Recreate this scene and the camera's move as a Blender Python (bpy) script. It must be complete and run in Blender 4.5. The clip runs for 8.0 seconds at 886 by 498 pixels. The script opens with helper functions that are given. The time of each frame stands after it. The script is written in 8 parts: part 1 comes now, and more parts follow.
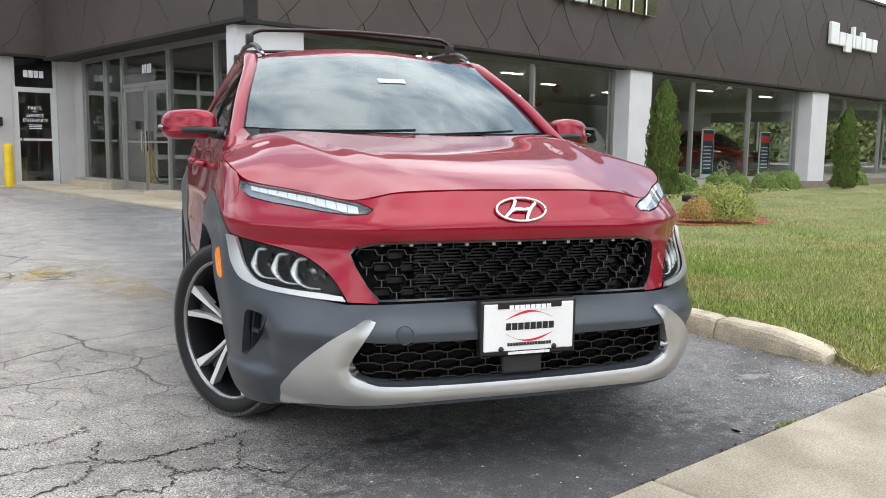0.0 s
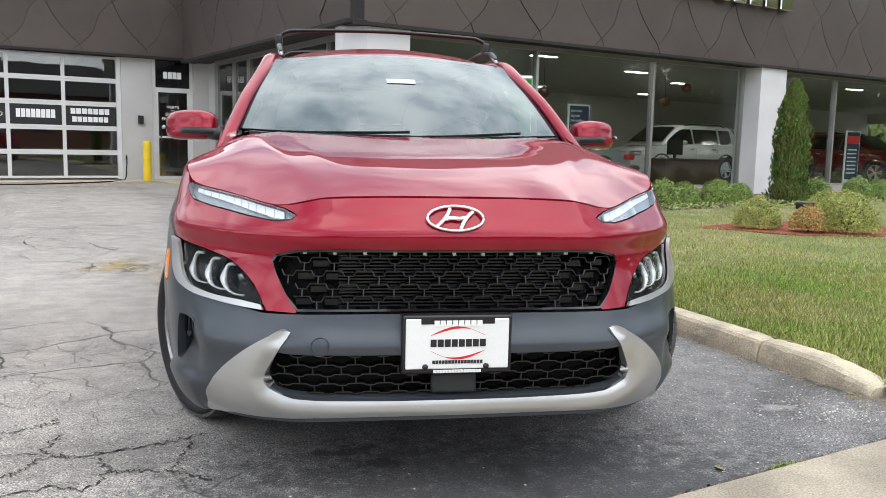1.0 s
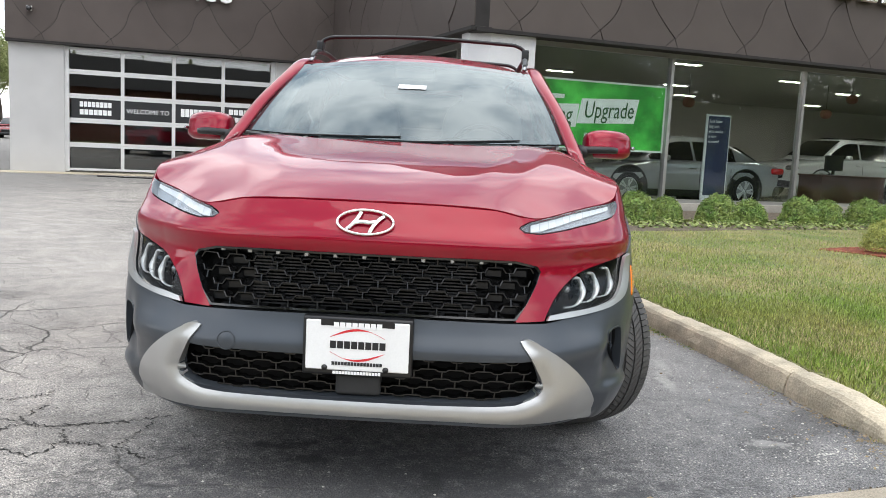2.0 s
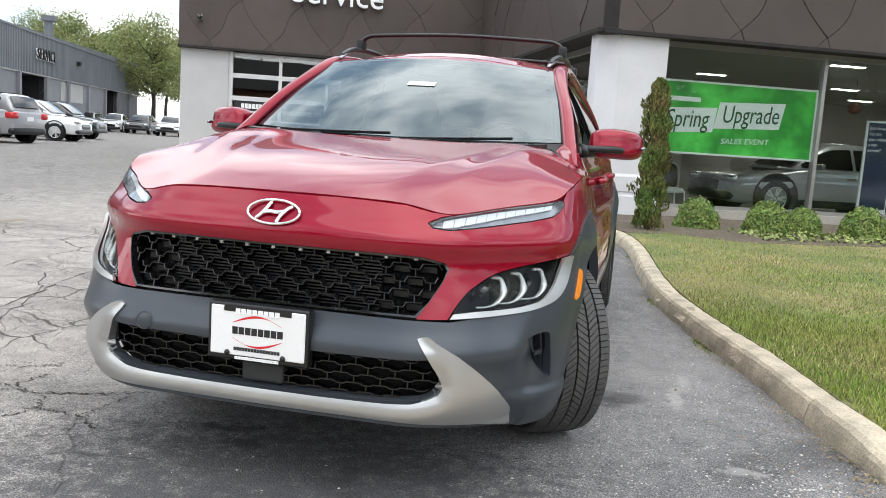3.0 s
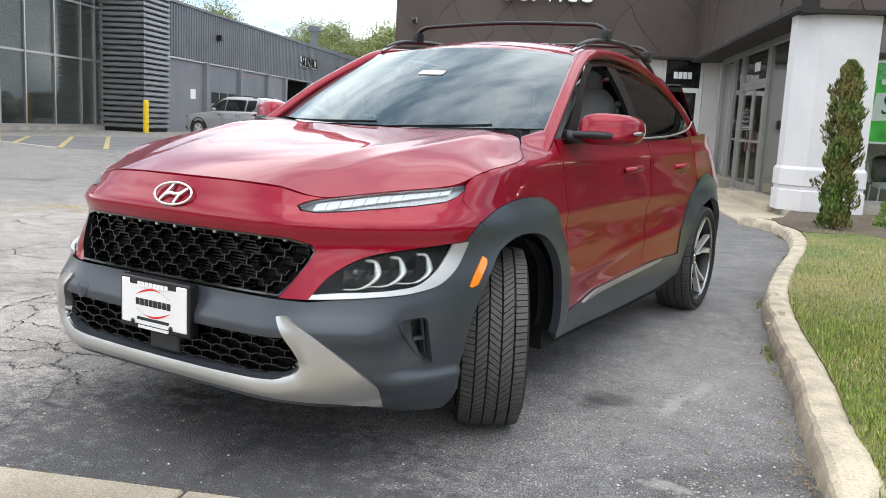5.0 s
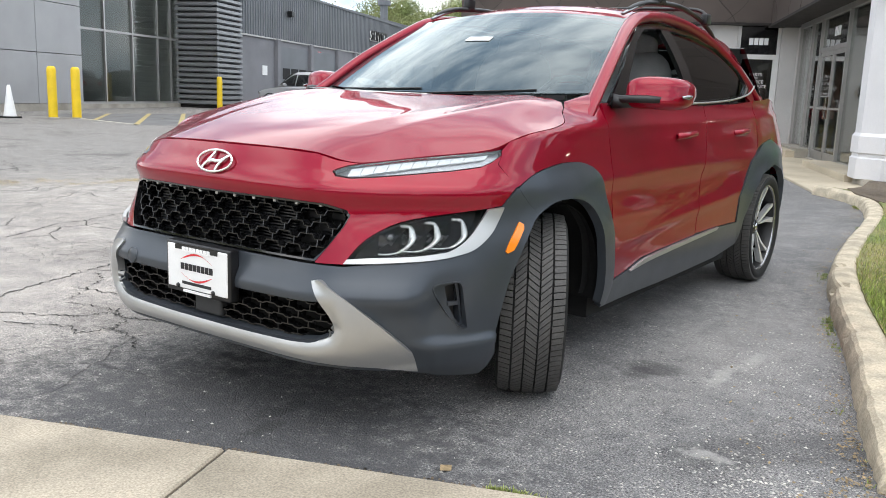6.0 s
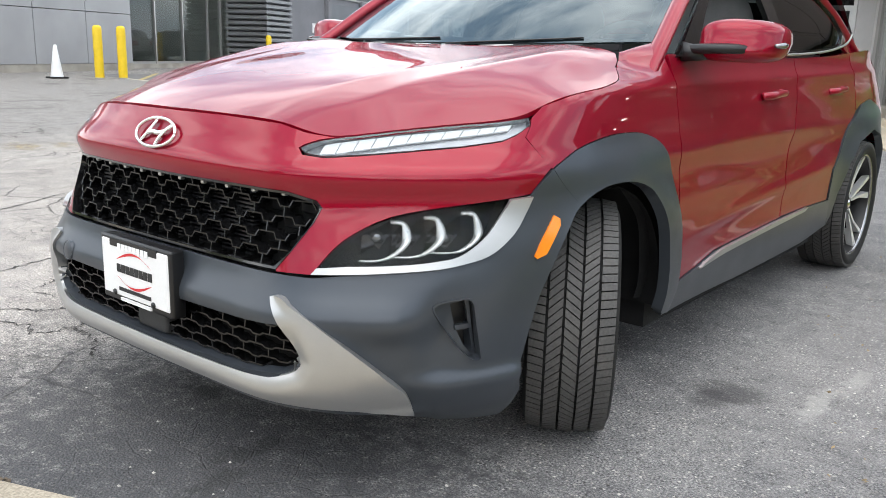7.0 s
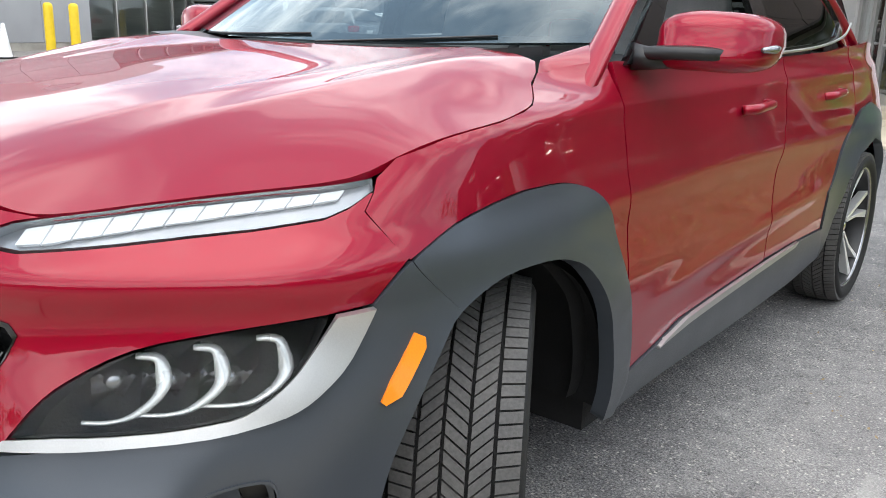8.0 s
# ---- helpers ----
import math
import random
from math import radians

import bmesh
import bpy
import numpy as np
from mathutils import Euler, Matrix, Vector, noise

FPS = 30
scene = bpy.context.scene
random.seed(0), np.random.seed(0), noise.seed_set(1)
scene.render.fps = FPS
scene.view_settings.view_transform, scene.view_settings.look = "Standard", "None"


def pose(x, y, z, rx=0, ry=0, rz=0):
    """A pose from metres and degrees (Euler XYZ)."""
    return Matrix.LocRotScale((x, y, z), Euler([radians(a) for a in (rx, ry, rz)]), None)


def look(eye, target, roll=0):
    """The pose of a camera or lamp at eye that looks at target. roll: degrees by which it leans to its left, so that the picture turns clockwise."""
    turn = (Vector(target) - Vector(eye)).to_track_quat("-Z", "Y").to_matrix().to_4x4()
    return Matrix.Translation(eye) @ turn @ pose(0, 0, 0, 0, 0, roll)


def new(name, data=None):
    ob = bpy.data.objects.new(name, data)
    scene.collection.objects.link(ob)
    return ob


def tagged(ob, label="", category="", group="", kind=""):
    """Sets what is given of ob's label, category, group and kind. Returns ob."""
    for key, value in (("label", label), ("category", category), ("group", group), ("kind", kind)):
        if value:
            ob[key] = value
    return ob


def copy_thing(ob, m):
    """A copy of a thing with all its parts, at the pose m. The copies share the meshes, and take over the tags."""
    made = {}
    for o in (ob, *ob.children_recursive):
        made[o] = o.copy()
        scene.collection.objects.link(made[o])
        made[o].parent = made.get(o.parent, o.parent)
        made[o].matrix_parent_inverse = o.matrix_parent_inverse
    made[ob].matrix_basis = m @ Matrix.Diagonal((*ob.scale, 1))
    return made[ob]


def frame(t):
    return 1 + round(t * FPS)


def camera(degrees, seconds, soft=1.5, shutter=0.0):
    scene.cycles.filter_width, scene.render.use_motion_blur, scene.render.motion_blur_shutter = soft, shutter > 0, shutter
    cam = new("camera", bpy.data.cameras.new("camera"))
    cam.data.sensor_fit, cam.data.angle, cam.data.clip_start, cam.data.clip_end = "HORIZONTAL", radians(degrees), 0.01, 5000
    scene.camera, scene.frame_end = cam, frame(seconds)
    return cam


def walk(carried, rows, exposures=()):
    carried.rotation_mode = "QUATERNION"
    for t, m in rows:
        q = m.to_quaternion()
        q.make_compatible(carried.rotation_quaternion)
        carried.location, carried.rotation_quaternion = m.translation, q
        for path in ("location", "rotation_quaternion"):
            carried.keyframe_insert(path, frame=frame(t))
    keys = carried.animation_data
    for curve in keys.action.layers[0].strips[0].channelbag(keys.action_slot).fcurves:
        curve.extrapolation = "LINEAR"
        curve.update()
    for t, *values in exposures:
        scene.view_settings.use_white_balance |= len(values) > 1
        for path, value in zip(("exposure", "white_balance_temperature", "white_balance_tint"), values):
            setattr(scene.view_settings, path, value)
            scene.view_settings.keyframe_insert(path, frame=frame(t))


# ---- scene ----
cam = camera(56.0, 8.0, soft=0.9)
PATH = [
    (0, (-1.096, -3.259, 1.034), (-0.44, -1.385, 0.789), 0.8),
    (0.5, (-0.787, -3.286, 1.051), (-0.282, -1.368, 0.793), 1.0),
    (1, (-0.443, -3.275, 1.059), (-0.112, -1.319, 0.807), 1.3),
    (1.5, (-0.042, -3.333, 1.074), (0.103, -1.353, 0.828), 1.8),
    (1.7, (0.098, -3.342, 1.083), (0.163, -1.358, 0.835), 2.2),
    (2.8, (0.91, -3.204, 1.071), (0.532, -1.257, 0.815), 3.7),
    (3, (1.076, -3.177, 1.087), (0.619, -1.247, 0.827), 3.7),
    (3.5, (1.379, -3.021, 1.075), (0.738, -1.146, 0.806), 3.9),
    (4, (1.653, -2.813, 1.089), (0.857, -0.999, 0.813), 3.8),
    (4.2, (1.77, -2.752, 1.096), (0.921, -0.963, 0.815), 3.8),
    (5.3, (2.221, -2.747, 1.115), (1.174, -1.072, 0.802), 2.5),
    (5.5, (2.252, -2.769, 1.118), (1.177, -1.114, 0.792), 2.4),
    (6, (2.227, -2.683, 1.086), (1.09, -1.079, 0.718), 2.0),
    (6.5, (2.075, -2.372, 1.079), (0.884, -0.821, 0.66), 1.7),
    (7, (1.912, -2.055, 1.064), (0.688, -0.544, 0.598), 1.6),
    (7.5, (1.752, -1.679, 1.11), (0.529, -0.177, 0.611), 1.6),
    (8, (1.632, -1.279, 1.129), (0.453, 0.253, 0.614), 1.7),
]
walk(cam, [(t, look(eye, target, roll)) for t, eye, target, roll in PATH], [(0, 0.20), (5.5, 0.20), (6.5, 0.28), (7, 0.34), (8, 0.48)])

# ---- sky, sun ----
world = bpy.data.worlds.new("overcast_sky")
scene.world = world
world.use_nodes = True
wn, wl = world.node_tree.nodes, world.node_tree.links
sky = wn.new("ShaderNodeTexSky")
sky.sky_type, sky.sun_disc = "NISHITA", False
sky.sun_elevation, sky.sun_rotation = radians(64), radians(150)
sky.air_density, sky.dust_density = 1.0, 2.0
coord = wn.new("ShaderNodeTexCoord")
squash = wn.new("ShaderNodeMapping")
squash.inputs["Scale"].default_value = (1.0, 1.0, 2.2)
clouds = wn.new("ShaderNodeTexNoise")
clouds.inputs["Scale"].default_value, clouds.inputs["Detail"].default_value, clouds.inputs["Roughness"].default_value = 2.6, 8, 0.58
ramp = wn.new("ShaderNodeValToRGB")
ramp.color_ramp.elements[0].position, ramp.color_ramp.elements[0].color = 0.36, (0.72, 0.72, 0.72, 1)
ramp.color_ramp.elements[1].position, ramp.color_ramp.elements[1].color = 0.56, (1, 1, 1, 1)
shade = wn.new("ShaderNodeValToRGB")
shade.color_ramp.elements[0].position, shade.color_ramp.elements[0].color = 0.40, (2.3, 3.0, 3.7, 1)
shade.color_ramp.elements[1].position, shade.color_ramp.elements[1].color = 0.62, (9.3, 9.3, 9.4, 1)
mixer = wn.new("ShaderNodeMixRGB")
back = wn["Background"]
back.inputs["Strength"].default_value = 0.268
wl.new(coord.outputs["Generated"], squash.inputs["Vector"])
wl.new(squash.outputs["Vector"], clouds.inputs["Vector"])
wl.new(clouds.outputs["Fac"], ramp.inputs["Fac"])
wl.new(clouds.outputs["Fac"], shade.inputs["Fac"])
wl.new(ramp.outputs["Color"], mixer.inputs["Fac"])
wl.new(sky.outputs["Color"], mixer.inputs["Color1"])
wl.new(shade.outputs["Color"], mixer.inputs["Color2"])
wl.new(mixer.outputs["Color"], back.inputs["Color"])
sun = new("sun", bpy.data.lights.new("sun", "SUN"))
sun.data.energy, sun.data.angle, sun.data.color = 1.1, radians(60), (1.0, 0.96, 0.9)
sun.matrix_world = look((0, 0, 20), (0 + 20 * math.sin(radians(150)) * -0.49, 20 * math.cos(radians(150)) * -0.49, 0))

# ---- tools ----
from mathutils import geometry

def mat(name, col, rough=0.5, metal=0.0, var=0.12, scale=4.0, fine=60.0, bump=0.15, col2=None, coat=0.0, spec=0.5, dist=0.004, rand=0.0, island=0.0):
    """A surface with variation at two scales; col2 shows in patches; rand varies whole pieces, island the loose bits of one mesh."""
    m = bpy.data.materials.new(name)
    m.use_nodes = True
    n, l = m.node_tree.nodes, m.node_tree.links
    b = n["Principled BSDF"]
    b.inputs["Metallic"].default_value, b.inputs["Coat Weight"].default_value = metal, coat
    b.inputs["Coat Roughness"].default_value, b.inputs["Specular IOR Level"].default_value = 0.015, spec
    tc = n.new("ShaderNodeTexCoord")
    big, small = n.new("ShaderNodeTexNoise"), n.new("ShaderNodeTexNoise")
    big.inputs["Scale"].default_value, big.inputs["Detail"].default_value = scale, 5
    small.inputs["Scale"].default_value, small.inputs["Detail"].default_value = fine, 3
    for t in (big, small):
        l.new(tc.outputs["Object"], t.inputs["Vector"])
    mix = n.new("ShaderNodeMixRGB")
    second = col2 or tuple(c * (1 - var) for c in col)
    mix.inputs["Color1"].default_value, mix.inputs["Color2"].default_value = (*(c * (1 + var * .5) for c in col), 1), (*second, 1)
    edge = n.new("ShaderNodeMapRange")
    edge.inputs["From Min"].default_value, edge.inputs["From Max"].default_value = 0.38, 0.66
    l.new(big.outputs["Fac"], edge.inputs["Value"])
    l.new(edge.outputs["Result"], mix.inputs["Fac"])
    grain = n.new("ShaderNodeMixRGB")
    grain.blend_type = "MULTIPLY"
    grain.inputs["Fac"].default_value = 1.0
    g = n.new("ShaderNodeMapRange")
    g.inputs["From Min"].default_value, g.inputs["From Max"].default_value = 0.3, 0.7
    g.inputs["To Min"].default_value, g.inputs["To Max"].default_value = 1 - var, 1 + var * .6
    l.new(small.outputs["Fac"], g.inputs["Value"])
    l.new(mix.outputs["Color"], grain.inputs["Color1"])
    l.new(g.outputs["Result"], grain.inputs["Color2"])
    out = grain
    if rand or island:
        info, r = n.new("ShaderNodeObjectInfo" if rand else "ShaderNodeNewGeometry"), n.new("ShaderNodeMapRange")
        r.inputs["To Min"].default_value, r.inputs["To Max"].default_value = 1 - (rand or island), 1 + (rand or island)
        l.new(info.outputs["Random" if rand else "Random Per Island"], r.inputs["Value"])
        out = n.new("ShaderNodeMixRGB")
        out.blend_type = "MULTIPLY"
        out.inputs["Fac"].default_value = 1.0
        l.new(grain.outputs["Color"], out.inputs["Color1"])
        l.new(r.outputs["Result"], out.inputs["Color2"])
    l.new(out.outputs["Color"], b.inputs["Base Color"])
    ro = n.new("ShaderNodeMapRange")
    ro.inputs["To Min"].default_value, ro.inputs["To Max"].default_value = rough * .85, min(1, rough * 1.15)
    l.new(big.outputs["Fac"], ro.inputs["Value"])
    l.new(ro.outputs["Result"], b.inputs["Roughness"])
    if bump:
        bp = n.new("ShaderNodeBump")
        bp.inputs["Strength"].default_value, bp.inputs["Distance"].default_value = bump, dist
        l.new(small.outputs["Fac"], bp.inputs["Height"])
        l.new(bp.outputs["Normal"], b.inputs["Normal"])
    return m


def glass_mat(name, tint=(0.8, 0.85, 0.85), rough=0.0, ior=1.5, shine=(1, 1, 1)):
    """A thin pane: looks straight through, tinted, with a mirror gloss that grows at grazing angles."""
    m = bpy.data.materials.new(name)
    m.use_nodes = True
    n, l = m.node_tree.nodes, m.node_tree.links
    clear, gloss, mix, fr = n.new("ShaderNodeBsdfTransparent"), n.new("ShaderNodeBsdfGlossy"), n.new("ShaderNodeMixShader"), n.new("ShaderNodeLayerWeight")
    clear.inputs["Color"].default_value, gloss.inputs["Roughness"].default_value = (*tint, 1), rough
    fr.inputs["Blend"].default_value, gloss.inputs["Color"].default_value = 0.5, (*shine, 1)
    steep, refl = n.new("ShaderNodeMath"), n.new("ShaderNodeMapRange")
    steep.operation, steep.inputs[1].default_value = "POWER", 5.0
    refl.inputs["To Min"].default_value = ((ior - 1) / (ior + 1)) ** 2
    l.new(fr.outputs["Facing"], steep.inputs[0])
    l.new(steep.outputs["Value"], refl.inputs["Value"])
    tc, nz, bp = n.new("ShaderNodeTexCoord"), n.new("ShaderNodeTexNoise"), n.new("ShaderNodeBump")
    nz.inputs["Scale"].default_value = 0.7
    bp.inputs["Strength"].default_value, bp.inputs["Distance"].default_value = 0.06, 0.02
    l.new(tc.outputs["Object"], nz.inputs["Vector"])
    l.new(nz.outputs["Fac"], bp.inputs["Height"])
    l.new(bp.outputs["Normal"], gloss.inputs["Normal"])
    l.new(refl.outputs["Result"], mix.inputs["Fac"])
    l.new(clear.outputs["BSDF"], mix.inputs[1])
    l.new(gloss.outputs["BSDF"], mix.inputs[2])
    l.new(mix.outputs["Shader"], n["Material Output"].inputs["Surface"])
    return m


def glow_mat(name, col, strength):
    m = bpy.data.materials.new(name)
    m.use_nodes = True
    b = m.node_tree.nodes["Principled BSDF"]
    b.inputs["Base Color"].default_value = (*col, 1)
    b.inputs["Emission Color"].default_value, b.inputs["Emission Strength"].default_value = (*col, 1), strength
    return m


def mesh_of(name, verts, faces, material=None, smooth=False):
    me = bpy.data.meshes.new(name)
    me.from_pydata([tuple(v) for v in verts], [], [tuple(q) for q in faces])
    if material:
        me.materials.append(material)
    if smooth:
        me.polygons.foreach_set("use_smooth", [True] * len(me.polygons))
    me.update()
    return me


def part(name, data, material=None, parent=None, label="", smooth=False, at=None):
    """One mesh object under a thing or a part; data is a bmesh, a mesh, or (verts, faces)."""
    if isinstance(data, bmesh.types.BMesh):
        me = bpy.data.meshes.new(name)
        for q in data.faces:
            q.smooth = smooth
        data.to_mesh(me)
        data.free()
        if material:
            me.materials.append(material)
    elif isinstance(data, bpy.types.Mesh):
        me = data
    else:
        me = mesh_of(name, *data, material, smooth)
    ob = new(name, me)
    if parent:
        ob.parent = parent
    if at is not None:
        ob.matrix_basis = at
    return tagged(ob, label)


def thing(name, label, category, m=None, group="", kind=""):
    ob = new(name)
    ob.empty_display_size = 0.1
    if m is not None:
        ob.matrix_world = m
    return tagged(ob, label, category, group, kind)


def boxes(*list_of):
    """Verts and faces of boxes (x0, x1, y0, y1, z0, z1)."""
    v, q = [], []
    for x0, x1, y0, y1, z0, z1 in list_of:
        k = len(v)
        v += [(x0, y0, z0), (x1, y0, z0), (x1, y1, z0), (x0, y1, z0), (x0, y0, z1), (x1, y0, z1), (x1, y1, z1), (x0, y1, z1)]
        q += [tuple(k + i for i in c) for c in ((3, 2, 1, 0), (4, 5, 6, 7), (0, 1, 5, 4), (1, 2, 6, 5), (2, 3, 7, 6), (3, 0, 4, 7))]
    return v, q


def round_box(x0, x1, y0, y1, z0, z1, r=0.01, seg=2):
    bm = bmesh.new()
    bmesh.ops.create_cube(bm, size=1, matrix=Matrix.Translation(((x0 + x1) / 2, (y0 + y1) / 2, (z0 + z1) / 2)) @ Matrix.Diagonal((x1 - x0, y1 - y0, z1 - z0, 1)))
    bmesh.ops.bevel(bm, geom=bm.edges[:], offset=r, segments=seg, affect="EDGES", profile=0.7)
    return bm


def lathe(profile, n=32, axis="z"):
    """Verts and faces of a profile of (radius, height) turned round an axis."""
    v, q = [], []
    for r, h in profile:
        for i in range(n):
            a = 2 * math.pi * i / n
            c, s = r * math.cos(a), r * math.sin(a)
            v.append((c, s, h) if axis == "z" else (h, c, s))
    for j in range(len(profile) - 1):
        for i in range(n):
            a, b = j * n + i, j * n + (i + 1) % n
            q.append((a, b, b + n, a + n))
    return v, q


def tube(path, radii, n=10, flat=1.0):
    """Verts and faces of a tube along a path, with a radius at each point; flat squashes its second side."""
    v, q = [], []
    path = [Vector(p) for p in path]
    up = Vector((0, 0, 1))
    for k, p in enumerate(path):
        d = (path[min(k + 1, len(path) - 1)] - path[max(k - 1, 0)]).normalized()
        side = d.cross(up if abs(d.z) < 0.95 else Vector((1, 0, 0))).normalized()
        top = side.cross(d)
        r = radii[k] if isinstance(radii, (list, tuple)) else radii
        v += [p + r * (math.cos(2 * math.pi * i / n) * side + flat * math.sin(2 * math.pi * i / n) * top) for i in range(n)]
    for k in range(len(path) - 1):
        for i in range(n):
            a, b = k * n + i, k * n + (i + 1) % n
            q.append((a, b, b + n, a + n))
    q += [tuple(range(n))[::-1], tuple(range(len(v) - n, len(v)))]
    return v, q


def merge(*parts_):
    v, q = [], []
    for pv, pq in parts_:
        k = len(v)
        v += list(pv)
        q += [tuple(i + k for i in c) for c in pq]
    return v, q


def moved(data, m):
    return [m @ Vector(p) for p in data[0]], data[1]


def lettering(text, size, depth=0.004, spacing=1.0, shear=0.0, align="CENTER"):
    """A mesh of words in the built-in font, lying in x and y, its face to +z."""
    cu = bpy.data.curves.new("words", "FONT")
    cu.body, cu.size, cu.extrude, cu.space_character, cu.shear, cu.align_x = text, size, depth, spacing, shear, align
    cu.resolution_u = 3
    ob = new("words", cu)
    me = bpy.data.meshes.new_from_object(ob.evaluated_get(bpy.context.evaluated_depsgraph_get()))
    bpy.data.objects.remove(ob)
    bpy.data.curves.remove(cu)
    return me


def inside(p, poly):
    x, y, hit, j = p[0], p[1], False, len(poly) - 1
    for i in range(len(poly)):
        (xi, yi), (xj, yj) = poly[i], poly[j]
        if (yi > y) != (yj > y) and x < (xj - xi) * (y - yi) / (yj - yi) + xi:
            hit = not hit
        j = i
    return hit


def dense(poly, step):
    """The outline of a polygon with a point at least every step."""
    out = []
    for a, b in zip(poly, poly[1:] + poly[:1]):
        n = max(1, math.ceil(math.hypot(b[0] - a[0], b[1] - a[1]) / step))
        out += [(a[0] + (b[0] - a[0]) * i / n, a[1] + (b[1] - a[1]) * i / n) for i in range(n)]
    return out


def curve(points, per=6, closed=False):
    """A smooth line through points of two coordinates or more."""
    n, out = len(points), []
    for i in range(n if closed else n - 1):
        p = [points[(i + k) % n] if closed else points[min(max(i + k, 0), n - 1)] for k in (-1, 0, 1, 2)]
        for j in range(per):
            f = j / per
            out.append(tuple(.5 * (2 * b + (c - a) * f + (2 * a - 5 * b + 4 * c - d) * f * f + (3 * b - a - 3 * c + d) * f ** 3) for a, b, c, d in zip(*p)))
    return out if closed else out + [tuple(points[-1])]


def panel(poly, to_3d, step=(0.1, 0.02), thick=0.012, holes=(), hem=0.0):
    """A sheet over a region of a curved surface: poly lies in the surface's two coordinates, to_3d(points) gives places;
    step is the grain in each coordinate; its rim is turned inward by thick, round the holes too."""
    sx, sy = step
    loops = [dense([(a / sx, b / sy) for a, b in loop], 0.9) for loop in (poly, *holes)]
    pts, cons = [], []
    for loop in loops:
        k = len(pts)
        pts += loop
        cons += [(k + i, k + (i + 1) % len(loop)) for i in range(len(loop))]
    edge = np.array(pts)
    lo, hi = edge.min(0), edge.max(0)
    for i in range(math.floor(lo[0]), math.ceil(hi[0]) + 1):
        for j in range(math.floor(lo[1]), math.ceil(hi[1]) + 1):
            p = (i + 0.001, j + (0.5 if i % 2 else 0) + 0.001)
            if inside(p, loops[0]) and not any(inside(p, h) for h in loops[1:]) and np.min((edge[:, 0] - p[0]) ** 2 + (edge[:, 1] - p[1]) ** 2) > 0.16:
                pts.append(p)
    from_cdt = geometry.delaunay_2d_cdt([Vector(p) for p in pts], cons, [], 0, 1e-5)
    flat, tris = from_cdt[0], from_cdt[2]
    keep = []
    for t in tris:
        c = ((flat[t[0]][0] + flat[t[1]][0] + flat[t[2]][0]) / 3, (flat[t[0]][1] + flat[t[1]][1] + flat[t[2]][1]) / 3)
        (ax, ay), (bx, by), (cx, cy) = flat[t[0]], flat[t[1]], flat[t[2]]
        turn = (bx - ax) * (cy - ay) - (cx - ax) * (by - ay)
        if abs(turn) < 2e-3:
            continue
        if turn < 0:
            t = t[::-1]
        if inside(c, loops[0]) and not any(inside(c, h) for h in loops[1:]):
            keep.append(t)
    q = np.array([(p[0] * sx, p[1] * sy) for p in flat])
    place = to_3d(q)
    nx, ny = to_3d(q + (1e-3, 0)) - place, to_3d(q + (0, 1e-3)) - place
    normal = np.cross(nx, ny)
    normal /= np.linalg.norm(normal, axis=1)[:, None] + 1e-12
    bm = bmesh.new()
    vs = [bm.verts.new(p) for p in place]
    for t in keep:
        try:
            bm.faces.new([vs[i] for i in t])
        except ValueError:
            pass
    at = {v: i for i, v in enumerate(vs)}
    for v in [v for v in vs if not v.link_faces]:
        bm.verts.remove(v)
        at.pop(v)
    if thick:
        inner = {}
        for e in [e for e in bm.edges if len(e.link_faces) == 1]:
            f = e.link_faces[0]
            e.smooth = False
            ends = []
            for v in e.verts:
                if v not in inner:
                    inner[v] = bm.verts.new(Vector(v.co) - Vector(normal[at[v]]) * thick)
                ends.append(v)
            order = [l.vert for l in f.loops]
            a, b = ends
            if order[(order.index(a) + 1) % 3] != b:
                a, b = b, a
            bm.faces.new((b, a, inner[a], inner[b])).smooth = False
    sharp = [e for e in bm.edges if len(e.link_faces) == 2 and e.calc_face_angle(0) > 0.7]
    for e in sharp:
        e.smooth = False
    return bm


def mirrored(bm):
    """A bmesh's copy on the other side of x = 0."""
    out = bm.copy()
    for v in out.verts:
        v.co.x = -v.co.x
    bmesh.ops.reverse_faces(out, faces=out.faces[:])
    return out

# ---- materials ----
M_PAINT = mat("red_metallic_paint", (0.262, 0.002, 0.017), 0.42, 0.40, 0.03, 3, 900, 0.0, coat=0.85, spec=0.03)
M_CLAD = mat("grey_textured_plastic", (0.056, 0.064, 0.076), 0.30, 0.30, 0.06, 6, 700, 0.08, dist=0.001)
M_BLACK = mat("black_plastic", (0.009, 0.009, 0.010), 0.38, 0.0, 0.1, 8, 300, 0.05, dist=0.001)
M_GLOSSBLACK = mat("gloss_black", (0.008, 0.008, 0.009), 0.12, 0.0, 0.05, 8, 300, 0.0, coat=0.6)
M_LINER = mat("wheel_liner_felt", (0.0055, 0.0055, 0.006), 0.9, 0.0, 0.2, 8, 200, 0.3)
M_SILVER = mat("satin_silver_trim", (0.50, 0.50, 0.495), 0.36, 0.80, 0.05, 6, 500, 0.03, dist=0.001)
M_CHROME = mat("chrome", (0.80, 0.79, 0.77), 0.08, 1.0, 0.03, 6, 500, 0.0)
M_MACHINED = mat("machined_aluminium", (0.78, 0.78, 0.78), 0.32, 0.55, 0.05, 6, 300, 0.04, dist=0.001)
M_RUBBER = mat("tyre_rubber", (0.012, 0.012, 0.0125), 0.68, 0.0, 0.2, 14, 220, 0.2, col2=(0.018, 0.0175, 0.017), dist=0.002, spec=0.3)
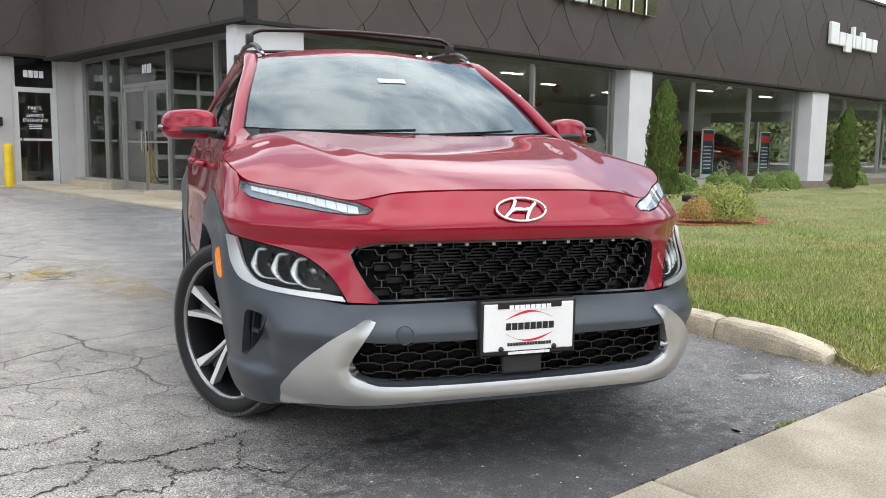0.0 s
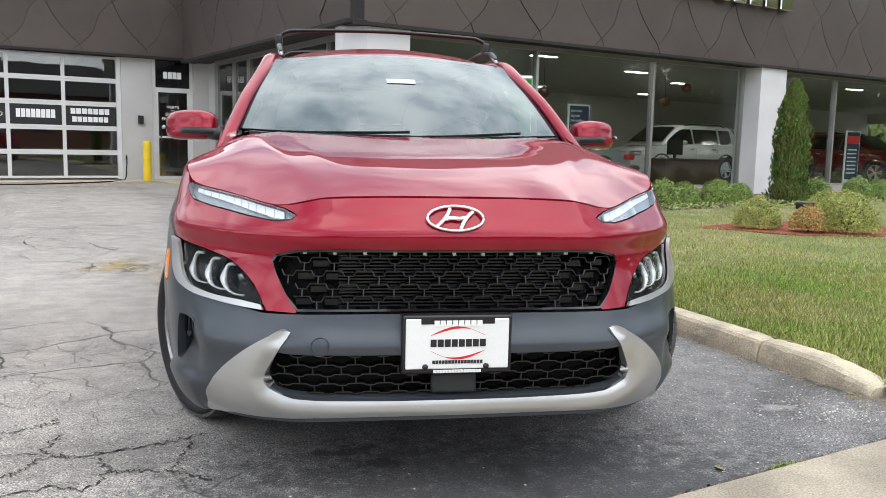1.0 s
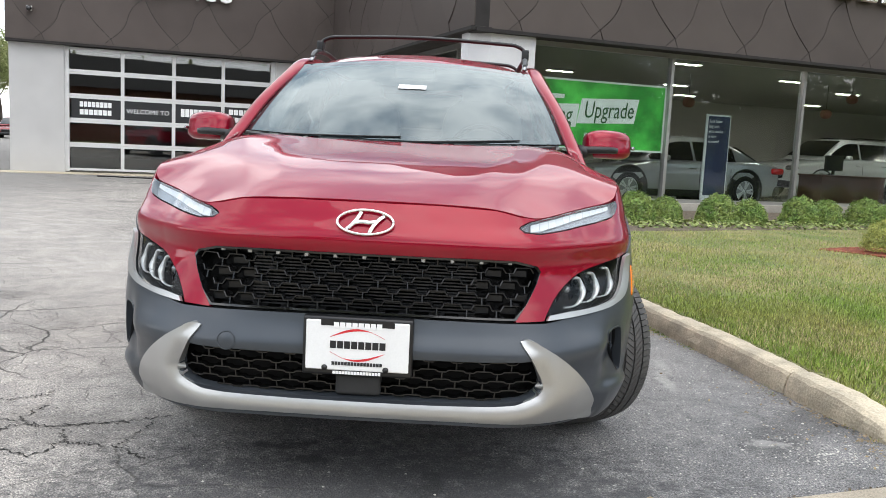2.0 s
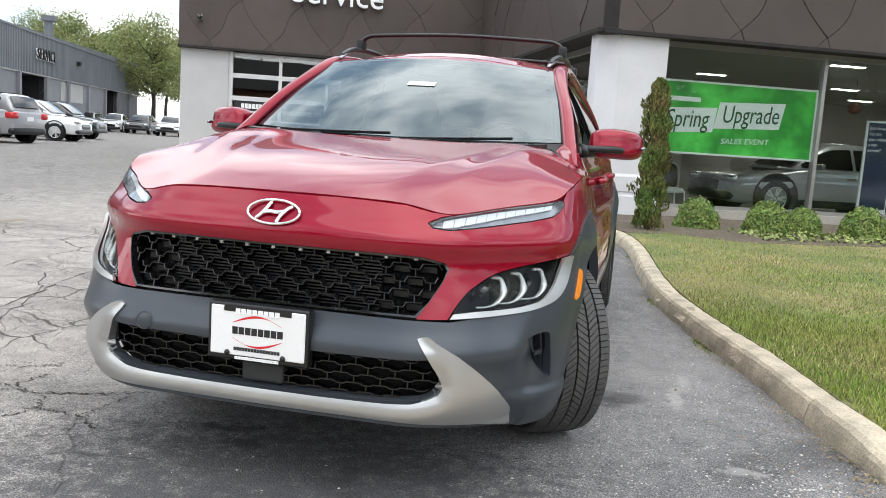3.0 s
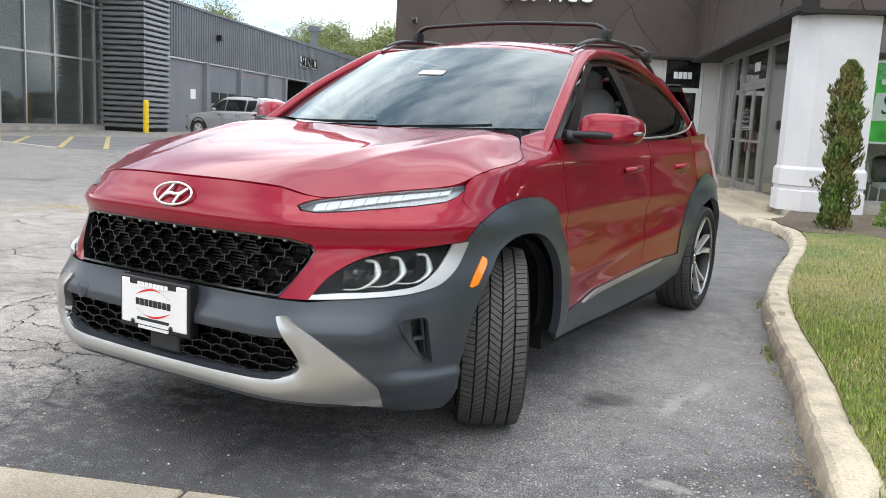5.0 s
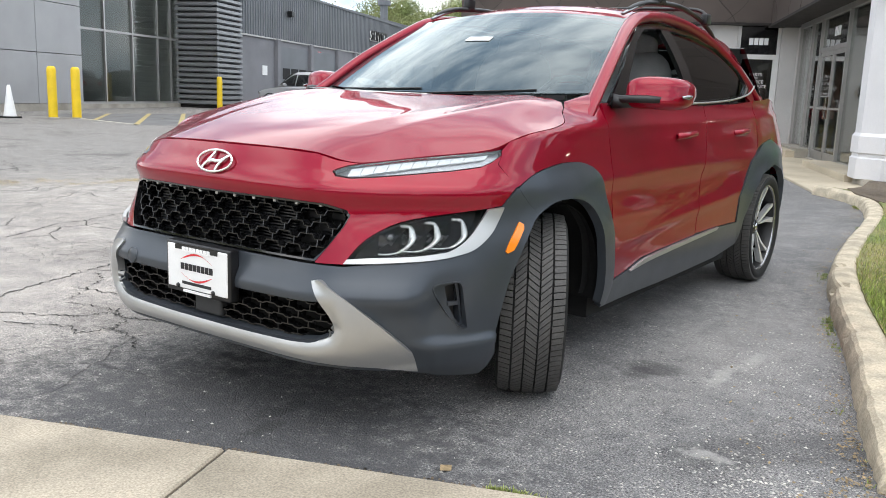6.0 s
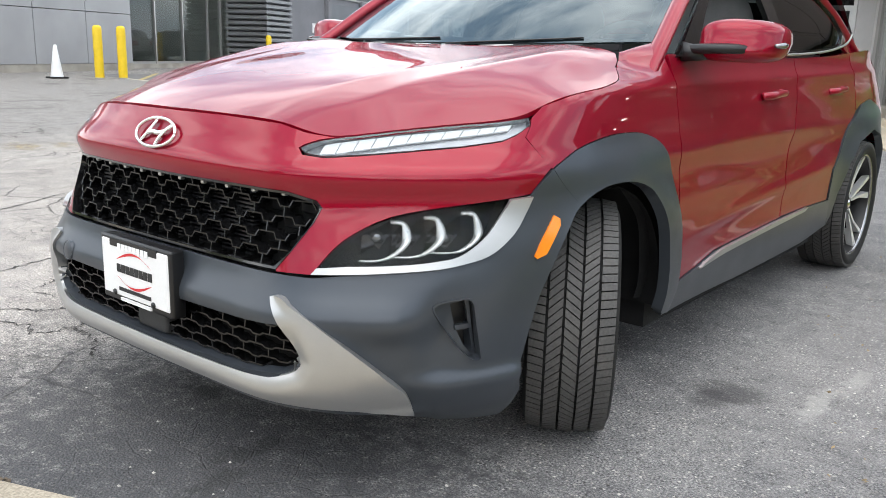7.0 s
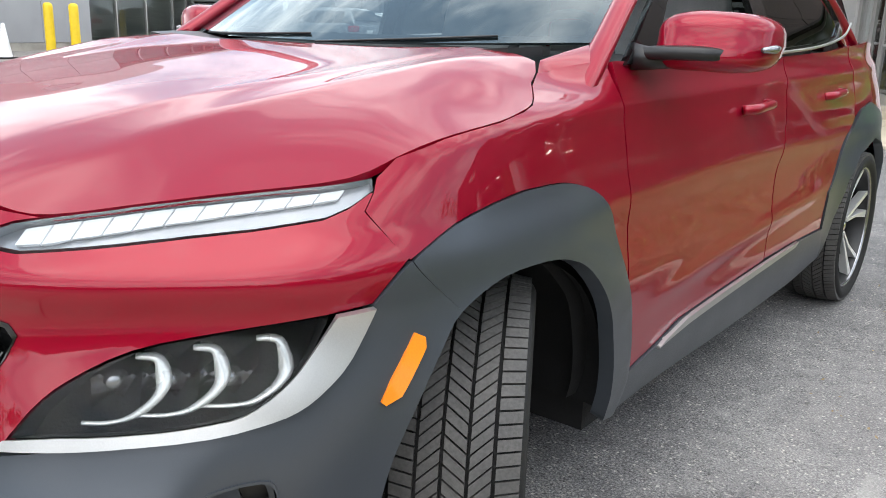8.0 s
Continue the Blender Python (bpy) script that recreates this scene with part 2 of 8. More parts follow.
M_TREAD = mat("tread_rubber", (0.060, 0.058, 0.056), 0.70, 0.0, 0.25, 14, 160, 0.3, col2=(0.085, 0.081, 0.077), dist=0.002)
M_MESH = mat("grille_black", (0.006, 0.006, 0.0065), 0.24, 0.0, 0.1, 8, 300, 0.0)
M_AMBER = mat("amber_reflector", (0.95, 0.26, 0.015), 0.2, 0.0, 0.05, 20, 400, 0.0, coat=0.8)
M_LAMP = glow_mat("daytime_lamp", (0.70, 0.72, 0.74), 0.20)
M_LAMPBED = mat("frosted_lamp_bed", (0.36, 0.37, 0.39), 0.25, 0.4, 0.08, 40, 500, 0.05, coat=0.5)
M_REFLECTOR = mat("lamp_reflector", (0.62, 0.62, 0.64), 0.16, 0.9, 0.1, 30, 400, 0.0)
M_LENS = glass_mat("lamp_lens", (0.88, 0.90, 0.91), 0.0, 1.26)
M_WIND = glass_mat("windscreen_glass", (0.24, 0.29, 0.30), 0.0, 2.3, (0.86, 0.97, 1.0))
M_PODS = mat("dark_chrome", (0.32, 0.32, 0.33), 0.25, 0.9, 0.1, 30, 400, 0.0)
M_BOWL = mat("dark_lamp_bowl", (0.085, 0.085, 0.09), 0.10, 1.0, 0.02, 12, 60, 0.0)
M_GUIDE = mat("pale_light_guide", (0.60, 0.60, 0.58), 0.28, 0.5, 0.05, 30, 400, 0.0, coat=0.5)
M_SIDEGLASS = glass_mat("tinted_side_glass", (0.05, 0.058, 0.058), 0.0, 1.6)
M_FRONTGLASS = glass_mat("front_door_glass", (0.88, 0.92, 0.91), 0.0)
M_SEAT = mat("seat_cloth", (0.46, 0.46, 0.465), 0.85, 0.0, 0.15, 8, 300, 0.2)
M_DASH = mat("dashboard_plastic", (0.025, 0.026, 0.028), 0.6, 0.0, 0.1, 8, 300, 0.1)
M_PLATE = mat("white_plate", (0.80, 0.80, 0.80), 0.35, 0.0, 0.03, 8, 200, 0.0)
M_PRINT_BLACK = mat("black_print", (0.012, 0.012, 0.014), 0.5, 0.0, 0.05, 8, 200, 0.0)
M_PRINT_RED = mat("red_print", (0.62, 0.02, 0.03), 0.45, 0.0, 0.05, 8, 200, 0.0)
M_PRINT_WHITE = mat("white_print", (0.85, 0.85, 0.85), 0.5, 0.0, 0.03, 8, 200, 0.0)
M_DISC = mat("brake_disc_steel", (0.10, 0.098, 0.095), 0.45, 0.9, 0.1, 20, 200, 0.05)
M_CONCRETE = mat("weathered_concrete", (0.40, 0.37, 0.32), 0.88, 0.0, 0.16, 1.6, 90, 0.35, col2=(0.30, 0.275, 0.235), rand=0.06)
M_SLAB = mat("sidewalk_concrete", (0.40, 0.345, 0.268), 0.9, 0.0, 0.34, 2.6, 150, 0.6, col2=(0.31, 0.268, 0.205), rand=0.05, dist=0.002)
M_KERB = mat("old_kerb_concrete", (0.50, 0.43, 0.32), 0.92, 0.0, 0.24, 7.0, 110, 0.7, col2=(0.36, 0.315, 0.24), dist=0.005, rand=0.05)
M_WALK = mat("tan_concrete", (0.50, 0.43, 0.32), 0.85, 0.0, 0.12, 1.2, 60, 0.2, col2=(0.42, 0.36, 0.27), rand=0.05)
M_SOIL = mat("bare_soil", (0.11, 0.085, 0.062), 0.98, 0.0, 0.4, 3.0, 30, 0.9, col2=(0.17, 0.135, 0.095), dist=0.03)
M_MULCH = mat("red_mulch", (0.30, 0.075, 0.035), 0.95, 0.0, 0.45, 8.0, 40, 1.0, col2=(0.16, 0.045, 0.03), dist=0.03)
M_TURF = mat("turf", (0.13, 0.16, 0.05), 0.95, 0.0, 0.5, 1.4, 45, 1.0, col2=(0.33, 0.28, 0.13), dist=0.03)
M_GRASS = mat("grass_blades", (0.19, 0.275, 0.045), 0.6, 0.0, 0.3, 0.9, 30, 0.0, col2=(0.34, 0.33, 0.10), island=0.6)
M_STRAW = mat("dry_grass", (0.52, 0.43, 0.24), 0.7, 0.0, 0.3, 2, 30, 0.0, island=0.4)
M_LITTER = mat("dry_leaves", (0.30, 0.22, 0.12), 0.8, 0.0, 0.4, 9, 60, 0.1)
M_WHITE = mat("white_stucco", (0.66, 0.65, 0.66), 0.75, 0.0, 0.06, 1.5, 60, 0.25, dist=0.003)
M_WHITEWALL = mat("white_painted_wall", (0.52, 0.51, 0.50), 0.7, 0.0, 0.07, 1.2, 80, 0.15)
M_PALEPANEL = mat("pale_metal_panel", (0.36, 0.36, 0.365), 0.45, 0.2, 0.07, 0.8, 80, 0.05)
M_FASCIA = mat("bronze_metal_panel", (0.080, 0.065, 0.059), 0.52, 0.15, 0.10, 1.2, 300, 0.05, col2=(0.097, 0.080, 0.072), rand=0.07, dist=0.001, spec=0.2)
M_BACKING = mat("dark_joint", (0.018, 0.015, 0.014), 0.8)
M_ALU = mat("anodised_aluminium", (0.42, 0.41, 0.40), 0.38, 0.7, 0.06, 3, 200, 0.03)
M_ALUWHITE = mat("white_aluminium", (0.68, 0.68, 0.67), 0.4, 0.1, 0.05, 3, 200, 0.03)
M_SHOP = glass_mat("shop_glass", (0.86, 0.90, 0.88), 0.0, 1.5)
M_SHOPDARK = glass_mat("dark_shop_glass", (0.62, 0.65, 0.64), 0.0, 1.95)
M_FLOOR = mat("polished_floor_tile", (0.30, 0.29, 0.28), 0.18, 0.0, 0.08, 1.0, 30, 0.0)
M_INWALL = mat("interior_paint", (0.50, 0.48, 0.45), 0.8, 0.0, 0.06, 1.0, 40, 0.05)
M_CEIL = mat("ceiling_tile", (0.34, 0.33, 0.31), 0.9, 0.0, 0.06, 2.0, 60, 0.2)
M_LIGHTPANEL = glow_mat("ceiling_light_panel", (1.0, 0.96, 0.88), 46.0)
M_BANNER = mat("green_banner", (0.11, 0.66, 0.10), 0.55, 0.0, 0.25, 1.6, 8, 0.0, col2=(0.03, 0.30, 0.04))
M_POSTER = mat("navy_poster", (0.018, 0.028, 0.075), 0.5, 0.0, 0.2, 3, 20, 0.0)
M_YELLOW = mat("yellow_paint", (0.80, 0.55, 0.015), 0.45, 0.0, 0.12, 3, 90, 0.1)
M_GREYMETAL = mat("grey_corrugated_metal", (0.155, 0.165, 0.18), 0.5, 0.4, 0.08, 0.6, 60, 0.08, rand=0.05)
M_LOUVRE = mat("steel_louvre", (0.27, 0.275, 0.285), 0.42, 0.5, 0.08, 0.6, 60, 0.05)
M_GREYWALL = mat("grey_block_wall", (0.20, 0.20, 0.215), 0.8, 0.0, 0.08, 0.8, 30, 0.2)
M_DARKVOID = mat("dark_bay", (0.012, 0.012, 0.013), 0.9)
M_LEAF = mat("shrub_leaves", (0.12, 0.21, 0.04), 0.55, 0.0, 0.35, 6, 40, 0.0, col2=(0.24, 0.30, 0.07), island=0.4)
M_LEAFBROWN = mat("browned_arborvitae_sprays", (0.10, 0.155, 0.04), 0.85, 0.0, 0.5, 3, 30, 0.0, col2=(0.19, 0.145, 0.06), spec=0.2, island=0.45)
M_LEAFDARK = mat("arborvitae_sprays", (0.095, 0.16, 0.036), 0.85, 0.0, 0.4, 5, 40, 0.0, col2=(0.14, 0.14, 0.05), spec=0.2, island=0.4)
M_LEAFGOLD = mat("golden_shrub_leaves", (0.36, 0.36, 0.09), 0.6, 0.0, 0.35, 6, 40, 0.0, col2=(0.22, 0.27, 0.06), island=0.4)
M_LEAFRUST = mat("rusty_shrub_leaves", (0.42, 0.24, 0.07), 0.6, 0.0, 0.35, 6, 40, 0.0, col2=(0.28, 0.24, 0.07), island=0.4)
M_COVER = mat("variegated_ground_cover", (0.28, 0.31, 0.10), 0.6, 0.0, 0.4, 7, 40, 0.0, col2=(0.13, 0.2, 0.05), island=0.4)
M_TREELEAF = mat("spring_tree_leaves", (0.17, 0.215, 0.065), 0.6, 0.0, 0.3, 0.35, 6, 0.0, col2=(0.27, 0.28, 0.11), island=0.22)
M_WOODS = mat("spring_woods", (0.055, 0.075, 0.026), 0.9, 0.0, 0.45, 0.5, 3, 0.6, col2=(0.13, 0.15, 0.05), dist=0.3)
M_BARK = mat("bark", (0.075, 0.06, 0.048), 0.95, 0.0, 0.3, 4, 30, 0.8, dist=0.02)
M_BRICK = mat("brown_brick", (0.20, 0.085, 0.06), 0.9, 0.0, 0.2, 2, 20, 0.3)
M_CARSILVER = mat("silver_car_paint", (0.34, 0.34, 0.35), 0.32, 0.3, 0.03, 3, 600, 0.0, coat=1.0)
M_CARWHITE = mat("white_car_paint", (0.75, 0.75, 0.75), 0.3, 0.0, 0.02, 3, 600, 0.0, coat=1.0)
M_CARDARK = mat("black_car_paint", (0.02, 0.021, 0.023), 0.3, 0.3, 0.03, 3, 600, 0.0, coat=1.0)
M_CARRED = mat("deep_red_car_paint", (0.20, 0.01, 0.015), 0.3, 0.3, 0.03, 3, 600, 0.0, coat=1.0)
M_TAIL = mat("red_tail_lamp", (0.55, 0.012, 0.015), 0.2, 0.0, 0.05, 8, 300, 0.0, coat=0.8)
M_WOOD = mat("dark_wood_desk", (0.10, 0.045, 0.028), 0.4, 0.0, 0.2, 3, 60, 0.05)

# ---- the red car: its surfaces ----
# plan line of the lower body at mid height, from the nose round the left side to the tail
PLAN = np.array([(0, -.900), (.30, -.898), (.48, -.885), (.62, -.825), (.737, -.722), (.850, -.557), (.904, -.325), (.911, 0),
                 (.880, .6), (.888, 1.35), (.895, 2.1), (.90, 2.64), (.86, 3.08), (.68, 3.28), (0, 3.34)])
LEVEL = np.array([.16, .25, .35, .50, .60, .72, .785, .84, .92, 1.0, 1.08])
NOSE_A = np.array([.10, .02, -.012, 0, .012, .030, .014, .042, .088, .16, .24])     # how far the nose lies back at each level
NOSE_B = np.array([0, 0, 0, 0, .022, .038, .040, .056, .07, .08, .08])              # and its corners, on top of that
SIDE = np.array([-.10, -.05, -.02, -.005, 0, -.014, -.014, -.028, -.045, -.07, -.10])  # how far the flanks lie in


def spline(points, s):
    """Catmull-Rom through the points at s = 0, 1, 2 ..."""
    p = np.asarray(points, float)
    s = np.clip(np.asarray(s, float), 0, len(p) - 1)
    i = np.minimum(s.astype(int), len(p) - 2)
    f = (s - i)[..., None]
    a, b, c, d = p[np.maximum(i - 1, 0)], p[i], p[i + 1], p[np.minimum(i + 2, len(p) - 1)]
    return .5 * (2 * b + (c - a) * f + (2 * a - 5 * b + 4 * c - d) * f ** 2 + (3 * b - a - 3 * c + d) * f ** 3)


def smooth_line(points):
    """A line with even curvature through points at s = 0, 1, 2 ..., symmetric about the first."""
    p = np.asarray(points, float)
    full = np.concatenate([(p * (-1, 1))[:0:-1], p])
    n = len(full)
    m = np.eye(n) * 4 + np.eye(n, k=1) + np.eye(n, k=-1)
    m[0], m[-1] = np.eye(n)[0], np.eye(n)[-1]
    r = np.zeros_like(full)
    r[1:-1] = 6 * (full[2:] - 2 * full[1:-1] + full[:-2])
    bend = np.linalg.solve(m, r)[len(p) - 1:]

    def at(s):
        s = np.clip(np.asarray(s, float), 0, len(p) - 1)
        i = np.minimum(s.astype(int), len(p) - 2)
        f = (s - i)[..., None]
        g = 1 - f
        return g * p[i] + f * p[i + 1] + ((g ** 3 - g) * bend[i] + (f ** 3 - f) * bend[i + 1]) / 6
    return at


plan_line = smooth_line(PLAN)


def shell(s, z, out=0.0):
    """The lower body: s runs along PLAN, z is the height; out lifts off the surface."""
    s, z = np.asarray(s, float), np.asarray(z, float)
    x, y = np.moveaxis(plan_line(s), -1, 0)
    lv = np.interp(z, LEVEL, np.arange(len(LEVEL)))
    a, b, d = np.moveaxis(spline(np.stack([NOSE_A, NOSE_B, SIDE], 1), lv), -1, 0)
    w = np.clip((7 - s) / 3, 0, 1)
    w = w * w * (3 - 2 * w)
    back = np.clip((s - 11) / 2, 0, 1)
    yy = y + w * (a + b * np.minimum((x / .5) ** 2, 1.9)) - back * np.interp(z, [.2, .6, 1.08], [.1, 0, .12])
    xx = x + np.clip(x / .7, 0, 1) * d
    # flank: hollow doors between the arches
    dent = np.clip(1 - ((y - 1.3) / .85) ** 2, 0, 1) ** 2 * np.exp(-((z - .62) / .16) ** 2) * .022
    xx = xx - dent * (s > 7)
    return np.stack([xx, yy, z + 0 * xx], -1)


RIM_LOW = np.array([(0, .314), (1.63, .320), (2.05, .322), (2.32, .332), (2.54, .348), (2.60, .372), (2.49, .404), (2.30, .44), (2.0, .504)])


def crowned(s, z):
    """How far the silver trim stands proud: a slope that rises from the lower grille's edge to a soft crease."""
    a, b = RIM_LOW[:-1] * (.15, 1), RIM_LOW[1:] * (.15, 1)
    p = np.stack([np.abs(s) * .15, z], -1)[:, None]
    f = np.clip(((p - a) * (b - a)).sum(-1) / ((b - a) ** 2).sum(-1), 0, 1)[..., None]
    d = np.sqrt(((p - a - f * (b - a)) ** 2).sum(-1)).min(1)
    f = np.clip(d / .040, 0, 1)
    return np.maximum(.011 + .021 * f * (2 - f) - .04 * np.clip(d - .05, 0, .2), flared(s, z) + .007)


def skin(out=0.0):
    """The map from (s, z) to the lower body, s below 0 being the right side, lifted by out."""
    def place(q, o=out):
        s, z = q[:, 0], q[:, 1]
        p = shell(np.abs(s), z)
        if callable(o):
            o = o(s, z)[:, None]
        if isinstance(o, np.ndarray) or o:
            a, b = shell(np.abs(s) + 2e-3, z) - p, shell(np.abs(s), z + 2e-3) - p
            nn = np.cross(a, b)
            p = p + o * nn / (np.linalg.norm(nn, axis=1)[:, None] + 1e-12)
        p[:, 0] *= np.where(s < 0, -1, 1)
        return p
    return place


def both(half):
    """A symmetric outline from its left half, which begins and ends on the middle line."""
    return half + [(-a, b) for a, b in half[::-1] if a > 1e-6]


GRAIN = (0.075, 0.015)
car = thing("compact_suv", "red metallic compact crossover with grey plastic cladding, parked on asphalt", "car")


def lr(name, poly, out, material, step=GRAIN, thick=0.012, holes=(), label="", parent=car):
    """A panel on the left flank and its twin on the right."""
    bm = panel(poly, skin(out), step, thick, holes)
    twin = mirrored(bm)
    return part(name, bm, material, parent, label, True), part(name, twin, material, parent, label, True)


def s_at(x):
    """Where the plan line is x off the middle, on the nose."""
    t = np.linspace(0, 5, 400)
    return np.interp(x, plan_line(t)[:, 0], t)


def flared(s, z, axle=-.03):
    """How far the plastic stands proud: more towards the wheel opening."""
    p = shell(np.abs(s), z)
    r = np.hypot(p[:, 1] - axle, z - .335)
    lip = np.interp(r, [.36, .41, .45, .50, .56], [.024, .024, .015, .009, .005])
    a = np.abs(s)
    lip = lip * np.clip(.3 + .7 * (a - 5.3) / 1.0, .3, 1)
    lower = .005 + .018 * np.clip((.270 - z) / .016, 0, 1) * np.clip((4.4 - a) / .4, 0, 1)
    lower = lower + .020 * np.exp(-((z - .465) / .042) ** 2) * np.clip((4.6 - a) / .7, 0, 1)     # rounded upper shelf
    step = np.clip((.350 - z) / .034, 0, 1)
    lower = lower + .024 * step * step * (3 - 2 * step) * np.clip((a - 3.95) / .55, 0, 1) * np.clip((5.7 - a) / .3, 0, 1)     # ledge below the vent
    lower = lower - .020 * np.exp(-((a - 4.50) / .26) ** 2 - ((z - .43) / .085) ** 2)     # hollow round the vent
    return np.where((a > 4.6) & (r < .56), np.maximum(lip, lower), lower)


# outlines on the skin, from the middle of the nose to the left
DRL_TOP = [(2.02, .838), (2.25, .853), (2.55, .862), (3.2, .877), (3.95, .890), (4.7, .903), (5.08, .912)]
DRL_LOW = [(5.12, .896), (4.95, .876), (4.75, .862), (4.2, .848), (3.56, .838), (3.0, .830), (2.45, .823), (2.12, .828)]
HEAD_TOP = curve([(2.53, .578), (2.68, .615), (2.92, .650), (3.40, .688), (4.12, .710), (4.92, .728)], 3)
HEAD_LOW = curve([(4.82, .686), (4.72, .655), (4.62, .634), (4.48, .614), (4.32, .602), (4.0, .593), (3.62, .588), (3.0, .585)], 2)
STRIP = curve([(2.50, .563), (3.65, .572), (4.20, .579), (4.50, .590), (4.68, .600), (4.83, .614), (4.97, .637), (5.10, .668), (5.28, .738)], 2)
GRILLE = [(0, .746), (1.1, .745), (1.91, .741), (2.36, .724), (2.44, .708), (2.35, .676), (2.10, .615), (1.88, .566), (0, .568)]
LOW_GRILLE = [(0, .440), (2.02, .448), (2.26, .452), (2.44, .424), (2.55, .390), (2.54, .364), (2.42, .344), (2.2, .328), (1.6, .319), (.6, .314), (0, .313)]
ARCH_LIP = curve([(5.46, .30), (5.56, .465), (5.70, .580), (5.90, .655), (6.09, .700), (6.49, .738), (6.86, .740), (7.10, .716), (7.25, .676), (7.38, .600), (7.47, .50), (7.53, .40), (7.56, .29)], 3)
ARCH_TOP = curve([(5.64, .797), (6.08, .836), (6.67, .860), (6.95, .862), (7.16, .855), (7.35, .826), (7.47, .768), (7.57, .632), (7.64, .504), (7.71, .360)], 3)
HOOD_EDGE = [(0, .902), (.7, .900), (1.56, .891), (2.10, .872), (2.53, .866), (3.2, .881), (3.95, .894), (4.85, .912), (5.31, .942), (6.0, .966), (6.70, .981), (6.95, .994), (7.06, 1.005), (7.14, 1.022), (7.24, 1.049), (7.34, 1.066)]
REAR_LIP = [(10.02, .30), (10.08, .45), (10.25, .59), (10.5, .68), (11.0, .725), (11.5, .68), (11.8, .56), (11.95, .38)]
REAR_TOP = [(9.90, .432), (9.89, .576), (10.23, .768), (10.65, .855), (11.0, .875), (11.5, .83), (11.9, .74), (12.2, .62)]

# dark inner shell behind every gap, with the wheel openings left free
inner = [(0, .875), (2, .84), (5, .87), (7.1, .985), (9, 1.03), (12, 1.02), (14, .98), (14, .3), (12.1, .3), (11.95, .38)] + REAR_LIP[::-1][1:] + [(9.9, .28), (7.7, .27)] + ARCH_LIP[::-1] + [(4.9, .2), (2.6, .2), (0, .2)]
bm = panel(inner, skin(-0.075), (0.15, 0.04), 0.0)
part("inner_shell", mirrored(bm), M_LINER, car, "black inner body shell")
part("inner_shell", bm, M_LINER, car, "black inner body shell")

# nose
nose = [(0, .896), (.7, .895), (1.56, .886), (2.05, .869), (2.45, .8625), (2.25, .857), (2.05, .845), (1.99, .838)] + [(a - .02, b - .004) for a, b in DRL_LOW[::-1]] + [(5.13, .893), (5.09, .868), (5.625, .800), (5.29, .741)] + [(a, b + .004) for a, b in HEAD_TOP[::-1]] + [(2.48, .564), (1.90, .562)] + [(a, b) for a, b in GRILLE[::-1][1:]]
part("bumper_cover", panel(both(nose), skin(0.0), GRAIN, 0.02), M_PAINT, car, "red painted front bumper cover", True)

# lower bumper, with the openings for the lower grille and the air curtains
VENT = curve([(4.31, .500), (4.42, .511), (4.68, .517), (4.78, .508), (4.84, .478), (4.98, .376), (4.975, .362), (4.90, .362), (4.76, .384), (4.60, .422), (4.43, .466)], 2, True)
VENT_HOLE = [(4.56, .500), (4.73, .506), (4.79, .480), (4.93, .380), (4.90, .372), (4.80, .396), (4.68, .440)]
low = [(0, .561), (1.9, .557), (2.5, .556)] + STRIP[1:] + [(5.636, .795)] + ARCH_LIP[:13][::-1] + [(5.53, .26), (5.29, .20), (4.6, .218), (4.05, .240), (2.6, .250), (1.3, .253), (0, .252)]
part("lower_bumper", panel(both(low), skin(flared), (0.055, 0.0095), 0.03, [both(LOW_GRILLE), VENT, [(-a, b) for a, b in VENT]]), M_CLAD, car, "dark grey plastic lower bumper", True)
skid = [(0, .309), (.6, .310), (1.6, .315)] + curve([(2.05, .319), (2.32, .332), (2.53, .350), (2.58, .372), (2.47, .404), (2.30, .438), (2.16, .468), (2.0, .504), (2.01, .509), (2.16, .510), (2.40, .494), (2.9, .450), (3.53, .384), (4.05, .314), (4.16, .284), (4.22, .246)], 3) + [(4.05, .249), (3.2, .261), (2.43, .268), (1.7, .272), (.9, .272), (0, .271)]
part("skid_trim", panel(both(skid), skin(crowned), (0.075, 0.010), 0.026), M_SILVER, car, "satin silver skid plate trim with forked ends", True)
lr("vent_recess", [(a, b) for a, b in VENT], -0.055, M_BLACK, thick=-0.055)
vc = (sum(p[0] for p in VENT) / len(VENT), sum(p[1] for p in VENT) / len(VENT))
lr("vent_rim", VENT, lambda s, z: flared(s, z) + .003, M_CLAD, (0.06, 0.012), 0.03, [[(vc[0] + (a - vc[0]) * .92, vc[1] + (b - vc[1]) * .945) for a, b in VENT]], "grey rim of the air vent")
lr("vent_cheek", [(vc[0] + (a - vc[0]) * .95, vc[1] + (b - vc[1]) * .97) for a, b in VENT], lambda s, z: flared(s, z) - .010 - .05 * np.clip(np.abs(s) - 4.3 - (.51 - z) * 2.2, 0, .4), M_CLAD, (0.06, 0.012), 0.03, [VENT_HOLE], "grey sloping cheek of the air vent")
lr("vent_vane", [(4.66, .446), (4.84, .448), (4.855, .436), (4.68, .434)], -0.022, M_CLAD)
lr("headlamp_trim", STRIP + [(4.97, .733)] + [(a - .01, b - .001) for a, b in HEAD_LOW] + [(2.55, .577)], 0.016, M_SILVER, label="satin silver strip under the headlamp")

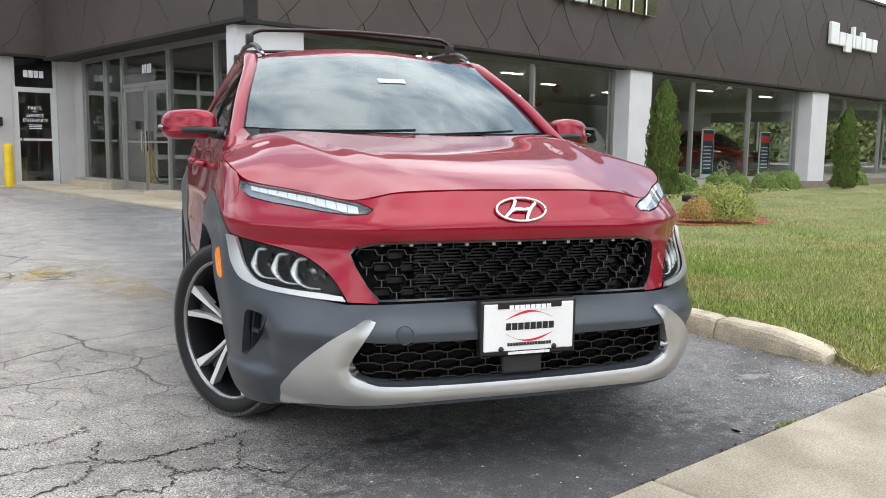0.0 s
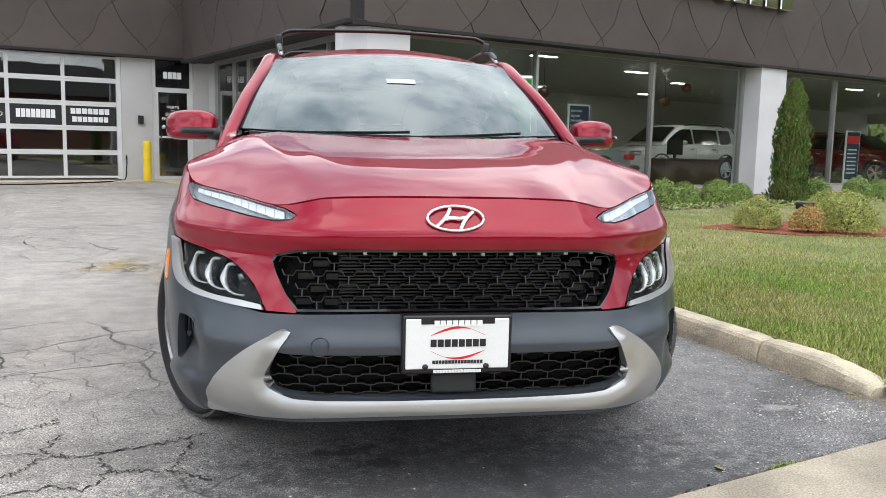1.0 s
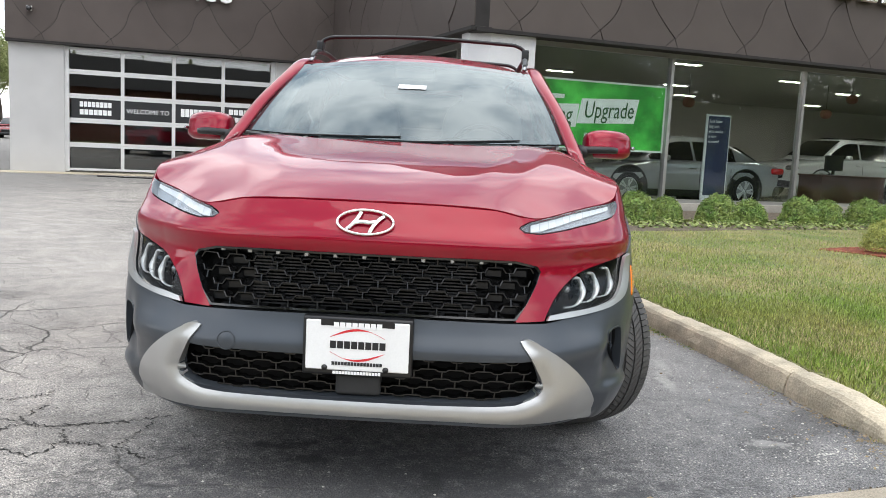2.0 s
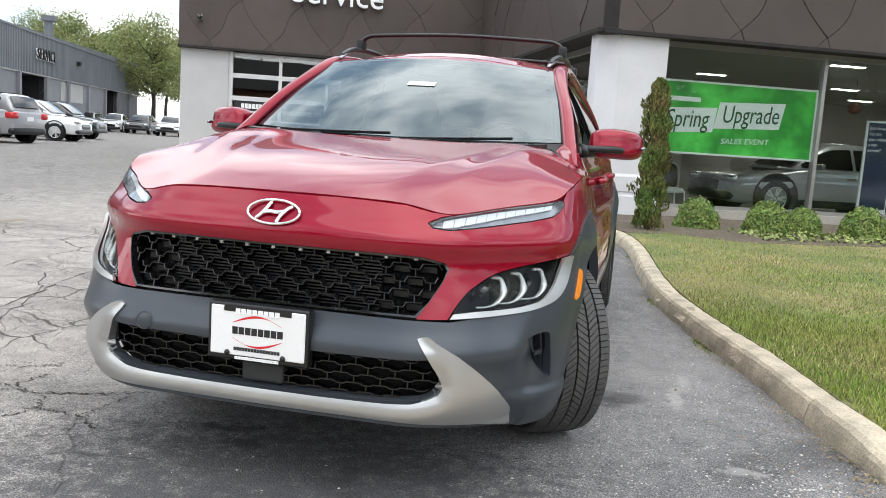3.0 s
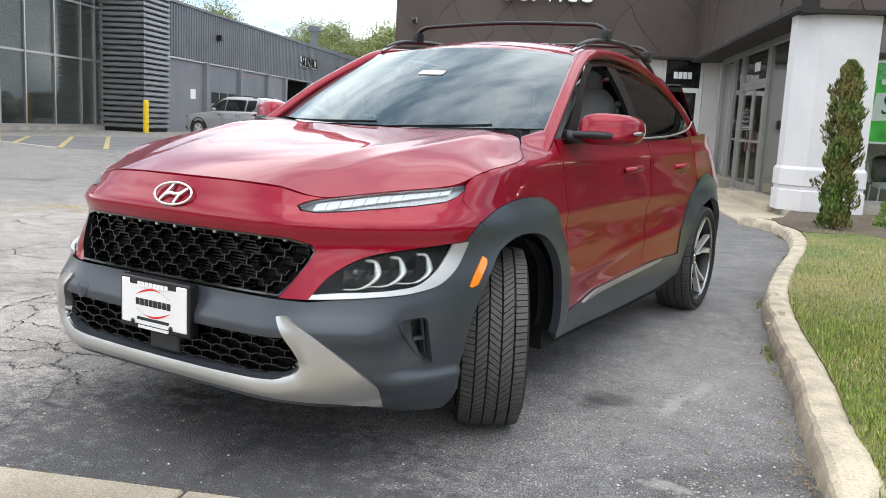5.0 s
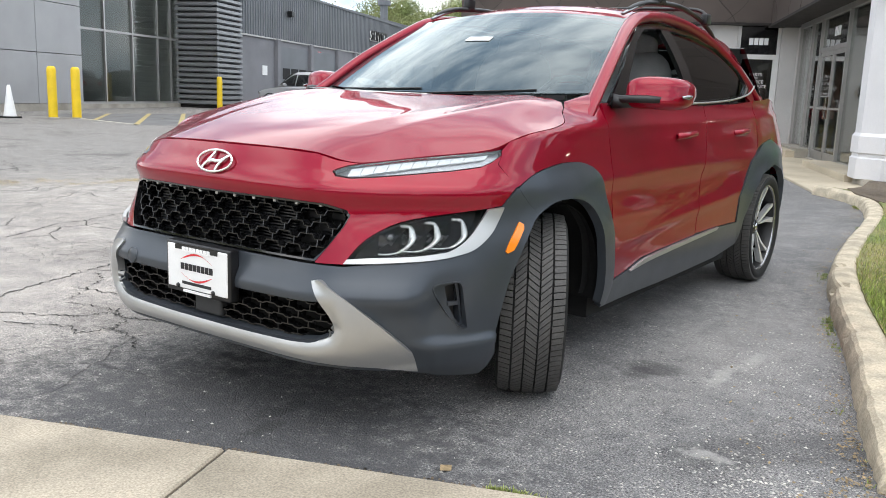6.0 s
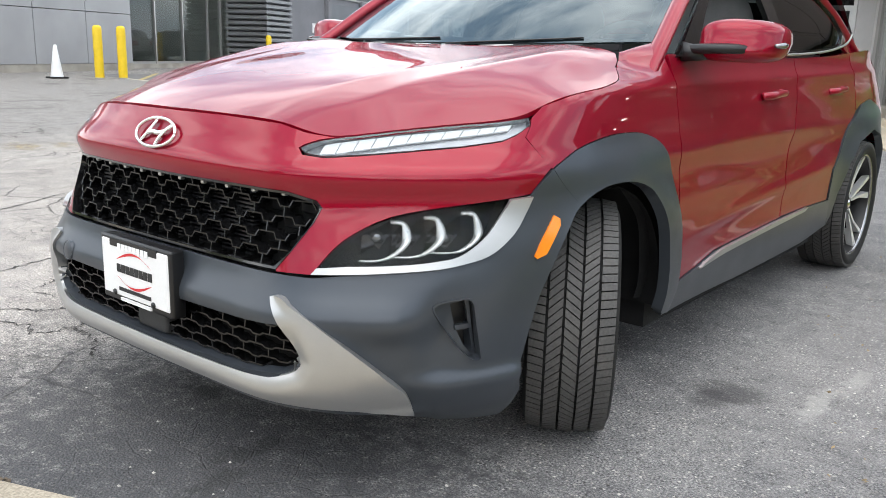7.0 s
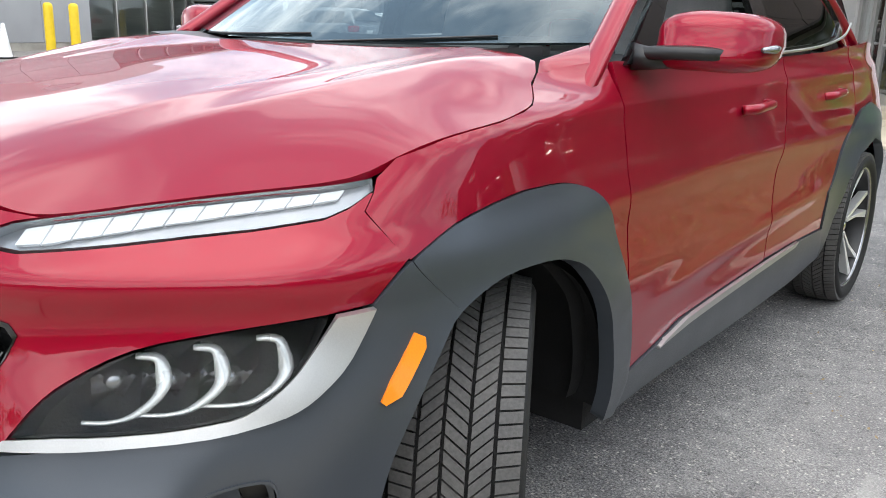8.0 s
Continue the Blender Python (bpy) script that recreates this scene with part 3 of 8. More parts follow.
# lamps
HEAD = HEAD_TOP + HEAD_LOW
for side in lr("headlamp", [(a, b) for a, b in HEAD], -0.055, M_LINER, thick=-0.05, label="black headlamp housing"):
    sign = 1 if side.data.vertices[0].co.x > 0 else -1

    def on(a, b, o, sg=sign):
        return Vector(skin(o)(np.array([(sg * a, b)]))[0])
    glassy = panel(HEAD, skin(0.0), GRAIN, 0.004)
    part("lens", glassy if sign > 0 else mirrored(glassy), M_LENS, side, "clear lens", True)
    for k, s0 in enumerate((3.40, 3.86, 4.34)):
        hook = [(s0 + .02, .684 + .009 * k), (s0 + .20, .680 + .009 * k), (s0 + .285, .652 + .006 * k), (s0 + .25, .630 + .006 * k), (s0 + .10, .608 + .007 * k), (s0 - .10, .600 + .009 * k), (s0 - .32, .600 + .010 * k)]
        pts = curve([tuple(on(a, b, -0.020)) for a, b in hook], 4)
        part("light_guide", tube(pts, [.0045 + .0070 * math.sin(math.pi * min(1, (i + 2) / 20)) for i in range(len(pts))], 8, .6), M_GUIDE, side, "pale light guide", True)
        pod = [(s0 - .36, .618), (s0 - .1, .628), (s0 + .06, .668), (s0 + .04, .698), (s0 - .22, .690), (s0 - .38, .665)]
        bm = panel(pod, skin(lambda s, z, c=s0: -.046 + .09 * np.abs(np.abs(s) - c + .16) * .6 - 1.2 * np.abs(z - .66) * .4), (0.03, 0.006), 0.01)
        part("reflector", bm if sign > 0 else mirrored(bm), M_BOWL, side, "chromed reflector")
        c = on(s0 - .16, .655, -0.030)
        part("projector", moved(lathe([(0.0, .012), (.006, .011), (.011, .006), (.014, 0), (.015, -.02)], 16), Matrix.Translation(c) @ Euler((radians(70), 0, radians(25 * sign))).to_matrix().to_4x4()), M_PODS, side, smooth=True)

DRL = DRL_TOP + DRL_LOW
for side in lr("daytime_running_lamp", DRL, -0.022, M_LAMPBED, thick=-0.022, label="slim daytime running lamp"):
    sign = 1 if side.data.vertices[0].co.x > 0 else -1
    glassy = panel(DRL, skin(0.002), GRAIN, 0.004)
    part("lens", glassy if sign > 0 else mirrored(glassy), M_LENS, side, "clear lens", True)
    for k in range(11):
        a0, a1 = 2.30 + k * .228, 2.30 + k * .228 + .210
        top = lambda a: np.interp(a, [p[0] for p in DRL_TOP], [p[1] for p in DRL_TOP]) - .003
        low_ = lambda a: np.interp(a, [2.1, 2.6, 3.4, 4.2, 4.8], [.832, .837, .857, .876, .890])
        bm = panel([(a0, low_(a0)), (a1, low_(a1)), (a1 + .03, top(a1)), (a0 + .03, top(a0))], skin(-0.013), (0.06, 0.008), 0.006)
        part("light_block", bm if sign > 0 else mirrored(bm), M_LAMP, side, "white light block")
lr("side_marker", [(5.64, .686), (5.73, .676), (5.735, .660), (5.55, .598), (5.43, .590), (5.39, .597), (5.45, .625)], lambda s, z: flared(s, z) + .005, M_AMBER, (0.06, 0.012), 0.012, label="amber side marker")


# grilles: a honeycomb of thin bars before shutters
def honeycomb(poly_half, rows, top, pitch, gap, depth, bar, amp=.2):
    poly, out = both(poly_half), []
    n = 14
    for r in range(rows):
        z0 = top - r * gap
        for i in range(-12, 13):
            c = (i + (0.5 if r % 2 else 0)) * pitch
            line = [(-.5, -amp), (-.36, -amp), (-.26, amp), (.26, amp), (.36, -amp), (.5, -amp)]
            for (a, za), (b, zb) in zip(line, line[1:]):
                xa, xb = c + a * pitch, c + b * pitch
                ends = [(math.copysign(s_at(abs(x)), x), z0 + k * gap) for x, k in ((xa, za), (xb, zb))]
                if all(inside(e, poly) for e in ends):
                    out.append((ends, bar))
            post = [(math.copysign(s_at(abs(c + .5 * pitch)), c + .5 * pitch), z0 - k * gap) for k in (amp, 1 - amp)]
            if all(inside(e, poly) for e in post):
                out.append((post, bar * 1.1))
    v, q = [], []
    place = skin(-0.012)
    for (e0, e1), w in out:
        p = place(np.array([e0, e1]))
        d = p[1] - p[0]
        side = np.array([d[2], 0, -d[0]]) / (np.hypot(d[0], d[2]) + 1e-9) * w / 2
        ext = d / (np.linalg.norm(d) + 1e-9) * bar * .3
        k = len(v)
        for back in (0, depth):
            for pt, sg in ((p[0] - ext, 1), (p[1] + ext, 1), (p[1] + ext, -1), (p[0] - ext, -1)):
                v.append(tuple(pt + sg * side * (1.0 if back == 0 else 1.8) + np.array([0, back, 0])))
        q += [tuple(k + j for j in c) for c in ((0, 1, 2, 3), (0, 4, 5, 1), (1, 5, 6, 2), (2, 6, 7, 3), (3, 7, 4, 0))]
    return v, q


grille = part("grille", panel(both([(a, b) for a, b in GRILLE]), skin(-0.085), (0.1, 0.03), 0.0), M_LINER, car, "black honeycomb grille")
part("grille_mesh", honeycomb([(a * .985, b - .002 if b > .7 else b + .001) for a, b in GRILLE], 6, .748, .090, .0365, .03, .0034), M_MESH, grille)
ring = both(GRILLE)
ring_in = both([(max(a - .035, 0), b + (.006 if b < .6 else -.006)) for a, b in GRILLE])
part("grille_rim", panel(ring, skin(0.002), GRAIN, 0.03, [ring_in]), M_GLOSSBLACK, grille, "gloss black rim", True)
slats = []
for k in range(17):
    z = .574 + k * .0098
    half_ = .34
    slats.append((-half_, half_, -.842 + .02 * (k / 17), -.820 + .02 * (k / 17), z, z + .0045))
part("shutter", boxes(*slats), M_BLACK, grille, "black shutter slats")
for i in range(-5, 6):
    for r in range(5):
        if abs(i) > 3:
            c, z = (i + (0.5 if r % 2 else 0)) * .090, .732 - r * .0365
            e = (math.copysign(s_at(abs(c)), c), z)
            if inside(e, both(GRILLE)):
                p = skin(-0.05)(np.array([e]))[0]
                part("shutter_block", round_box(p[0] - .028, p[0] + .028, p[1], p[1] + .02, z - .013, z + .013, .004, 1), M_BLACK, grille)
for i in range(-5, 6):
    p = skin(-0.010)(np.array([(math.copysign(s_at(abs(i * .090)), i), .733)]))[0]
    part("grille_stud", round_box(p[0] - .006, p[0] + .006, p[1] - .003, p[1] + .01, .727, .741, .002, 1), M_SILVER, grille, "small satin stud")
low_grille = part("lower_grille", panel(both(LOW_GRILLE), skin(-0.075), (0.1, 0.03), 0.0), M_LINER, car, "black lower grille")
part("grille_mesh", honeycomb(LOW_GRILLE, 6, .438, .085, .0285, .03, .0038, .10), M_MESH, low_grille)
part("radar_cover", round_box(-.068, .068, -.908, -.87, .322, .384, .012, 3), M_DASH, car, "flat black radar cover", True)
tow_s = -s_at(.398)
tow_p, tow_n = [Vector(skin(lambda s, z, o=o: flared(s, z) + o)(np.array([(tow_s, .469)]))[0]) for o in (0, .01)]
part("tow_cap", moved(lathe([(0.0, .002), (.024, .002), (.0255, .001), (.026, -.004), (.0265, .002), (.028, .002), (.028, -.01)], 28), Matrix.Translation(tow_p) @ (tow_n - tow_p).to_track_quat("Z", "Y").to_matrix().to_4x4()), M_CLAD, car, "round tow eye cap", True)

# fender, arch cladding, doors, sills
fender = [(5.13, .913)] + [(a, b - .003) for a, b in HOOD_EDGE[8:-1]] + [(7.352, 1.066), (7.50, 1.070), (7.68, 1.073), (7.675, 1.0), (7.655, .9), (7.635, .724), (7.625, .504), (7.70, .356)] + [(a, b) for a, b in ARCH_TOP[::-1][1:]] + [(5.102, .869), (5.14, .893)]
def waist(s, z):
    """Soft pressed lines along the flank: one under the windows, one that climbs above the sill."""
    a = np.abs(s)
    high = .006 * np.exp(-((z - .968 - .010 * (a - 7)) / .020) ** 2) * np.clip((a - 6.7) / .5, 0, 1)
    low = .007 * np.exp(-((z - .50 - .045 * (a - 7.7)) / .028) ** 2) * np.clip((a - 7.7) / .5, 0, 1) * np.clip((10 - a) / .4, 0, 1)
    return high + low


def shoulder(s, z):
    """Above a crease the fender rolls inward towards the hood, less so at the door."""
    a = np.abs(s)
    over = np.maximum(z - .955 - .027 * (a - 6), 0)
    return -.95 * over * np.clip((a - 5.5) / .7, 0, 1) * np.clip((7.74 - a) / .34, 0, 1) + waist(s, z)


lr("fender", fender, shoulder, M_PAINT, label="red front fender")
lr("arch_cladding", [(5.65, .794)] + [(a, b - .002) for a, b in ARCH_TOP[1:]] + [(7.69, .27)] + ARCH_LIP[::-1][0:25], flared, M_CLAD, label="dark grey wheel arch cladding", thick=0.035)
SILL_TOP = [(7.71, .352), (7.98, .375), (8.19, .407), (9.0, .43), (9.46, .438), (9.90, .432)]
lr("sill_cladding", SILL_TOP + [(10.02, .30), (9.6, .262), (8.6, .245), (7.69, .25)], 0.006, M_CLAD, (0.1, 0.02), 0.03, label="dark grey sill cladding")
lr("sill_strip", [(7.99, .372), (8.05, .386), (8.23, .408), (9.0, .432), (9.46, .442), (9.42, .428), (9.0, .414), (8.25, .388)], 0.016, M_SILVER, label="satin silver sill strip")
BELT = 1.068
lr("front_door", [(7.69, BELT), (7.685, 1.0), (7.665, .904), (7.645, .724), (7.635, .504), (7.71, .356)] + [(a, b + .004) for a, b in SILL_TOP[1:4]] + [(9.05, .436), (9.06, .50), (9.12, .724), (9.23, .95), (9.30, BELT)], waist, M_PAINT, (0.06, 0.015), label="red front door")
lr("rear_door", [(9.309, BELT), (9.24, .95), (9.13, .72), (9.07, .50), (9.06, .440), (9.46, .442), (9.88, .436), (9.87, .578), (10.20, .77), (10.45, .828), (10.5, .95), (10.55, 1.10), (10.0, 1.08)], waist, M_PAINT, (0.06, 0.015), label="red rear door")
lr("rear_fender", [(10.57, 1.10), (10.52, .95), (10.47, .832)] + [(a, b + .003) for a, b in REAR_TOP[3:]] + [(12.9, .60), (13.0, 1.0), (12.3, 1.09), (11.4, 1.12)], waist, M_PAINT, (0.08, 0.02), label="red rear fender")
lr("arch_cladding", REAR_TOP + [(12.1, .35)] + REAR_LIP[::-1], lambda s, z: flared(s, z, 2.63), M_CLAD, label="dark grey wheel arch cladding", thick=0.035)
bm = panel([(12.2, .62), (14, .62), (14, .30), (12.1, .30)], skin(0.006), (0.15, 0.03), 0.03)
part("rear_bumper", mirrored(bm), M_CLAD, car, "dark grey rear bumper", True)
part("rear_bumper", bm, M_CLAD, car, "dark grey rear bumper", True)
bm = panel([(12.95, .62), (14, .62), (14, 1.06), (13.0, 1.06)], skin(0.0), (0.15, 0.03), 0.02)
part("tailgate", mirrored(bm), M_PAINT, car, "red tailgate", True)
part("tailgate", bm, M_PAINT, car, "red tailgate", True)


# hood: a smooth sheet through its edge and its middle line
edge3 = skin(shoulder)(np.array(HOOD_EDGE))
edge3[:9] = shell(np.array([p[0] for p in HOOD_EDGE[:9]]), np.array([p[1] for p in HOOD_EDGE[:9]]))
mid = np.array([(0, -.68, .945), (0, -.45, .993), (0, -.2, 1.030), (0, .0, 1.057), (0, .2, 1.080), (.35, .2, 1.080), (.36, -.65, .937), (.40, -.45, .983), (.45, -.2, 1.024), (.50, 0, 1.053),
                (.66, .21, 1.076), (.62, -.45, .947), (.66, -.3, .986), (.70, -.15, 1.016), (.72, .0, 1.038), (.72, .10, 1.052), (.78, -.12, .996)])


def plate_fit(pts, soft=3e-3):
    """A thin plate through points (x, y, z) that are symmetric in x."""
    p = np.concatenate([pts, pts[pts[:, 0] > 1e-6] * (-1, 1, 1)])
    d = np.sqrt(((p[:, None, :2] - p[None, :, :2]) ** 2).sum(-1)) + 1e-9
    k, one = d * d * np.log(d) + soft * np.eye(len(p)), np.c_[np.ones(len(p)), p[:, :2]]
    w = np.linalg.solve(np.block([[k, one], [one.T, np.zeros((3, 3))]]), np.r_[p[:, 2], 0, 0, 0])

    def height(x, y):
        r = np.sqrt((x[:, None] - p[:, 0]) ** 2 + (y[:, None] - p[:, 1]) ** 2) + 1e-9
        return (r * r * np.log(r)) @ w[:-3] + w[-3] + w[-2] * x + w[-1] * y
    return height


hood_base = plate_fit(np.concatenate([np.array(curve([tuple(p) for p in edge3], 2)), mid]))


def hood_z(x, y):
    z = hood_base(x, y)
    crease = .40 + .26 * np.clip((y + .8) / 1.0, 0, 1.1)
    fade = np.clip((y + .75) / .3, 0, 1) * np.clip((.3 - y) / .3, 0, 1)
    ridge = lambda at, wide: np.exp(-np.sqrt(((np.abs(x) - at) / wide) ** 2 + .06))
    return z + (.010 * ridge(crease, .050) + .005 * ridge(crease - .13, .035)) * fade


def hood_place(q):
    return np.stack([q[:, 0], q[:, 1], hood_z(q[:, 0], q[:, 1])], -1)


front_edge = [(float(p[0]), float(p[1])) for p in edge3]
hood = curve(front_edge[:-1], 3) + [front_edge[-1], (.70, .224), (.55, .218), (.28, .205), (0, .20)]
part("hood", panel(both([p for p in hood if p[0] >= 0]), hood_place, (0.016, 0.03), 0.012), M_PAINT, car, "red hood", True)
part("cowl", panel(both([(0, .195), (.55, .20), (.64, .21), (.665, .31), (.64, .38), (.4, .31), (0, .25)]), lambda q: np.stack([q[:, 0], q[:, 1], 1.062 + .02 * q[:, 1] + .06 * q[:, 0] ** 2], -1), (0.05, 0.03), 0.02), M_BLACK, car, "black cowl below the windscreen")


# red sheet between the fender, the hood and the windscreen pillar
cap_a = skin(shoulder)(np.stack([np.linspace(7.35, 7.70, 9), np.linspace(1.065, 1.073, 9)], -1))
cap_b = np.array(curve([(.712, .225, 1.069), (.718, .33, 1.088), (.726, .46, 1.108)], 4))
cap = []
for k in range(9):
    for f_ in range(5):
        p = cap_a[k] * (1 - f_ / 4) + cap_b[k] * f_ / 4
        cap.append((p[0], p[1], p[2] + .005 * math.sin(math.pi * f_ / 4)))
cap_faces = [(k * 5 + f_, (k + 1) * 5 + f_, (k + 1) * 5 + f_ + 1, k * 5 + f_ + 1) for k in range(8) for f_ in range(4)]
part("fender_top", (cap, cap_faces), M_PAINT, car, "red fender top", True)
part("fender_top", ([(-x, y, z) for x, y, z in cap], [c[::-1] for c in cap_faces]), M_PAINT, car, "red fender top", True)


# greenhouse
def screen(q):
    """Windscreen: u across (-1 to 1), h up (0 to 1)."""
    u, h = q[:, 0], q[:, 1]
    wide, z = .735 - .137 * h, 1.088 + .40 * h + .018 * (1 - h) * u * u - .035 * h * u * u
    y = .235 + .755 * h + (.225 - .17 * h) * u * u - .03 * np.sin(math.pi * h)
    return np.stack([wide * u, y, z], -1)


part("windscreen", panel([(-1, 0), (-.5, -.0), (0, 0), (.5, 0), (1, 0), (1, 1), (0, 1), (-1, 1)], screen, (0.08, 0.06), 0.006), M_WIND, car, "windscreen", True).visible_shadow = False
part("windscreen_band", panel([(-.99, .02), (.99, .02), (.99, .98), (-.99, .98)], lambda q: screen(q) + (0, .012, -.012), (0.1, 0.06), 0.0, [[(-.93, .075), (.93, .075), (.94, .945), (-.94, .945)]]), M_BLACK, car, "black printed edge of the windscreen")
part("sensor_housing", round_box(-.10, .10, .90, 1.0, 1.40, 1.445, .015, 2), M_DASH, car, "black sensor housing behind the windscreen")
part("sticker", panel([(-.09, .605), (.115, .605), (.115, .655), (-.09, .655)], lambda q: screen(q) + (0, -.003, .003), (0.1, 0.05), 0.002), M_PLATE, car, "white paper label on the windscreen")


def roof_place(q):
    x, y = q[:, 0], q[:, 1]
    z = np.interp(y, [.95, 1.05, 1.25, 1.5, 1.8, 2.2, 2.6, 2.9, 3.1], [1.470, 1.505, 1.548, 1.572, 1.578, 1.565, 1.53, 1.485, 1.45])
    return np.stack([x, y, z - .20 * x * x - .12 * np.maximum(np.abs(x) - .45, 0)], -1)


part("roof", panel(both([(0, .985), (.3, 1.0), (.575, 1.045), (.595, 1.3), (.592, 1.8), (.56, 2.2), (.50, 2.6), (.46, 3.0), (0, 3.08)]), roof_place, (0.06, 0.05), 0.02), M_PAINT, car, "red roof", True)
for sg in (1, -1):
    pillar = curve([(.776, .27, .995), (.758, .37, 1.062), (.738, .47, 1.128), (.694, .68, 1.262), (.630, .95, 1.402), (.604, 1.15, 1.468), (.590, 1.5, 1.492), (.596, 1.85, 1.470), (.625, 2.18, 1.395), (.690, 2.46, 1.255), (.745, 2.70, 1.09)], 4)
    part("roof_pillar", tube([(sg * x, y, z) for x, y, z in pillar], [.029 + .003 * max(0, 1 - k / 8) + .012 * min(1, max(0, (k - 14) / 6)) for k in range(len(pillar))], 12, 0.7), M_PAINT, car, "red windscreen pillar and roof edge", True)


def flank(o=0.0):
    def place(q):
        y, z = q[:, 0], q[:, 1]
        h = (z - 1.06) / .4
        x = .800 - .205 * h + .022 * np.sin(math.pi * np.clip(h, 0, 1)) - .05 * np.clip((y - 2.2) / .6, 0, 1) ** 2
        return np.stack([x + o, y, z], -1)
    return place


FRONT_WIN = [(.60, 1.085), (.74, 1.200), (.95, 1.338), (1.14, 1.412), (1.37, 1.432), (1.38, 1.085)]
REAR_WIN = [(1.50, 1.090), (1.50, 1.432), (1.80, 1.430), (2.12, 1.385), (2.38, 1.27), (2.46, 1.19), (2.30, 1.135), (2.0, 1.11)]
DLO = [(.44, 1.062), (.62, 1.180), (.86, 1.325), (1.08, 1.425), (1.30, 1.452), (1.80, 1.452), (2.15, 1.408), (2.45, 1.28), (2.56, 1.19), (2.40, 1.13), (2.0, 1.092), (1.5, 1.07)]
lr_frames = panel(DLO, flank(.002), (0.05, 0.03), 0.02, [FRONT_WIN, REAR_WIN])
part("window_frame", mirrored(lr_frames), M_GLOSSBLACK, car, "gloss black window frame", True)
part("window_frame", lr_frames, M_GLOSSBLACK, car, "gloss black window frame", True)
for name, poly, m in (("front_window", FRONT_WIN, M_FRONTGLASS), ("rear_window", REAR_WIN, M_SIDEGLASS)):
    bm = panel(poly, flank(-.008), (0.06, 0.04), 0.0)
    part(name, mirrored(bm), m, car, "side window", True).visible_shadow = name == "rear_window"
    if name == "rear_window":
        part(name, bm, m, car, "side window", True)
for sg in (1, -1):
    strip = curve([(.806, .50, 1.068), (.803, 1.0, 1.073), (.803, 1.5, 1.080), (.800, 2.0, 1.100), (.785, 2.38, 1.138), (.762, 2.57, 1.19)], 4)
    part("belt_moulding", tube([(sg * x, y, z) for x, y, z in strip], .0045, 8, 1.2), M_SILVER, car, "satin silver belt moulding", True)
    quarter = panel([(2.58, 1.19), (2.47, 1.28), (2.30, 1.36), (2.55, 1.30), (2.80, 1.16), (2.95, 1.06), (2.5, 1.09), (2.40, 1.12)], flank(.0), (0.06, 0.04), 0.01)
    part("rear_pillar", quarter if sg > 0 else mirrored(quarter), M_PAINT, car, "red rear pillar", True)
a_line = np.array(curve([(.596, 1.85, 1.470), (.625, 2.18, 1.395), (.690, 2.46, 1.255), (.745, 2.70, 1.09)], 6))
b_line = np.array(curve([(.575, 1.95, 1.490), (.525, 2.45, 1.470), (.50, 2.90, 1.420), (.66, 3.20, 1.09)], 6))
sheet = [tuple(a * (1 - k / 6) + b * k / 6 + np.array([.012 * math.sin(math.pi * k / 6), 0, 0])) for a, b in zip(a_line, b_line) for k in range(7)]
sheet_faces = [(i * 7 + k, i * 7 + k + 1, i * 7 + k + 8, i * 7 + k + 7) for i in range(len(a_line) - 1) for k in range(6)]
part("rear_quarter", (sheet, sheet_faces), M_PAINT, car, "red rear quarter", True)
part("rear_quarter", ([(-x, y, z) for x, y, z in sheet], [c[::-1] for c in sheet_faces]), M_PAINT, car, "red rear quarter", True)
fill = panel([(2.36, 1.03), (3.02, 1.03), (2.95, 1.13), (2.62, 1.20), (2.44, 1.12)], flank(-.018), (0.08, 0.04), 0.0)
part("quarter_panel", mirrored(fill), M_PAINT, car, "red rear quarter panel")
part("quarter_panel", fill, M_PAINT, car, "red rear quarter panel")
part("headliner", panel(both([(0, 1.02), (.52, 1.08), (.54, 1.8), (.48, 2.5), (0, 2.9)]), lambda q: roof_place(q) - (0, 0, .03), (0.1, 0.1), 0.0), M_SEAT, car, "pale grey headliner")
part("rear_screen", panel([(-.56, 2.98), (.56, 2.98), (.66, 3.22), (-.66, 3.22)], lambda q: np.stack([q[:, 0], q[:, 1], 1.44 - 1.55 * (q[:, 1] - 2.98)], -1), (0.1, 0.06), 0.01), M_SIDEGLASS, car, "rear window")

# rails and cross bars
for sg in (1, -1):
    rail = curve([(.556, 1.10, 1.500), (.562, 1.20, 1.530), (.570, 1.36, 1.556), (.575, 1.7, 1.572), (.562, 2.05, 1.545), (.540, 2.35, 1.49), (.530, 2.46, 1.455)], 4)
    part("roof_rail", tube([(sg * x, y, z) for x, y, z in rail], [.008 + .007 * math.sin(math.pi * min(1, k / 6, (len(rail) - 1 - k) / 10) / 2) for k in range(len(rail))], 10, .9), M_BLACK, car, "black roof rail", True)
    part("rail_foot", tube([(sg * .552, 1.06, 1.478), (sg * .560, 1.16, 1.512), (sg * .566, 1.26, 1.538)], [.010, .014, .014], 10, .8), M_PODS, car, "satin silver rail end", True)
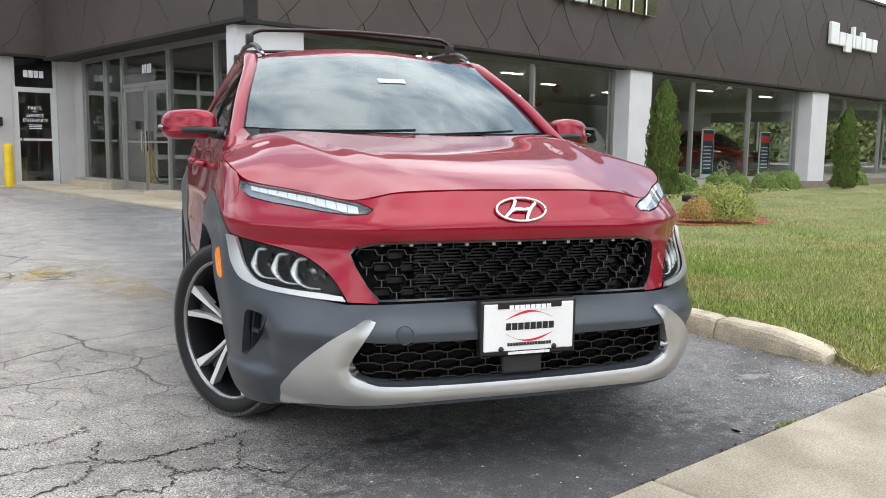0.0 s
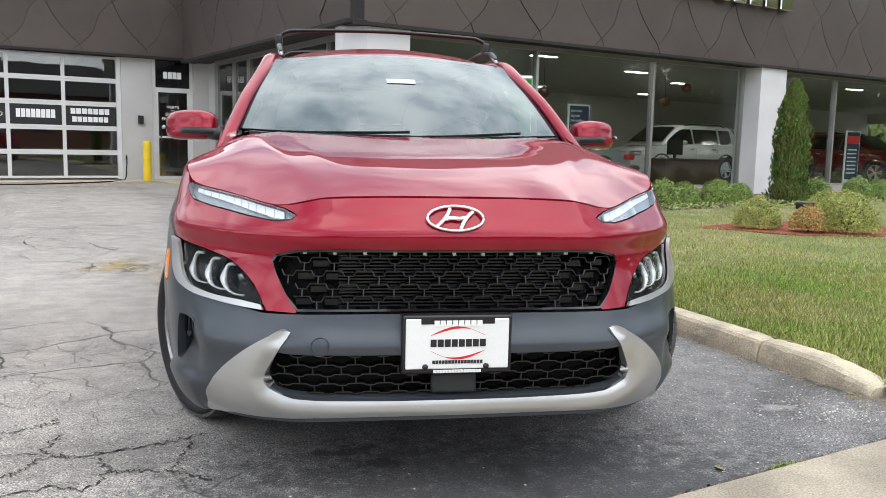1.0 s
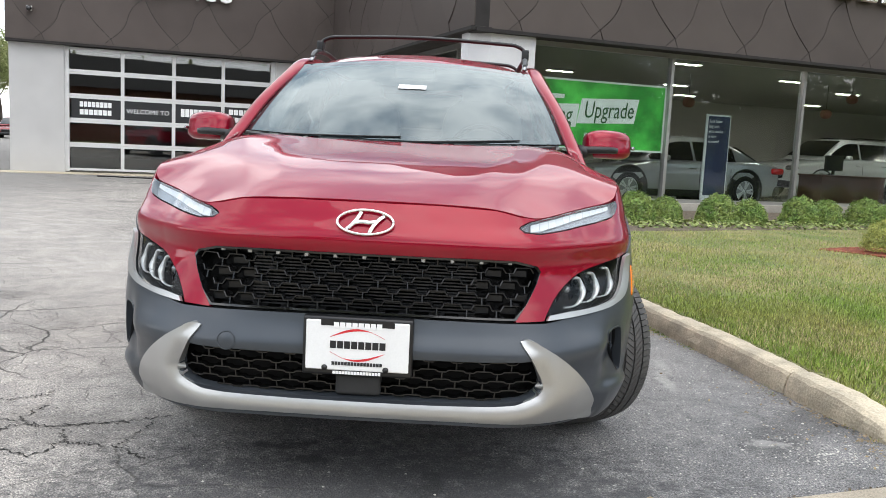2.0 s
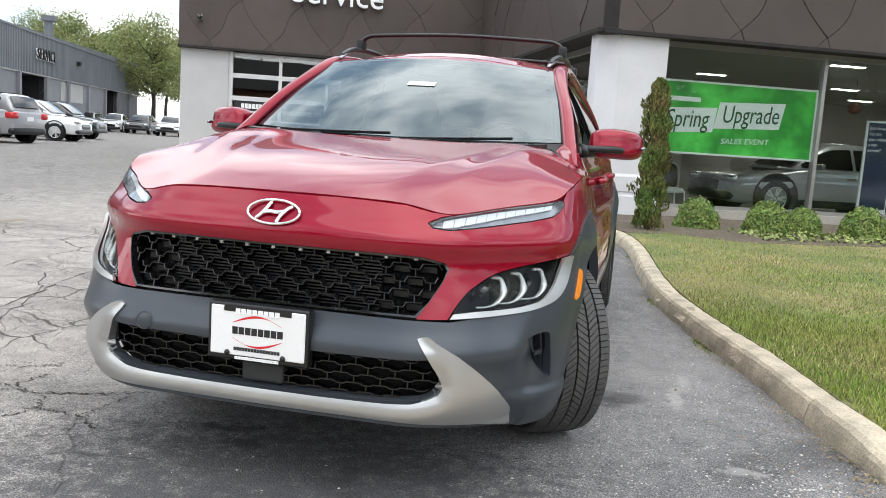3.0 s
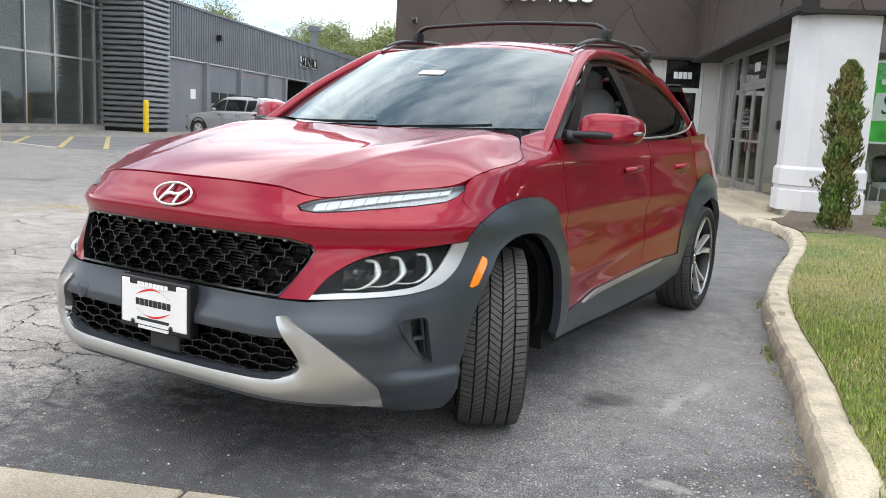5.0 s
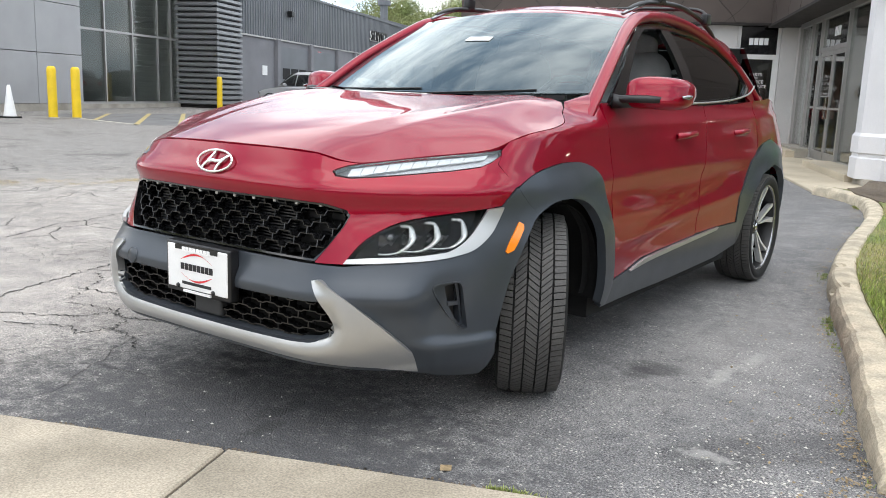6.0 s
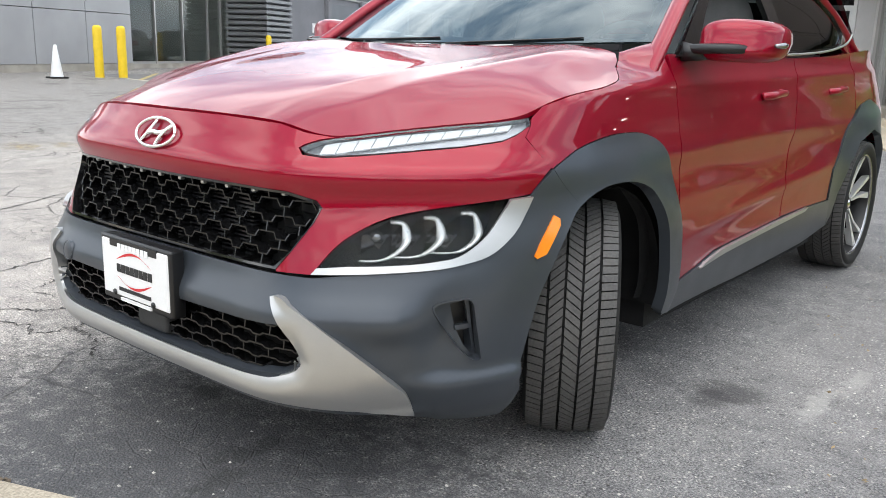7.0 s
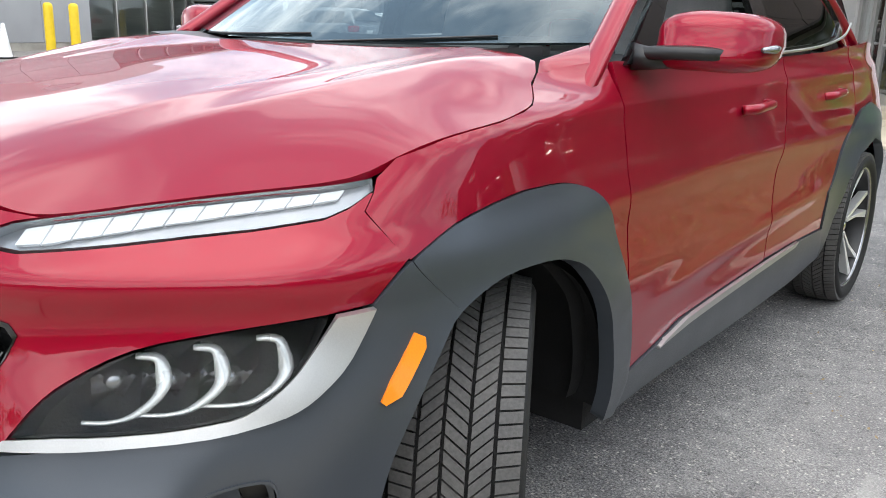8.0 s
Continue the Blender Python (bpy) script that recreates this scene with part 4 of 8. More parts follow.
for y in (1.45, 2.15):
    dz = 0 if y < 2 else -.045
    bar = part("cross_bar", tube(curve([(-.575, y, 1.585 + dz), (-.565, y, 1.618 + dz), (-.53, y, 1.640 + dz), (-.45, y, 1.650 + dz), (0, y, 1.664 + dz), (.45, y, 1.650 + dz), (.53, y, 1.640 + dz), (.565, y, 1.618 + dz), (.575, y, 1.585 + dz)], 4), .017, 12, .62), M_BLACK, car, "black roof cross bar", True)
    for sg in (1, -1):
        part("clamp", round_box(sg * .575 - .019, sg * .575 + .019, y - .036, y + .036, 1.560 + dz, 1.622 + dz, .010, 2), M_BLACK, bar, smooth=True)


def blob(c, r, e=0.6, n=20, m=12, cut=None):
    """A rounded box: radii r, squareness e."""
    v, q = [], []
    pw = lambda t: math.copysign(abs(t) ** e, t)
    for j in range(m + 1):
        b = -math.pi / 2 + math.pi * j / m
        for i in range(n):
            a = 2 * math.pi * i / n
            v.append((c[0] + r[0] * pw(math.cos(b)) * pw(math.cos(a)), c[1] + r[1] * pw(math.cos(b)) * pw(math.sin(a)), c[2] + r[2] * pw(math.sin(b))))
    for j in range(m):
        for i in range(n):
            a, b = j * n + i, j * n + (i + 1) % n
            q.append((a, b, b + n, a + n))
    return v, q


# door mirrors, handles
for sg in (1, -1):
    def shaped(data, sg=sg):
        out = []
        for x, y, z in data[0]:
            t = (x - .80) / .25
            out.append((sg * x, y + .10 * max(0, t) ** 2 + (.02 if z > 1.1 else 0), z + .012 * (1 - abs(t - .45))))
        return out, data[1] if sg > 0 else [c[::-1] for c in data[1]]
    mirror = part("door_mirror", shaped(blob((.934, .57, 1.104), (.118, .085, .066), .60, 24, 14)), M_PAINT, car, "red door mirror on a black foot", True)
    part("mirror_base", shaped(blob((.885, .552, 1.078), (.098, .078, .017), .45, 24, 10)), M_BLACK, mirror, "black wedge along the front", True)
    part("mirror_foot", tube([(sg * .785, .49, 1.078), (sg * .82, .52, 1.074), (sg * .87, .55, 1.072)], [.040, .032, .022], 10, .8), M_BLACK, mirror, "black foot", True)
    part("mirror_glass", boxes((sg * .935 - .095, sg * .935 + .095, .655, .660, 1.068, 1.16)), M_CHROME, mirror, "mirror glass")
    part("repeater", tube([(sg * 1.045, .585, 1.10), (sg * 1.056, .63, 1.102), (sg * 1.055, .66, 1.104)], [.006, .010, .006], 8), M_PODS, mirror, "clear turn repeater", True)
    for yy in (1.22, 2.08):
        x0 = .842
        handle = part("door_handle", tube(curve([(sg * x0, yy - .10, .925), (sg * (x0 + .028), yy - .07, .930), (sg * (x0 + .032), yy, .934), (sg * (x0 + .028), yy + .07, .936), (sg * x0, yy + .10, .935)], 4), .0145, 10, 1.0), M_PAINT, car, "red door handle", True)

# wheels
TYRE_R, RIM_R = 0.335, 0.266


def build_wheel():
    wheel = thing("wheel_model", "", "")
    prof = [(RIM_R - .004, -.098), (.278, -.112), (.298, -.117), (.312, -.110), (.318, -.096), (.320, -.06), (.320, .06), (.318, .096), (.312, .110), (.298, .117), (.278, .112), (RIM_R - .004, .098)]
    tyre = part("tyre", lathe(prof, 72, "x"), M_RUBBER, wheel, "black all-season tyre", True)
    v, q = [], []
    ribs = [(-.107, -.068, .15, 92), (-.061, -.025, -.75, 88), (-.0185, .0185, .65, 88), (.025, .061, -.75, 88), (.068, .107, -.15, 92)]
    for a0, a1, slant, n in ribs:
        for i in range(n):
            t0, t1 = 2 * math.pi * (i + .02) / n, 2 * math.pi * (i + .86) / n
            sk = slant * 2 * math.pi / n * .9
            k = len(v)
            for rad in (.322, TYRE_R):
                for h, t in ((a0, t0 - sk), (a1, t0 + sk), (a1, t1 + sk), (a0, t1 - sk)):
                    rr = rad - (.010 if abs(h) > .1 else .003 if abs(h) > .06 else 0)
                    v.append((h, rr * math.cos(t), rr * math.sin(t)))
            q += [tuple(k + j for j in c) for c in ((4, 5, 6, 7), (0, 1, 5, 4), (1, 2, 6, 5), (2, 3, 7, 6), (3, 0, 4, 7))]
    part("tread", (v, q), M_TREAD, tyre, "tread of slanted blocks")
    # near-black band that puts the grooves' shade into the colour of their floor
    part("groove_shade", lathe([(.319, -.098), (.3225, -.06), (.3225, .06), (.319, .098)], 72, "x"), M_LINER, tyre, "groove floor coloured dark for its shade", True)
    rim = part("rim", lathe([(RIM_R - .002, -.10), (.258, -.10), (.244, -.05), (.241, .03), (.251, .085), (.253, .092), (.264, .100), (RIM_R + .003, .098), (RIM_R - .002, .09)], 64, "x"), M_BLACK, wheel, "two-tone alloy rim", True)
    part("rim_lip", lathe([(.253, .0925), (.2555, .101), (.2635, .1035), (.267, .1005)], 64, "x"), M_PODS, rim, "machined rim edge", True)
    part("hub", lathe([(0.0, .058), (.026, .058), (.030, .054), (.050, .050), (.066, .035), (.07, .0)], 24, "x"), M_GLOSSBLACK, rim, "black hub", True)
    part("hub_cap", lathe([(0.0, .064), (.022, .063), (.026, .058)], 20, "x"), M_CHROME, rim, "hub cap", True)
    for k in range(5):
        a = 2 * math.pi * k / 5 + .3
        rot = Matrix.Rotation(a, 4, "X")
        for sg in (1, -1):
            bm = bmesh.new()
            outer = [(.056, .045, .014), (.068, .150, .034), (.092, .2545, .068), (.092, .2545, .046), (.070, .150, .016), (.056, .050, .002)] if sg > 0 else [(.056, .060, .010), (.070, .155, .031), (.092, .2545, .076), (.092, .2545, .038), (.072, .170, .019), (.058, .080, .002)]
            top = [bm.verts.new((h, r, sg * w)) for h, r, w in outer]
            bot = [bm.verts.new((h - .035, r, sg * w * .96)) for h, r, w in outer]
            bm.faces.new(top if sg < 0 else top[::-1])
            for i in range(6):
                c = (top[i], top[(i + 1) % 6], bot[(i + 1) % 6], bot[i])
                bm.faces.new(c if sg < 0 else c[::-1])
            bmesh.ops.recalc_face_normals(bm, faces=bm.faces[:])
            bm.transform(rot)
            part("spoke", bm, M_MACHINED, rim, "machined spoke with black flanks")
        wedge = [(.042, .07, -.020), (.042, .07, .020), (.055, .225, .038), (.055, .225, -.038)]
        wv = [(h, r, w) for h, r, w in wedge] + [(h - .03, r, w) for h, r, w in wedge]
        part("spoke_web", moved((wv, [(0, 1, 2, 3), (4, 7, 6, 5), (0, 4, 5, 1), (1, 5, 6, 2), (2, 6, 7, 3), (3, 7, 4, 0)]), rot @ Matrix.Rotation(math.pi / 5 * 0, 4, "X")), M_GLOSSBLACK, rim)
    part("brake_disc", lathe([(.06, .0), (.150, .0), (.150, -.022), (.06, -.022)], 40, "x"), M_DISC, wheel, "steel brake disc")
    part("brake_caliper", round_box(-.05, .03, -.06, .06, .10, .165, .012, 2), M_SILVER, wheel, "grey brake caliper")
    return wheel


wheel_model = build_wheel()
STEER = 31
for k, (x, y, turn) in enumerate(((.752, -.03, STEER), (-.768, -.03, STEER), (.785, 2.63, 0), (-.785, 2.63, 0))):
    m = Matrix.Translation((x, y, TYRE_R)) @ Matrix.Rotation(radians(turn) + (math.pi if x < 0 else 0), 4, "Z")
    w = wheel_model if k == 3 else copy_thing(wheel_model, m)
    w.matrix_basis = m
    w.name = "wheel"
    w.parent = car
    for key in ("label", "category"):
        if key in w:
            del w[key]
for sg in (1, -1):
    for y, s0 in ((-.03, 0), (2.63, 1)):
        v, q = [], []
        for i in range(25):
            a = math.pi * (-.02 + 1.06 * i / 24)
            for xx, rr in ((.50, .385), (.80, .385), (.845, .372)):
                v.append((sg * xx, y - rr * math.cos(a) * 1.02, .335 + rr * math.sin(a)))
        for i in range(24):
            for j in range(2):
                a = i * 3 + j
                q.append((a, a + 1, a + 4, a + 3))
        part("wheel_liner", (v, q), M_LINER, car, "black wheel arch liner", True)
part("underbody", boxes((-.60, .60, -.66, -.42, .21, .30), (-.52, .52, -.42, .40, .20, .9), (-.78, .78, .40, 2.2, .19, .42), (-.52, .52, 2.2, 3.1, .24, .6), (-.74, .74, 2.98, 3.15, .26, .5)), M_LINER, car, "black underbody")

# cabin
part("dashboard", round_box(-.66, .66, .42, .80, .85, 1.075, .05, 3), M_DASH, car, "black dashboard", True)
part("cabin_floor", boxes((-.70, .70, .40, 3.0, .42, .46)), M_DASH, car, "dark cabin floor")
part("steering_wheel", moved(lathe([(.175 + .014 * math.cos(a), .014 * math.sin(a)) for a in [2 * math.pi * i / 8 for i in range(9)]], 28), pose(.36, .88, 1.02, 65)), M_DASH, car, "black steering wheel", True)
for x in (.36, -.36):
    seat = part("front_seat", round_box(x - .25, x + .25, 1.05, 1.55, .62, .80, .06, 3), M_SEAT, car, "grey front seat", True)
    part("backrest", moved(blob((0, 0, 0), (.24, .07, .33), .5), pose(x, 1.58, 1.02, -14)), M_SEAT, seat, smooth=True)
    part("headrest", moved(blob((0, 0, 0), (.13, .05, .10), .5), pose(x, 1.66, 1.33, -10)), M_SEAT, seat, smooth=True)
seat = part("rear_seat", round_box(-.62, .62, 2.0, 2.5, .60, .80, .06, 3), M_SEAT, car, "grey rear seat", True)
part("backrest", round_box(-.62, .62, 2.46, 2.60, .76, 1.18, .05, 3), M_SEAT, seat, smooth=True)

# wipers, badge, number plate holder
for x0, x1, y0, y1 in ((.05, .50, .27, .37), (-.52, .0, .33, .285)):
    pts = [tuple(screen(np.array([(x0 / .715 + (x1 - x0) / .715 * k / 6, -.012 + .008 * k)]))[0] + np.array([0, -.004, .002])) for k in range(7)]
    part("wiper", tube(pts, .0032, 8), M_BLACK, car, "black wiper", True)
badge_at = Matrix.Translation((0, -.866, .838)) @ Euler((radians(90 - 27), 0, 0)).to_matrix().to_4x4()
oval = []
for i in range(49):
    a = 2 * math.pi * i / 48
    oval.append((.084 * math.cos(a), .039 * math.sin(a), .004 - .10 * (.083 * math.cos(a)) ** 2))
badge = part("badge", tube(oval, .0046, 8), M_CHROME, car, "chrome oval badge", True, badge_at)
for pts in ([(-.056, -.024, 0), (-.040, -.010, .003), (-.024, .012, .004), (-.014, .034, .002)], [(.056, .024, 0), (.040, .010, .003), (.024, -.012, .004), (.014, -.034, .002)], [(-.034, -.004, .004), (-.012, .001, .005), (.012, -.001, .005), (.034, .004, .004)]):
    part("badge_stroke", tube(curve(pts, 4), .0068, 8, .5), M_CHROME, badge, smooth=True)
plate = part("plate_holder", round_box(-.162, .162, -.948, -.908, .392, .566, .008, 2), M_BLACK, car, "black licence plate frame", True)
part("plate", round_box(-.152, .152, -.952, -.944, .408, .556, .003, 1), M_PLATE, plate, "white dealer plate")
for sg, z0 in ((1, .508), (-1, .462)):
    n_ = 16
    up = [(-.080 + .16 * k / n_, z0 + sg * .026 * math.sin(math.pi * k / n_)) for k in range(n_ + 1)]
    thick_ = [.0012 + .0062 * math.sin(math.pi * min(1, max(0, (k / n_ - (0 if sg > 0 else .25)) / .75))) for k in range(n_ + 1)]
    arc = [(x, -.9528, z) for x, z in up] + [(x, -.9528, z - sg * w_) for (x, z), w_ in list(zip(up, thick_))[::-1]]
    part("red_arc", (arc, [tuple(range(len(arc))) if sg < 0 else tuple(range(len(arc)))[::-1]]), M_PRINT_RED, plate, "red printed arc")


def bar_row(x0, x1, z0, z1, count, wave, y0, y1, material, label, parent, at=None):
    """A word as a row of plain upright bars; wave makes every other one shorter."""
    w_ = (x1 - x0) / count
    for k in range(count):
        cut = wave * (z1 - z0) * (k % 3 != 0)
        part("print_bar", boxes((x0 + k * w_, x0 + (k + .84) * w_, y0, y1, z0, z1 - cut)), material, parent, label, at=at)


bar_row(-.080, .086, .474, .496, 8, 0, -.9535, -.950, M_PRINT_BLACK, "black printed bar", plate)
bar_row(-.074, .076, .424, .434, 16, 0, -.9535, -.950, M_DASH, "dark grey printed bar", plate)
bar_row(-.070, .074, .536, .552, 8, 0, -.9545, -.950, M_PRINT_WHITE, "white printed bar on the frame", plate)
bar_row(-.070, .072, .397, .405, 16, 0, -.9535, -.948, M_PRINT_WHITE, "white printed bar on the frame", plate)
part("frame_tab", boxes((-.108, .108, -.9535, -.946, .541, .560)), M_BLACK, plate)
for x in (-.095, .085):
    part("screw_cap", moved(lathe([(0, .004), (.008, .003), (.009, 0)], 12), pose(x, -.953, .415, 90)), M_BLACK, plate, smooth=True)

# ---- ground ----
def asphalt():
    """Worn asphalt: pale and dry on the open lot, dark and bluish beside the kerb, with aggregate, cracks, stains and scuffs."""
    m = bpy.data.materials.new("worn_asphalt")
    m.use_nodes = True
    n, l = m.node_tree.nodes, m.node_tree.links
    b = n["Principled BSDF"]
    tc = n.new("ShaderNodeTexCoord")

    def tex(kind, scale, **kw):
        t = n.new(kind)
        t.inputs["Scale"].default_value = scale
        for k, v in kw.items():
            t.inputs[k].default_value = v
        l.new(tc.outputs["Object"], t.inputs["Vector"])
        return t

    def span(sock, a, b_, lo=0.0, hi=1.0, smooth=False):
        r = n.new("ShaderNodeMapRange")
        r.interpolation_type = "SMOOTHSTEP" if smooth else "LINEAR"
        for k, v in zip(("From Min", "From Max", "To Min", "To Max"), (a, b_, lo, hi)):
            r.inputs[k].default_value = v
        l.new(sock, r.inputs["Value"])
        return r.outputs["Result"]

    def mix(fac, one, two, blend="MIX"):
        x = n.new("ShaderNodeMixRGB")
        x.blend_type = blend
        for k, v in (("Fac", fac), ("Color1", one), ("Color2", two)):
            if isinstance(v, (tuple, float)):
                x.inputs[k].default_value = (*v, 1) if isinstance(v, tuple) else v
            else:
                l.new(v, x.inputs[k])
        return x.outputs["Color"]

    def calc(op, a, c):
        x = n.new("ShaderNodeMath")
        x.operation = op
        for i, v in enumerate((a, c)):
            if isinstance(v, float):
                x.inputs[i].default_value = v
            else:
                l.new(v, x.inputs[i])
        return x.outputs["Value"]

    sep = n.new("ShaderNodeSeparateXYZ")
    l.new(tc.outputs["Object"], sep.inputs["Vector"])
    patches = tex("ShaderNodeTexNoise", 0.45, Detail=6.0, Roughness=0.6).outputs["Fac"]
    blot = tex("ShaderNodeTexNoise", 1.7, Detail=5.0).outputs["Fac"]
    fine = tex("ShaderNodeTexNoise", 110.0, Detail=2.0).outputs["Fac"]
    speck = tex("ShaderNodeTexNoise", 150.0, Detail=3.0, Roughness=0.8).outputs["Fac"]
    stones = tex("ShaderNodeTexVoronoi", 150.0).outputs["Distance"]
    stone_col = tex("ShaderNodeTexVoronoi", 150.0).outputs["Color"]
    # sealed strip: x + wobble beyond a line that leans with the drive
    lean = calc("ADD", sep.outputs["X"], calc("MULTIPLY", sep.outputs["Y"], 0.16))
    side = span(calc("ADD", lean, calc("MULTIPLY", blot, 1.2)), -0.9, 0.5, 0.0, 1.0, True)
    near = span(sep.outputs["Y"], 10.0, 14.0, 1.0, 0.0, True)
    seal = calc("MULTIPLY", side, near)
    pale = mix(span(patches, 0.35, 0.65), (0.450, 0.420, 0.388), (0.355, 0.331, 0.305))
    dark = mix(span(blot, 0.35, 0.65), (0.160, 0.160, 0.163), (0.240, 0.238, 0.237))
    pale = mix(span(calc("ADD", sep.outputs["X"], calc("MULTIPLY", blot, 3.0)), -7.0, -3.5, 0.85, 0.0, True), pale, (0.255, 0.245, 0.233))
    col = mix(seal, pale, dark)
    col = mix(0.75, col, mix(span(stones, 0.15, 0.55), (1.32, 1.31, 1.28), (0.58, 0.58, 0.60)), "MULTIPLY")
    bw = n.new("ShaderNodeRGBToBW")
    l.new(stone_col, bw.inputs["Color"])
    col = mix(span(bw.outputs["Val"], 0.78, 0.84, 0.0, 0.40), col, (0.34, 0.325, 0.30))
    chips, chip_col, chip_val = tex("ShaderNodeTexVoronoi", 62.0).outputs["Distance"], tex("ShaderNodeTexVoronoi", 62.0).outputs["Color"], n.new("ShaderNodeRGBToBW")
    l.new(chip_col, chip_val.inputs["Color"])
    near_mid = span(chips, 0.20, 0.34, 1.0, 0.0)
    col = mix(calc("MULTIPLY", near_mid, span(chip_val.outputs["Val"], 0.62, 0.68, 0.0, 0.85)), col, (0.44, 0.42, 0.39))
    col = mix(calc("MULTIPLY", near_mid, span(chip_val.outputs["Val"], 0.30, 0.36, 0.8, 0.0)), col, (0.045, 0.043, 0.042))
    col = mix(1.0, col, mix(span(speck, 0.38, 0.62), (0.42, 0.42, 0.43), (1.75, 1.73, 1.68)), "MULTIPLY")
    mottle = tex("ShaderNodeTexNoise", 5.0, Detail=8.0, Roughness=0.72).outputs["Fac"]
    col = mix(1.0, col, mix(span(mottle, 0.36, 0.64), (0.78, 0.78, 0.79), (1.15, 1.14, 1.13)), "MULTIPLY")
    ragged = tex("ShaderNodeTexNoise", 14.0, Detail=6.0, Roughness=0.8).outputs["Fac"]
    # dark stains and pale scuffs
    stain = tex("ShaderNodeTexNoise", 0.95, Detail=4.0, Distortion=0.8).outputs["Fac"]
    col = mix(span(stain, 0.60, 0.70, 0.0, 0.35), col, (0.035, 0.034, 0.035))
    scuff = tex("ShaderNodeTexNoise", 2.3, Detail=8.0, Roughness=0.75, Distortion=0.4).outputs["Fac"]
    col = mix(span(scuff, 0.63, 0.74, 0.0, 0.5), col, (0.30, 0.285, 0.265))
    # single stains, scuffs and broad patches: where, how far in x and y, how strong, colour
    # the first darkens a broad patch before and under the car's nose
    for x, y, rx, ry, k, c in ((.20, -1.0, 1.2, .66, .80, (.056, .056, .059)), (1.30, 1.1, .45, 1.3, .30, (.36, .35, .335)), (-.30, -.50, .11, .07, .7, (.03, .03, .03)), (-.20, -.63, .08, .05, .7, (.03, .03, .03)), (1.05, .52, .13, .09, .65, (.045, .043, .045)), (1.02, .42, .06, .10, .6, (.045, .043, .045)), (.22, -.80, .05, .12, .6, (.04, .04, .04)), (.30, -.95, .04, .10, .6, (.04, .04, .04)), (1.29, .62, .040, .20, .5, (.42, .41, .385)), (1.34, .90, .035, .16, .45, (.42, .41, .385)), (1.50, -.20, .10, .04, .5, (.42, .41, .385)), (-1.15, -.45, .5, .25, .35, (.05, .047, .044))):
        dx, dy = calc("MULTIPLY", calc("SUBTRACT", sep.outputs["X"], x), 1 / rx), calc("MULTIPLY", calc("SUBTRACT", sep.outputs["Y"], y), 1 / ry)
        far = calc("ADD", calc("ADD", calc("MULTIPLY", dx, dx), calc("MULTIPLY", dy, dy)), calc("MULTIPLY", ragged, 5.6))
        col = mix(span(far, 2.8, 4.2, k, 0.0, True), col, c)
    # cracks, on the old lot only
    wob = n.new("ShaderNodeTexNoise")
    wob.inputs["Scale"].default_value, wob.inputs["Detail"].default_value = 3.0, 4
    l.new(tc.outputs["Object"], wob.inputs["Vector"])
    add = n.new("ShaderNodeMixRGB")
    add.blend_type, add.inputs["Fac"].default_value = "LINEAR_LIGHT", 0.10
    l.new(tc.outputs["Object"], add.inputs["Color1"])
    l.new(wob.outputs["Color"], add.inputs["Color2"])
    cr = n.new("ShaderNodeTexVoronoi")
    cr.feature = "DISTANCE_TO_EDGE"
    cr.inputs["Scale"].default_value = 1.7
    l.new(add.outputs["Color"], cr.inputs["Vector"])
    gate = span(tex("ShaderNodeTexNoise", 0.6, Detail=2.0).outputs["Fac"], 0.47, 0.57)
    crack = calc("MULTIPLY", calc("MULTIPLY", span(cr.outputs["Distance"], 0.003, 0.014, 1.0, 0.0), gate), calc("SUBTRACT", 1.0, seal))
    net = n.new("ShaderNodeTexVoronoi")
    net.feature = "DISTANCE_TO_EDGE"
    net.inputs["Scale"].default_value = 6.5
    l.new(add.outputs["Color"], net.inputs["Vector"])
    worn = span(tex("ShaderNodeTexNoise", 0.9, Detail=3.0, Distortion=0.5).outputs["Fac"], 0.50, 0.58)
    crack = calc("MAXIMUM", crack, calc("MULTIPLY", calc("MULTIPLY", span(net.outputs["Distance"], 0.004, 0.022, 0.55, 0.0), worn), span(seal, 0.4, 1.0, 1.0, 0.35)))
    col = mix(calc("MULTIPLY", crack, 0.85), col, (0.03, 0.027, 0.024))
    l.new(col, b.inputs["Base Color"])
    b.inputs["Specular IOR Level"].default_value = 0.28
    l.new(span(blot, 0.3, 0.7, 0.72, 0.92), b.inputs["Roughness"])
    height = calc("SUBTRACT", calc("ADD", calc("MULTIPLY", stones, -0.6), calc("MULTIPLY", fine, 0.5)), calc("MULTIPLY", crack, 2.0))
    bp = n.new("ShaderNodeBump")
    bp.inputs["Strength"].default_value, bp.inputs["Distance"].default_value = 0.8, 0.006
    l.new(height, bp.inputs["Height"])
    l.new(bp.outputs["Normal"], b.inputs["Normal"])
    return m


M_ASPHALT = asphalt()
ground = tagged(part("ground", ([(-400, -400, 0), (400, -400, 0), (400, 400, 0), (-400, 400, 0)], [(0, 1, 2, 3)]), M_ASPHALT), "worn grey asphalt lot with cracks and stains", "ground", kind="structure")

M_CRACK = mat("crack_dirt", (0.030, 0.027, 0.024), 0.98, 0.0, 0.3, 9, 200, 0.4)


